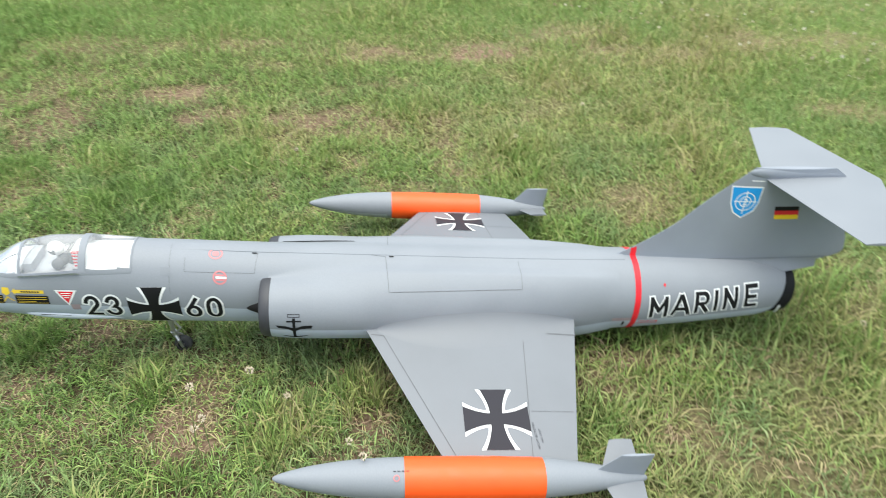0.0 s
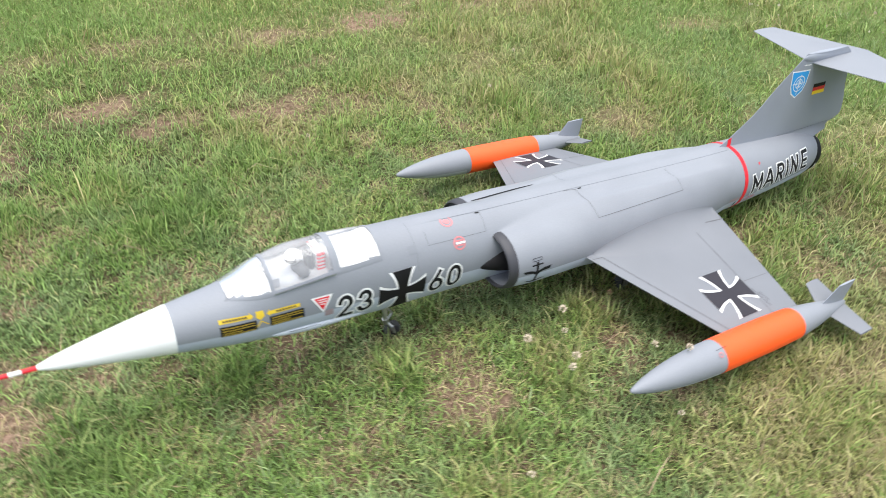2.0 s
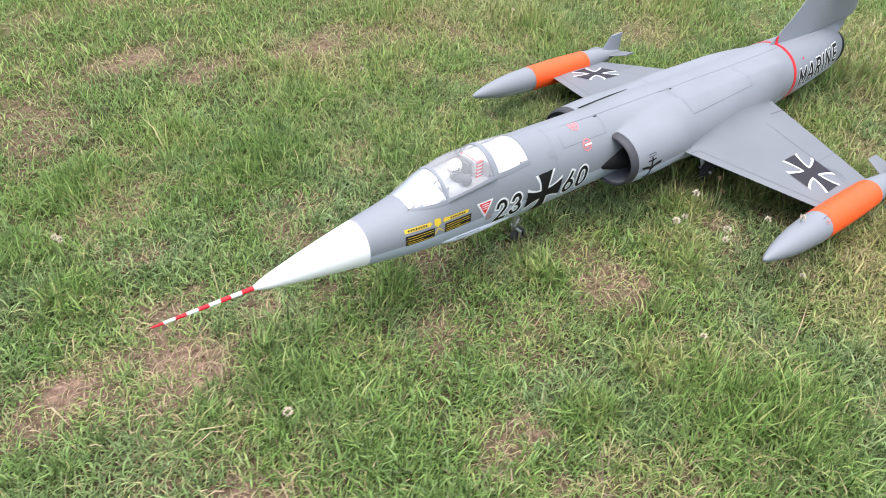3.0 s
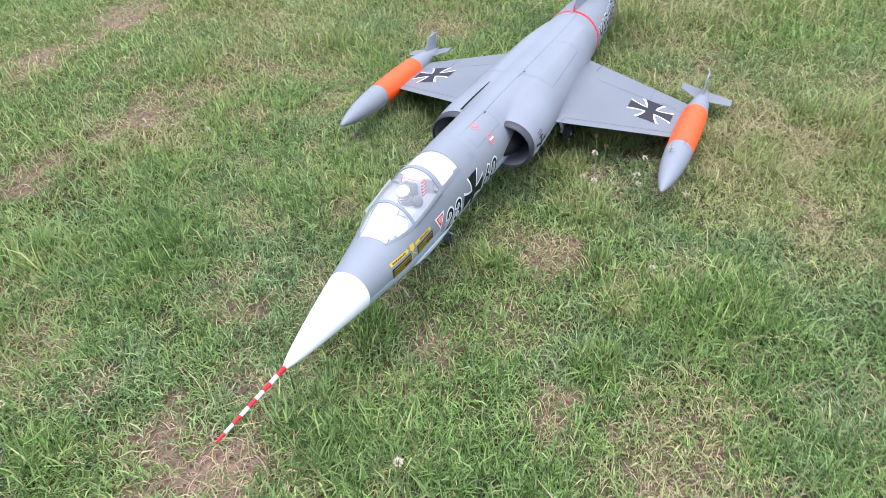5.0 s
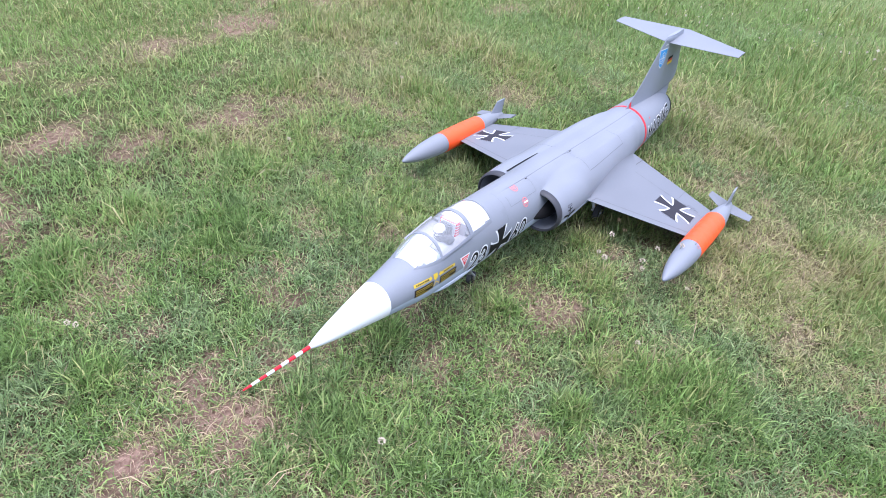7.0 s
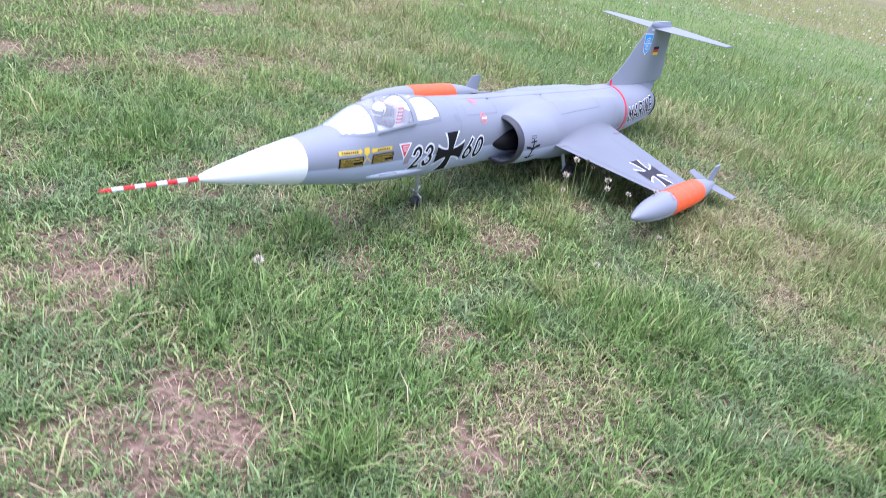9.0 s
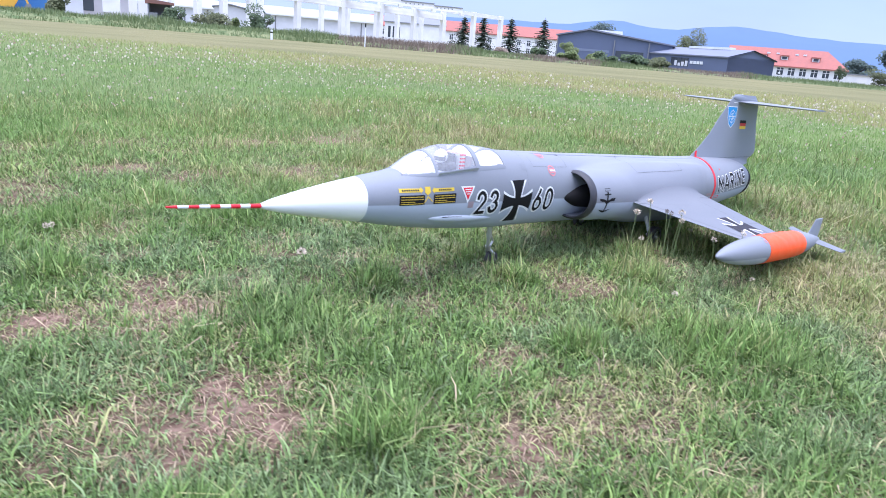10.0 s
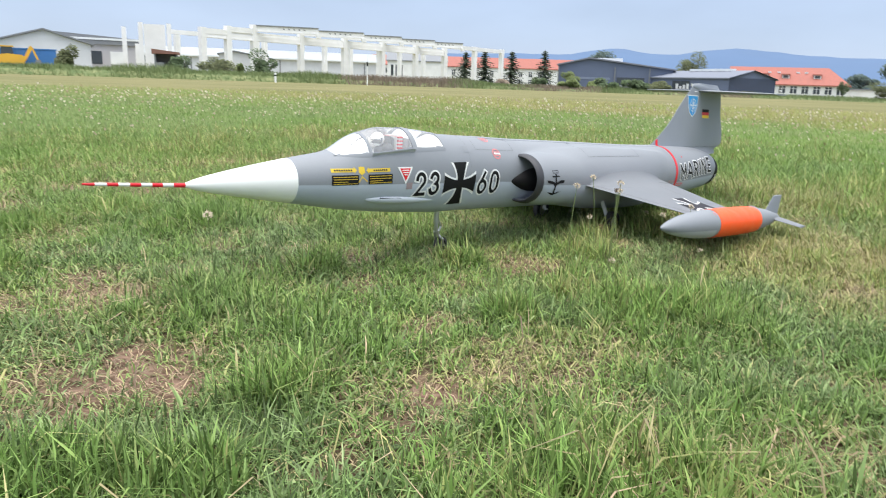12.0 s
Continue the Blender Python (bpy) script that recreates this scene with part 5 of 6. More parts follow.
MAT_TILE = facade("red_roof_tiles", (0.36, 0.128, 0.102), 0.8, 0.15, 1.5)
MAT_WINDOW = facade("dark_window_glass", (0.06, 0.07, 0.085), 0.15)
MAT_BLUEC = facade("blue_container_paint", (0.06, 0.20, 0.50))
MAT_AMBER = facade("amber_machine_paint", (0.75, 0.42, 0.05))
# blue of the air's haze is mixed into the woods' colour
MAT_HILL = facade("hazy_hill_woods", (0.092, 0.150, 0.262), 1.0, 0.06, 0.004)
MAT_BARK = facade("bark", (0.08, 0.06, 0.045), 0.9)


def leaf_material(name, a, b):
    m, nt, p = nodes_of(name)
    g = nt.nodes.new("ShaderNodeNewGeometry")
    nt.links.new(mixed(nt, g.outputs["Random Per Island"], a, b), p.inputs["Base Color"])
    p.inputs["Roughness"].default_value = 0.7
    return m


MAT_SPRUCE = leaf_material("spruce_needles", (0.026, 0.042, 0.028), (0.065, 0.09, 0.05))
MAT_LEAF = leaf_material("broad_leaves", (0.032, 0.06, 0.022), (0.085, 0.13, 0.045))
MAT_LEAFY = leaf_material("yellow_green_leaves", (0.09, 0.13, 0.035), (0.19, 0.23, 0.075))
MAT_OLIVE = leaf_material("olive_leaves", (0.06, 0.075, 0.026), (0.13, 0.145, 0.055))
# for far trees: bluish haze is painted into the leaf colour
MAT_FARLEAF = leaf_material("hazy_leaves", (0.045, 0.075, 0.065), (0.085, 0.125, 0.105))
MAT_WEED = leaf_material("bank_weeds", (0.105, 0.16, 0.05), (0.24, 0.28, 0.12))

MAT_HEATH = leaf_material("brown_weeds", (0.17, 0.13, 0.10), (0.30, 0.235, 0.17))


class Plan:
    """A building's own axes: u along its front from a to b, v away from the viewer."""

    def __init__(self, a, b, flip=1):
        self.o = Vector((*a, 0))
        d = Vector((b[0] - a[0], b[1] - a[1], 0))
        self.w = d.length
        self.u = d.normalized()
        self.v = Vector((-self.u.y, self.u.x, 0)) * flip

    def at(self, u, v, z):
        return self.o + self.u * u + self.v * v + Vector((0, 0, z))

    def box(self, bm, u0, u1, v0, v1, z0, z1):
        vs = [bm.verts.new(self.at(u, v, z)) for z in (z0, z1) for u, v in ((u0, v0), (u1, v0), (u1, v1), (u0, v1))]
        for f in ((3, 2, 1, 0), (4, 5, 6, 7), (0, 1, 5, 4), (1, 2, 6, 5), (2, 3, 7, 6), (3, 0, 4, 7)):
            bm.faces.new([vs[i] for i in f])

    def prism(self, bm, outline, v0, v1):
        """Extrudes an outline of (u, z) from v0 to v1."""
        f = [bm.verts.new(self.at(u, v0, z)) for u, z in outline]
        k = [bm.verts.new(self.at(u, v1, z)) for u, z in outline]
        bm.faces.new(f[::-1])
        bm.faces.new(k)
        for i in range(len(f)):
            j = (i + 1) % len(f)
            bm.faces.new((f[i], f[j], k[j], k[i]))


def thing(name, label, category, group=""):
    e = new(name)
    return tagged(e, label, category, group)


def gable_roof(pl, bm, u0, u1, v0, v1, eave, ridge, over=0.4, thick=0.25, hip=0.0):
    """Roof with its ridge along u."""
    vm = 0.5 * (v0 + v1)
    k = (ridge - eave) / (vm - v0)
    lo = eave - over * k
    a = [pl.at(u0 - over, v0 - over, lo), pl.at(u1 + over, v0 - over, lo), pl.at(u1 + over, v1 + over, lo), pl.at(u0 - over, v1 + over, lo)]
    r = [pl.at(u0 - over, vm, ridge), pl.at(u1 + over - hip, vm, ridge)]
    A = [bm.verts.new(p) for p in a]
    R = [bm.verts.new(p) for p in r]
    B = [bm.verts.new(p - Vector((0, 0, thick))) for p in a]
    Q = [bm.verts.new(p - Vector((0, 0, thick))) for p in r]
    for a_, r_ in ((A, R), (B, Q)):
        bm.faces.new((a_[0], a_[1], r_[1], r_[0]))
        bm.faces.new((a_[2], a_[3], r_[0], r_[1]))
        if hip:
            bm.faces.new((a_[1], a_[2], r_[1]))
    for i, j in ((0, 1), (1, 2), (2, 3)) if hip else ((0, 1), (2, 3)):
        bm.faces.new((A[i], B[i], B[j], A[j]))


# pale gabled shed
pl = Plan((22.9, 100.9), (32.9, 98.0))
shed = thing("storage_shed", "pale grey gabled storage shed beyond the field", "shed")
bm = bmesh.new(); pl.prism(bm, ((0, 0), (pl.w, 0), (pl.w, 3.7), (pl.w / 2, 5.25), (0, 3.7)), 0, 26)
part("wall", bm, MAT_SHED, shed, smooth=False)
bm = bmesh.new(); pl.prism(bm, ((-0.4, 3.62), (pl.w / 2, 5.27), (pl.w + 0.4, 3.62), (pl.w + 0.4, 3.82), (pl.w / 2, 5.47), (-0.4, 3.82)), -0.4, 26.4)
part("roof", bm, MAT_GREYROOF, shed, smooth=False)
for u0, u1 in ((5.3, 6.2), (7.4, 8.0)):
    bm = bmesh.new(); pl.box(bm, u0, u1, -0.06, 0.1, 1.6, 2.7)
    part("window", bm, MAT_WINDOW, shed, smooth=False)

# flat grey hall with a dark roof
pl = Plan((36.5, 123.2), (47.4, 119.3))
hall = thing("grey_hall", "flat grey hall with dark roof edge", "hall")
bm = bmesh.new(); pl.box(bm, 0, pl.w, 0, 18, 0, 4.6)
part("wall", bm, facade("grey_wall", (0.52, 0.50, 0.53)), hall, smooth=False)
bm = bmesh.new(); pl.prism(bm, ((-0.5, 4.6), (pl.w + 0.4, 4.6), (pl.w + 0.4, 5.6), (-0.5, 6.3)), -0.4, 18)
part("roof", bm, MAT_GREYROOF, hall, smooth=False)
bm = bmesh.new(); pl.box(bm, -0.5, pl.w + 0.4, -0.5, -0.38, 5.3, 5.6)
part("roof_edge", bm, MAT_ROOFW, hall, smooth=False)
for k in range(3):
    bm = bmesh.new(); pl.box(bm, 1.0 + 3.2 * k, 3.0 + 3.2 * k, -0.06, 0.1, 1.6, 3.6)
    part("door", bm, MAT_WINDOW if k != 2 else MAT_WALLW, hall, smooth=False)

# bare precast concrete frame of a new hall
frame_hall = thing("concrete_frame", "pale precast concrete hall frame under construction", "building shell")
pl = Plan((47.9, 97.7), (122.5, 107.4))
cols = [0.0, 4.2, 8.8, 17.9, 27.5, 36.9, 46.1, 54.9, 65.1, pl.w]
tops = [7.0, 7.5, 8.0, 8.0, 8.0, 8.0, 8.0, 8.0, 8.0, 8.0]
for i, (u, top) in enumerate(zip(cols, tops)):
    bm = bmesh.new(); pl.box(bm, u - 0.42, u + 0.42, -0.42, 0.42, 0, top)
    part("column", bm, MAT_CONC, frame_hall, smooth=False)
    if i + 1 == len(cols):
        continue
    # eaves beam to the next column
    if i < 7:
        bm = bmesh.new()
        pl.box(bm, u + 0.42, cols[i + 1] - 0.42, -0.25, 0.25, 5.8, 6.35)
        pl.box(bm, u + 0.42, cols[i + 1] - 0.42, -0.12, 0.12, 6.35, 6.85)
        pl.box(bm, u + 0.42, cols[i + 1] - 0.42, -0.34, 0.34, 5.62, 5.8)
        part("eaves_beam", bm, MAT_CONC, frame_hall, smooth=False)
    # roof girder reaching forward over the bay
    span = cols[i + 1] - u
    gp = Plan(tuple(pl.at(u, 0, 0))[:2], tuple(pl.at(u + span * 0.86, -0.62 * span, 0))[:2])
    if 2 <= i < 7:
        bm = bmesh.new()
        gp.box(bm, 0.42, gp.w, -0.2, 0.2, top - 0.85, top - 0.16)
        gp.box(bm, 0.42, gp.w, -0.3, 0.3, top - 1.0, top - 0.85)
        gd = part("roof_girder", bm, MAT_CONC, frame_hall, smooth=False)
        bm = bmesh.new(); gp.box(bm, 0.42, gp.w, -0.32, 0.32, top - 0.16, top)
        part("girder_cap", bm, MAT_GREYROOF, gd, "dark edge strip", smooth=False)
        for k in range(5):
            bm = bmesh.new(); gp.box(bm, gp.w * (0.45 + 0.08 * k), gp.w * (0.45 + 0.08 * k) + 0.2, -0.22, -0.1, top - 0.55, top - 0.35)
            part("girder_hole", bm, MAT_GREYROOF, gd, smooth=False)
        bm = bmesh.new(); gp.box(bm, gp.w - 0.35, gp.w + 0.35, -0.35, 0.35, top - 1.5, top - 1.0)
        part("bearing_block", bm, MAT_CONC, gd, smooth=False)
    else:
        bm = bmesh.new(); pl.box(bm, u + 0.42, cols[i + 1] - 0.42, -0.3, 0.3, top - 0.85, top - 0.1)
        part("roof_girder", bm, MAT_CONC, frame_hall, smooth=False)
for u, v, top in ((6.0, 16.2, 6.6), (21.0, 15.4, 6.8), (23.2, 16.0, 6.8), (39.4, 18.0, 6.8), (47.3, 18.8, 6.8), (55.7, 18.7, 6.8), (62.5, 18.8, 6.8), (69.8, 18.0, 6.8), (79.3, 19.0, 6.8)):
    bm = bmesh.new(); pl.box(bm, u - 0.4, u + 0.4, v - 0.4, v + 0.4, 0, top)
    part("column", bm, MAT_CONC, frame_hall, smooth=False)
bm = bmesh.new(); pl.box(bm, 6.0, 79.3, 18.6, 19.1, 6.8, 7.5)
part("rear_beam", bm, MAT_CONC, frame_hall, smooth=False)
pl2 = Plan((41.5, 102.2), (44.1, 101.1))
for u0, u1, z in ((0.0, 2.8, 7.1),):
    bm = bmesh.new(); pl2.box(bm, u0, u1, 0, 0.35, 0, z)
    part("wall_panel", bm, MAT_CONC, frame_hall, smooth=False)
for u, top in ((-0.4, 7.3), (3.3, 7.3)):
    bm = bmesh.new(); pl2.box(bm, u - 0.3, u + 0.3, 0.0, 0.6, 0, top)
    part("column", bm, MAT_CONC, frame_hall, smooth=False)
pl2 = Plan((41.0, 108.9), (42.9, 108.1))
for u in (0.3, 2.0):
    bm = bmesh.new(); pl2.box(bm, u - 0.3, u + 0.3, 0.0, 0.6, 0, 6.9 if u < 1 else 4.6)
    part("column", bm, MAT_CONC, frame_hall, smooth=False)

pl = Plan((63.5, 123.2), (71.6, 118.6))
gs = thing("gabled_shed", "pale grey gabled shed behind the concrete frame", "shed")
bm = bmesh.new(); pl.prism(bm, ((0, 0), (pl.w, 0), (pl.w, 3.6), (pl.w * 0.28, 4.7), (0, 4.2)), 0, 14)
part("wall", bm, MAT_SHED, gs, smooth=False)
bm = bmesh.new(); pl.prism(bm, ((-0.4, 4.15), (pl.w * 0.28, 4.75), (pl.w + 0.5, 3.5), (pl.w + 0.5, 3.7), (pl.w * 0.28, 4.95), (-0.4, 4.35)), -0.4, 14.4)
part("roof", bm, MAT_GREYROOF, gs, smooth=False)

pl = Plan((40.0, 95.6), (42.7, 94.4))
hut = thing("site_hut", "small dark open site hut with a brown roof", "hut")
bm = bmesh.new(); pl.box(bm, 0, 0.2, 0, 3, 0, 3.0); pl.box(bm, pl.w - 0.2, pl.w, 0, 3, 0, 3.0); pl.box(bm, 0.2, pl.w - 0.2, 2.8, 3.0, 0, 3.0); pl.box(bm, 0.2, pl.w * 0.4, 0.05, 0.2, 0, 1.9)
part("wall", bm, MAT_GREYROOF, hut, smooth=False)
bm = bmesh.new(); pl.prism(bm, ((-0.3, 3.0), (pl.w + 0.3, 3.0), (pl.w + 0.3, 3.25), (-0.3, 3.6)), -0.3, 3.3)
part("roof", bm, facade("brown_sheet_roof", (0.22, 0.11, 0.085)), hut, smooth=False)

# long white hall behind the frame
pl = Plan((76.0, 195.5), (132.8, 160.6))
wh = thing("white_hall", "long low white hall with grey wall panels", "hall")
bm = bmesh.new(); pl.box(bm, 0, pl.w, 0, 25, 0, 5.2)
part("wall", bm, MAT_SHED, wh, smooth=False)
bm = bmesh.new(); pl.box(bm, -0.5, pl.w + 0.3, -0.8, 25, 5.2, 5.6); pl.prism(bm, ((0, 5.6), (pl.w, 5.6), (pl.w, 7.6), (0, 7.6)), 2, 25)
part("roof", bm, MAT_ROOFW, wh, smooth=False)
for k in range(11):
    bm = bmesh.new(); pl.box(bm, 3 + 5.8 * k, 3.3 + 5.8 * k, -0.12, 0.1, 0.5, 5.0)
    part("downpipe", bm, MAT_GREYROOF, wh, smooth=False)

pl = Plan((133.4, 159.8), (146.0, 148.7))
wb = thing("white_block", "bright white rendered block with a grey roof", "building")
bm = bmesh.new(); pl.box(bm, 0, pl.w, 0, 14, 0, 6.3)
part("wall", bm, MAT_WALLW, wb, smooth=False)
bm = bmesh.new(); gable_roof(pl, bm, 0, pl.w, 0, 14, 6.4, 8.6)
part("roof", bm, MAT_GREYROOF, wb, smooth=False)
for k in range(3):
    bm = bmesh.new(); pl.box(bm, 1.0 + 1.3 * k, 1.7 + 1.3 * k, -0.05, 0.1, 2.0, 5.0)
    part("window", bm, MAT_WINDOW, wb, smooth=False)


def tiled_house(name, label, a, b, depth, eave, ridge, hip, windows, dormers, rows=1, wide=0.52):
    pl = Plan(a, b)
    h = thing(name, label, "house")
    bm = bmesh.new()
    vm = depth / 2
    pl.box(bm, 0, pl.w, 0, depth, 0, eave)
    part("wall", bm, MAT_WALLW, h, smooth=False)
    bm = bmesh.new(); gable_roof(pl, bm, 0, pl.w, 0, depth, eave + 0.3, ridge, 0.5, 0.25, hip)
    part("roof", bm, MAT_TILE, h, "red tiled roof", smooth=False)
    for u in windows:
        for r in range(rows):
            z0 = 0.65 + r * 2.4
            bm = bmesh.new(); pl.box(bm, u - wide, u + wide, -0.05, 0.12, z0, z0 + 1.55)
            w = part("window", bm, MAT_WINDOW, h, smooth=False)
            bm = bmesh.new(); pl.box(bm, u - 0.07, u + 0.07, -0.09, -0.05, z0, z0 + 1.55); pl.box(bm, u - wide, u + wide, -0.08, -0.05, z0 + 1.02, z0 + 1.12); pl.box(bm, u - wide - 0.1, u + wide + 0.1, -0.14, -0.05, z0 - 0.1, z0)
            part("window_frame", bm, MAT_WALLW, w, smooth=False)
    k = (ridge - eave - 0.3) / vm
    for u, f in dormers:
        v = f * vm
        z = eave + 0.3 + k * v
        bm = bmesh.new(); pl.box(bm, u - 0.75, u + 0.75, v - 0.1, v + 2.2, z, z + 0.75)
        dm = part("dormer", bm, MAT_WALLW, h, smooth=False)
        bm = bmesh.new(); pl.box(bm, u - 0.95, u + 0.95, v - 0.35, v + 2.6, z + 0.75, z + 1.0)
        part("dormer_roof", bm, MAT_TILE, dm, smooth=False)
        bm = bmesh.new(); pl.box(bm, u - 0.5, u + 0.5, v - 0.15, v - 0.1, z + 0.12, z + 0.65)
        part("dormer_window", bm, MAT_WINDOW, dm, smooth=False)
    return pl, h


pl, h = tiled_house("tiled_house", "long white house with a red tiled roof", (150.0, 188.5), (194.0, 139.5), 13, 5.7, 9.0, 0.0, [2.5 + 3.1 * k for k in range(20)], [], 2)
pl, h = tiled_house("tiled_house", "white house with hipped red roof, dormers and a row of windows", (167.2, 75.6), (176.3, 52.6), 13, 2.6, 6.55, 4.5, [4.4 + 2.35 * k for k in range(9)], [(7.4, 0.3), (11.9, 0.3), (18.4, 0.3)], 1, 0.66)
for u in (8.4, 10.4, 14.4, 16.1):
    bm = bmesh.new()
    z = 2.9 + 3.65 * 0.62
    pl.prism(bm, ((u - 0.35, z), (u + 0.35, z), (u + 0.35, z + 0.35), (u - 0.35, z + 0.35)), 3.85, 4.2)
    part("skylight", bm, MAT_ROOFW, h, smooth=False)
pl = Plan((188.5, 62.0), (194.5, 40.0))
an = thing("garage_row", "low white garage row", "garage")
bm = bmesh.new(); pl.box(bm, 0, pl.w, 0, 6, 0, 1.9)
part("wall", bm, MAT_WALLW, an, smooth=False)
bm = bmesh.new(); pl.box(bm, -0.2, pl.w + 0.2, -0.3, 6.3, 1.9, 2.15)
part("roof", bm, MAT_GREYROOF, an, smooth=False)

# dark sheet-metal halls
pl = Plan((119.1, 88.9), (131.0, 70.3))
dh = thing("dark_hall", "anthracite sheet-metal hall with a low pitched roof", "hall")
bm = bmesh.new(); pl.prism(bm, ((0, 0), (pl.w, 0), (pl.w, 4.2), (pl.w * 0.27, 6.0), (0, 4.7)), 0, 24)
part("wall", bm, MAT_DARKHALL, dh, smooth=False)
bm = bmesh.new(); pl.prism(bm, ((-0.4, 4.62), (pl.w * 0.27, 6.05), (pl.w + 0.5, 4.15), (pl.w + 0.5, 4.4), (pl.w * 0.27, 6.32), (-0.4, 4.86)), -0.5, 24.5)
part("roof", bm, MAT_DARKROOF, dh, smooth=False)
bm = bmesh.new(); pl.box(bm, pl.w * 0.24, pl.w * 0.56, 5, 8.0, 5.6, 6.42)
part("roof_light", bm, MAT_ROOFW, dh, smooth=False)
bm = bmesh.new(); pl.box(bm, pl.w * 0.52, pl.w * 0.76, -0.06, 0.2, 0.3, 2.6)
part("gate", bm, MAT_WINDOW, dh, smooth=False)
for u in (0.0, 0.5, 0.8):
    bm = bmesh.new(); pl.box(bm, pl.w * u - 0.1, pl.w * u + 0.1, -0.35, -0.12, 0, 4.5)
    part("downpipe", bm, MAT_GREYROOF, dh, smooth=False)
bm = bmesh.new()
for k in range(4):
    pl.box(bm, pl.w * (0.535 + 0.056 * k), pl.w * (0.57 + 0.056 * k), -0.1, -0.06, 0.35, 1.1 + 0.3 * (k % 2))
part("stacked_goods", bm, facade("grey_goods", (0.30, 0.31, 0.33)), dh, "pale goods behind the open gate", smooth=False)
# low-contrast paler band along the front wall
bm = bmesh.new(); pl.box(bm, pl.w * 0.03, pl.w * 0.46, -0.05, 0.1, 2.05, 2.5)
part("wall_band", bm, facade("paler_blue_grey", (0.20, 0.235, 0.33)), dh, "paler band across the wall", smooth=False)
pl = Plan((128.9, 73.6), (120.2, 54.0))
d2 = thing("dark_hall", "low anthracite hall with long roof light and white lettering", "hall")
bm = bmesh.new(); pl.box(bm, 0, pl.w, 0, 10, 0, 2.9)
pl.prism(bm, ((pl.w - 0.01, 0), (pl.w, 0), (pl.w, 2.85), (pl.w - 0.01, 2.85)), 0, 10)
vs = [bm.verts.new(pl.at(pl.w, v, z)) for v, z in ((0, 2.9), (10, 2.9), (5, 4.1))]
bm.faces.new(vs)
part("wall", bm, MAT_DARKHALL, d2, smooth=False)
bm = bmesh.new(); gable_roof(pl, bm, 0, pl.w, 0, 10, 2.9, 4.2, 0.3, 0.2)
part("roof", bm, MAT_DARKROOF, d2, smooth=False)
bm = bmesh.new(); pl.box(bm, 5.5, 16.5, 4.4, 5.6, 4.1, 4.5)
part("roof_light", bm, MAT_ROOFW, d2, smooth=False)
for k in range(5):
    bm = bmesh.new(); pl.box(bm, 6.5 + k, 7.42 + k, -0.06, 0.2, 0.7, 2.2)
    w = part("window", bm, MAT_WINDOW, d2, smooth=False)
    if k > 0:
        # pale plate imitates the bright reflection in the glass
        bm = bmesh.new(); pl.box(bm, 6.62 + k, 7.3 + k, -0.1, -0.06, 0.75, 1.5 + 0.25 * math.sin(2.1 * k))
        part("pane_reflection", bm, MAT_SHED, w, "pale piece standing in for the bright reflection in the window", smooth=False)
for k in range(4):
    bm = bmesh.new(); pl.box(bm, 12.0 + 0.9 * k, 12.7 + 0.9 * k, -0.14, -0.05, 1.25, 1.75)
    part("lettering_bar", bm, MAT_ROOFW, d2, smooth=False)


# trees and bushes
def leaf_cloud(bm, centre, radii, n, size, seed):
    """Many small leaf clumps in lobes, with an uneven outline."""
    r = random.Random(seed)
    lobes = [(Vector((r.gauss(0, 0.42), r.gauss(0, 0.42), r.gauss(0, 0.40))), r.uniform(0.35, 0.62)) for _ in range(9)]
    for _ in range(n):
        c, rad = r.choice(lobes)
        d = Vector((r.gauss(0, 1), r.gauss(0, 1), r.gauss(0, 1))).normalized() * rad * r.uniform(0.55, 1.0)
        p = c + d
        p = Vector((centre[0] + p.x * radii[0], centre[1] + p.y * radii[1], centre[2] + p.z * radii[2]))
        a = Vector((r.gauss(0, 1), r.gauss(0, 1), r.gauss(0, 0.6))).normalized()
        b = a.orthogonal().normalized()
        s = size * r.uniform(0.5, 1.2)
        bm.faces.new([bm.verts.new(p + a * s), bm.verts.new(p + b * s * 0.7), bm.verts.new(p - a * s), bm.verts.new(p - b * s * 0.7)])


def broad_tree(x, y, height, width, seed, material, label):
    t = new("tree")
    t.location = (x, y, 0)
    tagged(t, label, "tree")
    bm = bmesh.new()
    r = random.Random(seed)
    rod(bm, (0, 0, -0.1), (0.1, 0, height * 0.5), width * 0.05, width * 0.03, 8)
    for k in range(5):
        a = k * 1.3
        rod(bm, (0.05, 0, height * (0.3 + 0.05 * k)), (math.cos(a) * width * 0.3, math.sin(a) * width * 0.3, height * (0.55 + 0.06 * k)), width * 0.02, width * 0.008, 6)
    part("trunk", bm, MAT_BARK, t)
    bm = bmesh.new()
    leaf_cloud(bm, (0, 0, height * 0.62), (width * 0.5, width * 0.5, height * 0.40), 4500, width * 0.032, seed)
    part("crown", bm, material, t, smooth=False)
    return t


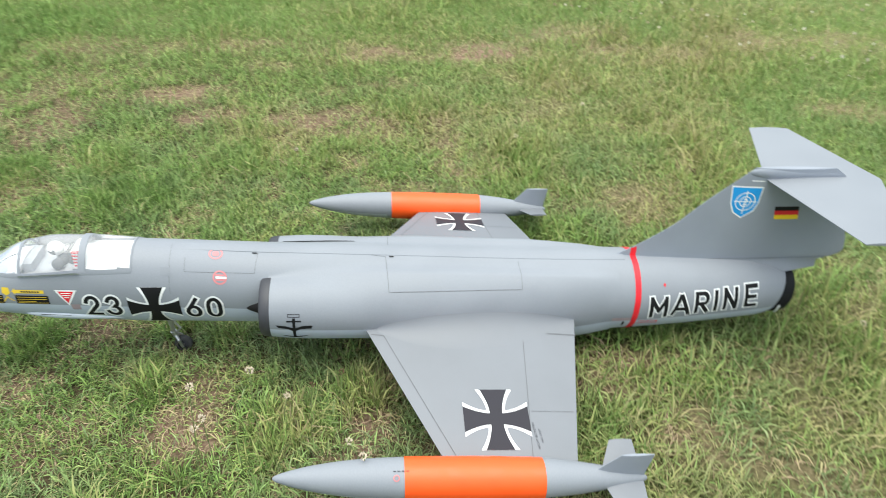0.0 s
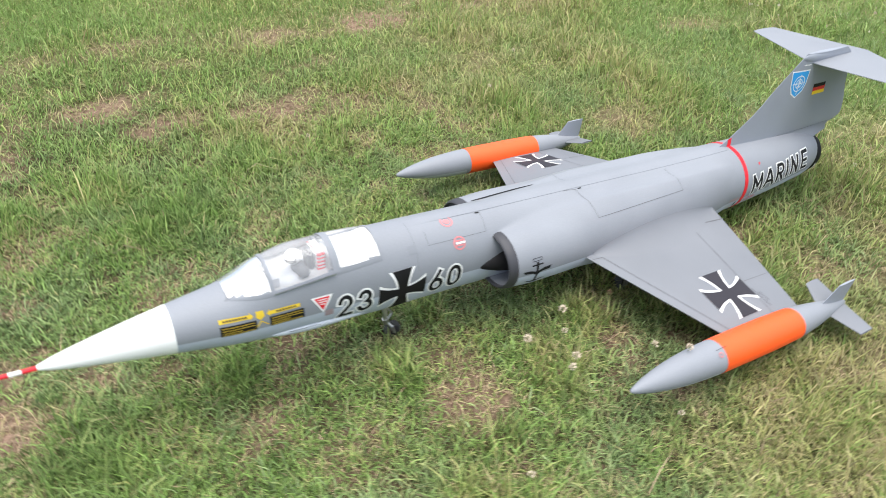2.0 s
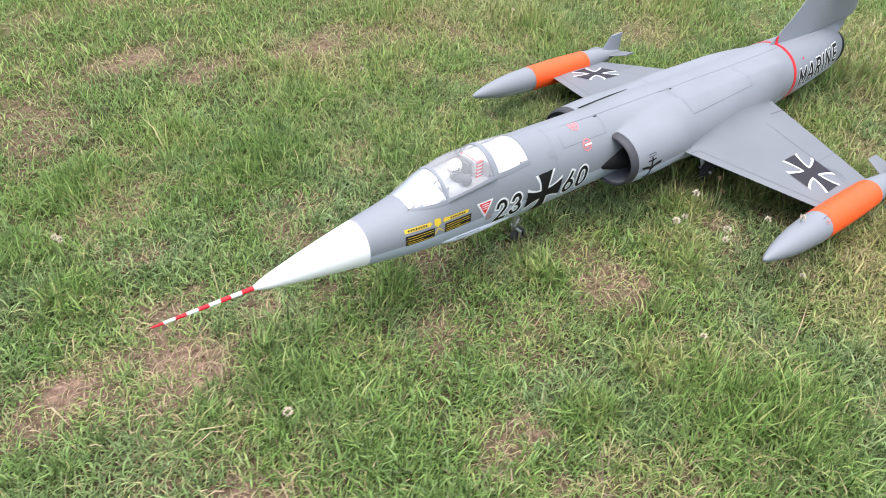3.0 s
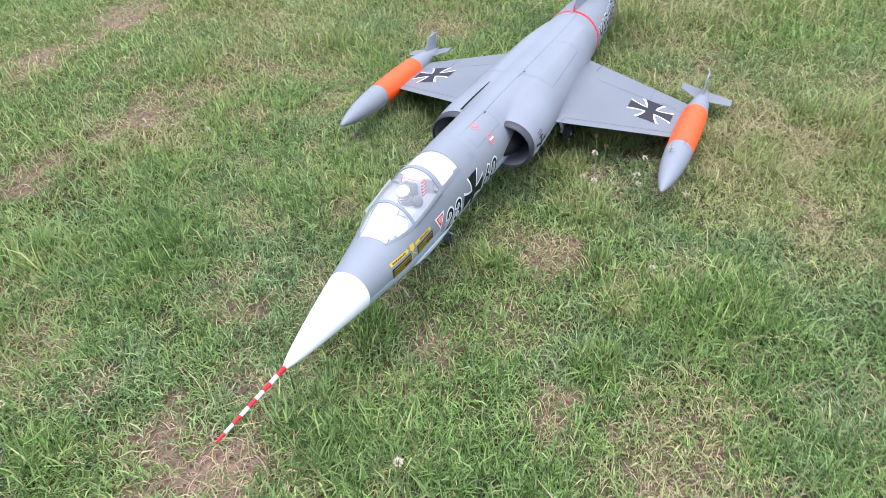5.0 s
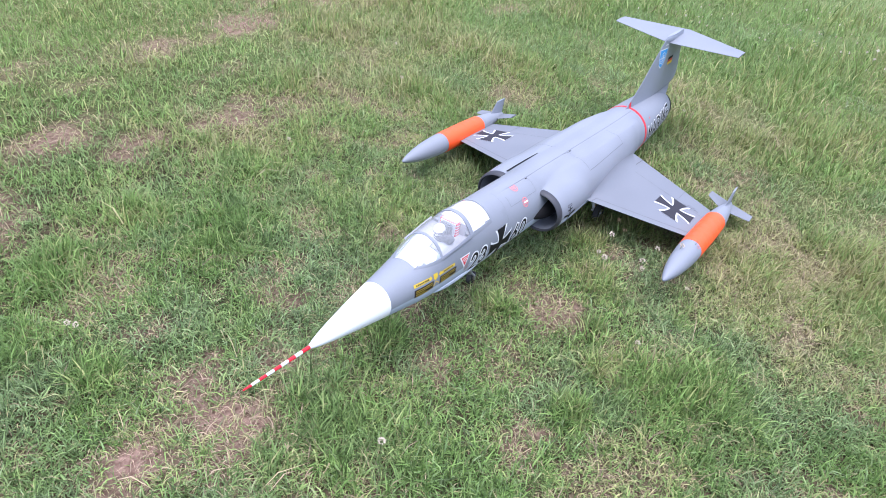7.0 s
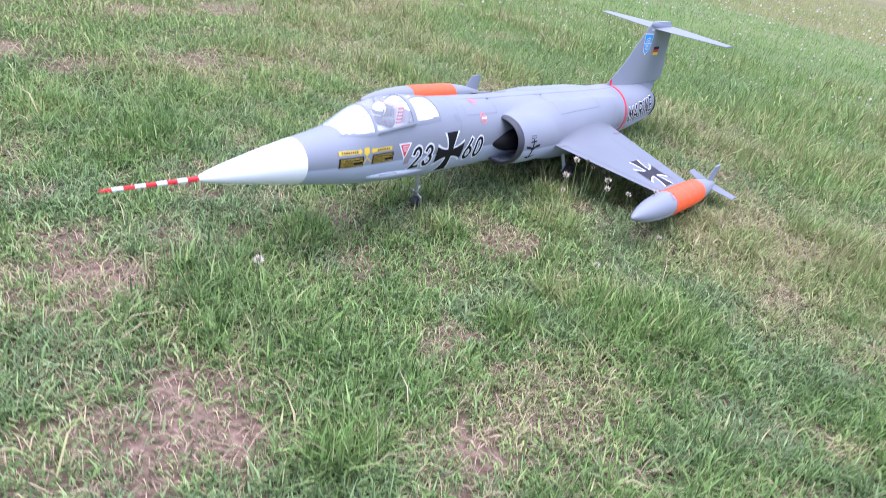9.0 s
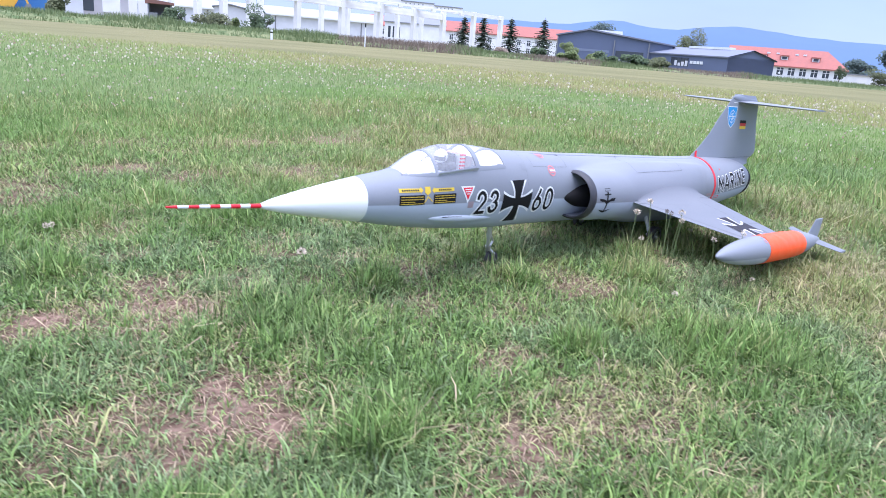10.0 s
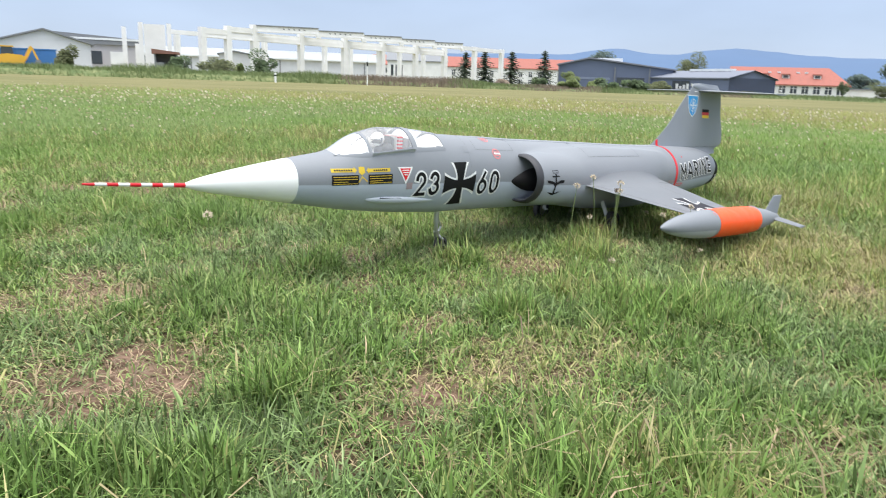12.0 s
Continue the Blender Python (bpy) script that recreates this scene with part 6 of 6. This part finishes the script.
def spruce(x, y, height, seed, broad):
    t = new("spruce_tree")
    t.location = (x, y, 0)
    tagged(t, "tall dark green spruce with drooping tiered branches", "tree", "spruces")
    r = random.Random(seed)
    bm = bmesh.new()
    rod(bm, (0, 0, -0.1), (0, 0, height), 0.16, 0.02, 8)
    part("trunk", bm, MAT_BARK, t)
    bm = bmesh.new()
    tiers = 17
    for k in range(tiers):
        f0 = k / tiers
        z = height * (0.12 + 0.86 * f0)
        reach = ((1 - f0) ** 0.85 * height * broad + 0.2) * r.uniform(0.72, 1.15)
        for j in range(14):
            a = r.random() * 6.28
            tip = reach * r.uniform(0.45, 1.2)
            lift = r.uniform(-0.12, 0.12)
            for m_ in range(6):
                f = (m_ + 0.6) / 6
                p = Vector((math.cos(a) * tip * f, math.sin(a) * tip * f, z + lift - 0.36 * tip * f + 0.16 * tip * f * f))
                w = 0.22 + 0.24 * (1 - f) * (1 - 0.6 * f0)
                d = Vector((math.cos(a), math.sin(a), -0.45))
                q = Vector((-math.sin(a), math.cos(a), r.uniform(-0.5, 0.5)))
                bm.faces.new([bm.verts.new(p - d * 0.26), bm.verts.new(p + q * w), bm.verts.new(p + d * 0.24), bm.verts.new(p - q * w)])
    part("crown", bm, MAT_SPRUCE, t, smooth=False)


for i, (x, y, h, b) in enumerate(((131.9, 127.5, 8.4, 0.56), (135.3, 124.2, 8.9, 0.56), (139.7, 119.0, 8.9, 0.52), (144.8, 112.8, 9.4, 0.46))):
    spruce(x, y, h, 40 + i, b)
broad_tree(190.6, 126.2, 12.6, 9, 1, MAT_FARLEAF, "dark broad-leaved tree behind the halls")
broad_tree(203.5, 104.3, 11.8, 7.4, 2, MAT_OLIVE, "round yellow-green tree behind the roofs")
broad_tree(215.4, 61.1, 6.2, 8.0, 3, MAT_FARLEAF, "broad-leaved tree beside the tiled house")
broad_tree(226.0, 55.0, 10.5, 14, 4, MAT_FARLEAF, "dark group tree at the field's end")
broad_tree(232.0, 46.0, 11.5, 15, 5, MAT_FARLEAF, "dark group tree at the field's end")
broad_tree(169.2, 51.5, 3.5, 2.2, 6, MAT_LEAF, "small tree in front of the white house")
broad_tree(117.0, 84.5, 3.8, 3.2, 7, MAT_LEAFY, "young tree before the dark hall")


def bush(x, y, h, w, seed, material, label):
    b = new("bush")
    b.location = (x, y, 0)
    tagged(b, label, "bush", "bushes along the field bank")
    bm = bmesh.new()
    for k in range(4):
        rod(bm, (0, 0, -0.1), (0.3 * w * math.cos(k * 1.7), 0.3 * w * math.sin(k * 1.7), h * 0.7), 0.05, 0.02, 5)
    part("stem", bm, MAT_BARK, b)
    bm = bmesh.new()
    leaf_cloud(bm, (0, 0, h * 0.5), (w * 0.55, w * 0.55, h * 0.52), 3000, 0.13, seed)
    part("foliage", bm, material, b, smooth=False)


for i, (x, y, h, w, m) in enumerate(((23.4, 77.9, 2.6, 1.9, MAT_OLIVE), (34.6, 75.8, 2.5, 2.4, MAT_LEAF), (37.9, 74.4, 2.5, 4.4, MAT_OLIVE), (42.5, 71.7, 2.9, 3.6, MAT_LEAF),
                                     (40.6, 74.0, 2.3, 1.2, MAT_LEAFY), (64.2, 45.3, 1.4, 2.2, MAT_LEAFY), (66.2, 42.4, 1.3, 2.4, MAT_LEAF), (67.8, 39.8, 1.3, 2.3, MAT_LEAF), (68.8, 38.1, 1.5, 2.2, MAT_OLIVE),
                                     (66.0, 51.5, 1.5, 1.7, MAT_LEAF), (63.0, 54.5, 1.1, 1.6, MAT_HEATH), (144.4, 36.4, 2.2, 5.5, MAT_OLIVE), (70.2, 47.0, 1.3, 1.4, MAT_LEAFY))):
    bush(x, y, h, w, 60 + i, m, "leafy green bush on the weedy bank")

# weedy bank along the field's edge
bm = bmesh.new()
bank_line = ((-20.0, 77.0), (5.0, 74.0), (16.1, 70.6), (37.8, 62.5), (51.5, 52.5), (60.0, 44.0), (69.5, 28.0), (74.0, 10.0), (75.0, -14.0))
heights = (0.7, 0.7, 0.7, 0.65, 0.5, 0.35, 0.25, 0.2, 0.2)
rows = []
for (x, y), h in zip(bank_line, heights):
    d = Vector((x, y, 0)).normalized()
    rows.append([Vector((x, y, -0.05)) + d * o + Vector((0, 0, hh)) for o, hh in ((0, 0.0), (1.5, h * 0.7), (3.0, h), (9.0, h), (14.0, -0.05))])
grid_faces(bm, rows)
m, nt, p = nodes_of("bank_turf")
nt.links.new(mixed(nt, noise_of(nt, 1.2, 5.0), (0.085, 0.13, 0.04), (0.22, 0.23, 0.10)), p.inputs["Base Color"])
p.inputs["Roughness"].default_value = 0.95
tagged(part("bank", bm, m), "low overgrown bank at the field edge", "bank", kind="structure")
rb = np.random.default_rng(77)
line = np.array(bank_line)
NW = 110000
seg = rb.integers(0, len(line) - 1, NW)
f = rb.random(NW)
px = line[seg, 0] * (1 - f) + line[seg + 1, 0] * f
py = line[seg, 1] * (1 - f) + line[seg + 1, 1] * f
hh = np.array(heights)[seg] * (1 - f) + np.array(heights)[seg + 1] * f
o = rb.random(NW) ** 0.7 * 8 - 0.6
nrm = np.hypot(px, py)
clump = 0.5 + 0.9 * NA(px * 0.35, py * 0.35)
x, y = px + px / nrm * o, py + py / nrm * o
z = hh * np.clip(o / 3.0, 0, 1) - 0.1
L = (0.14 + 0.50 * rb.random(NW) ** 2) * clump * (0.5 + hh)
az = rb.random(NW) * 6.283
W = 0.025 + 0.035 * rb.random(NW)
lx, ly = rb.normal(0, 0.25, NW) * L, rb.normal(0, 0.25, NW) * L
co = np.stack([np.stack([x - np.cos(az) * W, y - np.sin(az) * W, z], -1), np.stack([x + np.cos(az) * W, y + np.sin(az) * W, z], -1), np.stack([x + lx, y + ly, z + L], -1)], 1).reshape(-1, 3)
brown = (NB(px * 0.16 + 3, py * 0.16) + 0.25 * (px > 45) + 0.25 * rb.random(NW)) > 0.86
for which, mt, label in ((~brown, MAT_WEED, "tall mixed green weeds and grasses on the bank"), (brown, MAT_HEATH, "reddish-brown dock and heather on the bank")):
    c3 = co.reshape(-1, 3, 3)[which].reshape(-1, 3)
    me = mesh_from("bank_weeds", c3, np.arange(len(c3)).reshape(-1, 3), 3)
    me.materials.append(mt)
    tagged(new("bank_weeds", me), label, "weeds", kind="stuff")

# roadside marker posts
for x, y, h, w in ((35.6, 58.3, 0.85, 0.16), (42.6, 53.5, 2.6, 0.07), (87.0, 32.5, 0.9, 0.2)):
    mp = thing("marker_post", "slim white and black roadside marker post", "post", group="marker posts")
    bm = bmesh.new(); block(bm, x - w / 2, x + w / 2, y - w / 2, y + w / 2, 0, h)
    part("post", bm, MAT_WALLW, mp, smooth=False)
    bm = bmesh.new(); block(bm, x - w / 2 - 0.01, x + w / 2 + 0.01, y - w / 2 - 0.01, y + w / 2 + 0.01, h * 0.68, h * 0.82)
    part("black_band", bm, MAT_BLACK, mp, smooth=False)

# builders' container and a digger at the end of the shed
ct = thing("site_container", "blue ribbed steel site container on the bank", "container")
pl = Plan((19.5, 91.5), (26.3, 89.6))
bm = bmesh.new(); pl.box(bm, 0, pl.w, 0, 2.4, 0.1, 2.6)
part("box", bm, MAT_BLUEC, ct, smooth=False)
for k in range(14):
    bm = bmesh.new(); pl.box(bm, 0.25 + 0.48 * k, 0.45 + 0.48 * k, -0.06, 0.0, 0.25, 2.45)
    part("rib", bm, MAT_BLUEC, ct, smooth=False)
bm = bmesh.new(); pl.box(bm, -0.05, pl.w + 0.05, -0.08, 2.45, 2.6, 2.72)
part("top_rail", bm, MAT_BLUEC, ct, smooth=False)
dg = thing("digger", "small amber digger with a folded boom beside the container", "digger")
pl = Plan((19.6, 88.9), (23.6, 87.8))
bm = bmesh.new(); pl.prism(bm, ((0.3, 1.0), (3.1, 1.0), (3.2, 1.7), (2.9, 1.95), (1.5, 2.05), (0.5, 1.9), (0.25, 1.5)), 0.2, 1.8)
part("engine_cover", bm, MAT_AMBER, dg, smooth=False)
bm = bmesh.new(); pl.prism(bm, ((0.9, 2.0), (2.1, 2.0), (2.0, 2.75), (1.0, 2.75)), 0.3, 1.7)
cab = part("cab", bm, MAT_WINDOW, dg, "dark glazed cab", smooth=False)
bm = bmesh.new(); pl.box(bm, 0.85, 2.15, 0.25, 1.75, 2.75, 2.88)
part("cab_roof", bm, MAT_AMBER, cab, smooth=False)
for v in (0.0, 1.5):
    bm = bmesh.new(); pl.prism(bm, ((0.1, 0.5), (0.45, 0.15), (3.0, 0.15), (3.35, 0.5), (3.0, 0.9), (0.45, 0.9)), v, v + 0.5)
    part("track", bm, MAT_BLACK, dg, smooth=False)
bm = bmesh.new(); pl.prism(bm, ((2.9, 1.4), (3.2, 1.3), (4.0, 2.7), (3.8, 3.0), (3.6, 2.8)), 0.9, 1.15); pl.prism(bm, ((3.75, 2.95), (4.0, 2.75), (4.5, 1.5), (4.3, 1.4)), 0.92, 1.13)
boom = part("boom", bm, MAT_AMBER, dg, smooth=False)
bm = bmesh.new(); pl.prism(bm, ((4.2, 1.5), (4.65, 1.5), (4.75, 0.95), (4.3, 0.8), (4.05, 1.1)), 0.7, 1.35)
part("bucket", bm, MAT_GREYROOF, boom, smooth=False)

# distant hills; the haze over them is put into their blue colour
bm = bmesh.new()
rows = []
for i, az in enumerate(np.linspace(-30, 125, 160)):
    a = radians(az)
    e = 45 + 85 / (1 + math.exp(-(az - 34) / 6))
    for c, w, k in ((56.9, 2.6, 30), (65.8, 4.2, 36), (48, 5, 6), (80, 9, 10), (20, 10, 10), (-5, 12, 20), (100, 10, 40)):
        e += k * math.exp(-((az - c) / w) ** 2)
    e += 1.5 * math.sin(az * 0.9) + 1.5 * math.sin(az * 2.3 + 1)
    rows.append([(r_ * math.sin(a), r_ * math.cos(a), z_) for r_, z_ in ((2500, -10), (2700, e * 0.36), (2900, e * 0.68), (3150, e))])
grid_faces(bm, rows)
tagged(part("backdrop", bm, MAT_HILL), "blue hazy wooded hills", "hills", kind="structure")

# ---- pilot doll in the cockpit: one plain mesh ----
bm = bmesh.new()


def ball(bm, c, r, s=(1, 1, 1), n=14):
    rows = []
    for i in range(n + 1):
        a = math.pi * (0.02 + 0.96 * i / n)
        rows.append([(c[0] + s[0] * r * math.sin(a) * math.cos(2 * math.pi * k / 18), c[1] + s[1] * r * math.sin(a) * math.sin(2 * math.pi * k / 18), c[2] + s[2] * r * math.cos(a)) for k in range(18)])
    grid_faces(bm, rows, True, (True, True))


ball(bm, (0.545, 0, 0.1005), 0.0180, (1.1, 0.95, 1.05))
ball(bm, (0.556, -0.033, 0.076), 0.0145, (1, 1, 1))
ball(bm, (0.557, 0, 0.068), 0.02, (0.8, 1.2, 0.8))
rod(bm, (0.556, 0, 0.07), (0.551, 0, 0.09), 0.010, 0.009)
for fc in bm.faces:
    c = fc.calc_center_median()
    visor = c.x < 0.545 and 0.088 < c.z < 0.101
    fc.material_index = 0 if c.z > 0.083 and abs(c.y) < 0.0165 and not visor else 1
doll = part("pilot_doll", bm, [MAT_DOLL, MAT_CLOTH])
doll.matrix_world = jet.matrix_world.copy()
tagged(doll, "small doll bust with a round white helmet", "doll")

# ---- clover flowers and seed stalks standing above the lawn ----
MAT_PETAL = paint("clover_petals", (0.63, 0.53, 0.41), 0.8, 0.35, 160.0)
MAT_STALK = paint("flower_stalk", (0.16, 0.20, 0.07), 0.7, 0.15, 60.0)
MAT_SEED = paint("brown_seed_head", (0.14, 0.085, 0.045), 0.9, 0.3, 200.0)


def clover(x, y, h, r, seed, lean=(0.0, 0.0), head=MAT_PETAL):
    rr = random.Random(seed)
    t = new("clover_flower" if head is MAT_PETAL else "seed_stalk")
    t.location = (x, y, 0)
    if head is MAT_PETAL:
        tagged(t, "white clover flower on a thin green stalk", "flower", "flowers in the lawn")
    else:
        tagged(t, "brown plantain seed head on a thin stalk", "plant", "seed stalks in the lawn")
    bm = bmesh.new()
    pts = [Vector((lean[0] * s * s, lean[1] * s * s, -0.01 + (h + 0.01) * s)) for s in (0, 0.35, 0.7, 1.0)]
    for a, b in zip(pts, pts[1:]):
        rod(bm, a, b, 0.0011, 0.0009, 5, False)
    part("stalk", bm, MAT_STALK, t)
    bm = bmesh.new()
    top = pts[-1]
    for k in range(34):
        d = Vector((rr.gauss(0, 1), rr.gauss(0, 1), rr.gauss(0.25, 0.8) if head is MAT_PETAL else rr.gauss(0, 1.6))).normalized()
        p = top + d * r * 0.55
        q = d.orthogonal().normalized() * r * 0.2
        w = d.cross(q).normalized() * r * 0.12
        e = p + d * r * rr.uniform(0.35, 0.6) + Vector((0, 0, r * 0.1))
        bm.faces.new([bm.verts.new(v) for v in (p - q, p - w, e)])
        bm.faces.new([bm.verts.new(v) for v in (p - w, p + q, e)])
        bm.faces.new([bm.verts.new(v) for v in (p + q, p + w, e)])
    part("flower_head", bm, head, t)


FLOWERS = ((1.052, -0.378, 0.248, 0.013), (0.912, -0.387, 0.237, 0.013), (1.316, -0.521, 0.166, 0.012), (1.265, -0.478, 0.134, 0.012), (1.10, -0.33, 0.12, 0.011),
           (-0.082, -0.304, 0.252, 0.012), (0.80, -0.585, 0.09, 0.011), (-0.25, 0.68, 0.08, 0.012), (-0.21, 0.65, 0.09, 0.012), (0.976, -0.477, 0.252, 0.013), (0.945, -0.500, 0.235, 0.012), 
           (1.52, -0.30, 0.09, 0.011), (1.22, -0.62, 0.06, 0.01), (1.9, 1.2, 0.06, 0.012), (2.3, 1.5, 0.06, 0.012), (2.7, -0.1, 0.07, 0.011), (1.0, 1.1, 0.06, 0.011))
for i, (x, y, h, r) in enumerate(FLOWERS):
    clover(x, y, h, r * 0.82, 200 + i, (0.02 * math.sin(i * 2.1), 0.02 * math.cos(i * 1.7)))
for i, (x, y, h, r) in enumerate(((1.17, -0.36, 0.20, 0.008), (1.24, -0.33, 0.19, 0.008), (1.02, -0.44, 0.12, 0.008), (2.4, 0.5, 0.25, 0.008), (2.9, -0.35, 0.28, 0.008), (3.1, 0.2, 0.26, 0.008))):
    clover(x, y, h, r, 300 + i, (0.015 * math.cos(i), 0.02 * math.sin(i)), MAT_SEED)

# seed heads and daisies over the open field, too many to count
rs = np.random.default_rng(5)
n = 5200
ang = rs.uniform(radians(-15), radians(110), n)
dist = np.clip(rs.normal(8.5, 3.2, n), 3.6, 18.0)
x, y = 0.6 + dist * np.cos(ang), -0.2 + dist * np.sin(ang)
h = (0.10 + 0.16 * rs.random(n))
s = 0.0078 * np.clip(dist / 5, 1, 2.4) * (0.5 + 0.9 * rs.random(n) ** 2)
az = rs.random(n) * 3.14
co = np.stack([np.stack([x - np.cos(az) * s, y - np.sin(az) * s, h], -1), np.stack([x, y, h - s], -1), np.stack([x + np.cos(az) * s, y + np.sin(az) * s, h], -1), np.stack([x, y, h + s], -1)], 1).reshape(-1, 3)
me = mesh_from("field_flowers", co, np.arange(len(co)).reshape(-1, 4), 4)
me.materials.append(leaf_material("meadow_petals", (0.40, 0.29, 0.18), (0.86, 0.79, 0.62)))
tagged(new("field_flowers", me), "scattered pale flower heads over the meadow", "flowers", kind="stuff")
w = 0.0007 * np.clip(dist / 5, 1, 3)
co = np.stack([np.stack([x - w, y, 0 * x], -1), np.stack([x + w, y, 0 * x], -1), np.stack([x, y, h], -1)], 1).reshape(-1, 3)
me = mesh_from("field_stalks", co, np.arange(len(co)).reshape(-1, 3), 3)
me.materials.append(MAT_STALK)
tagged(new("field_stalks", me), "thin flower stalks over the meadow", "stalks", kind="stuff")
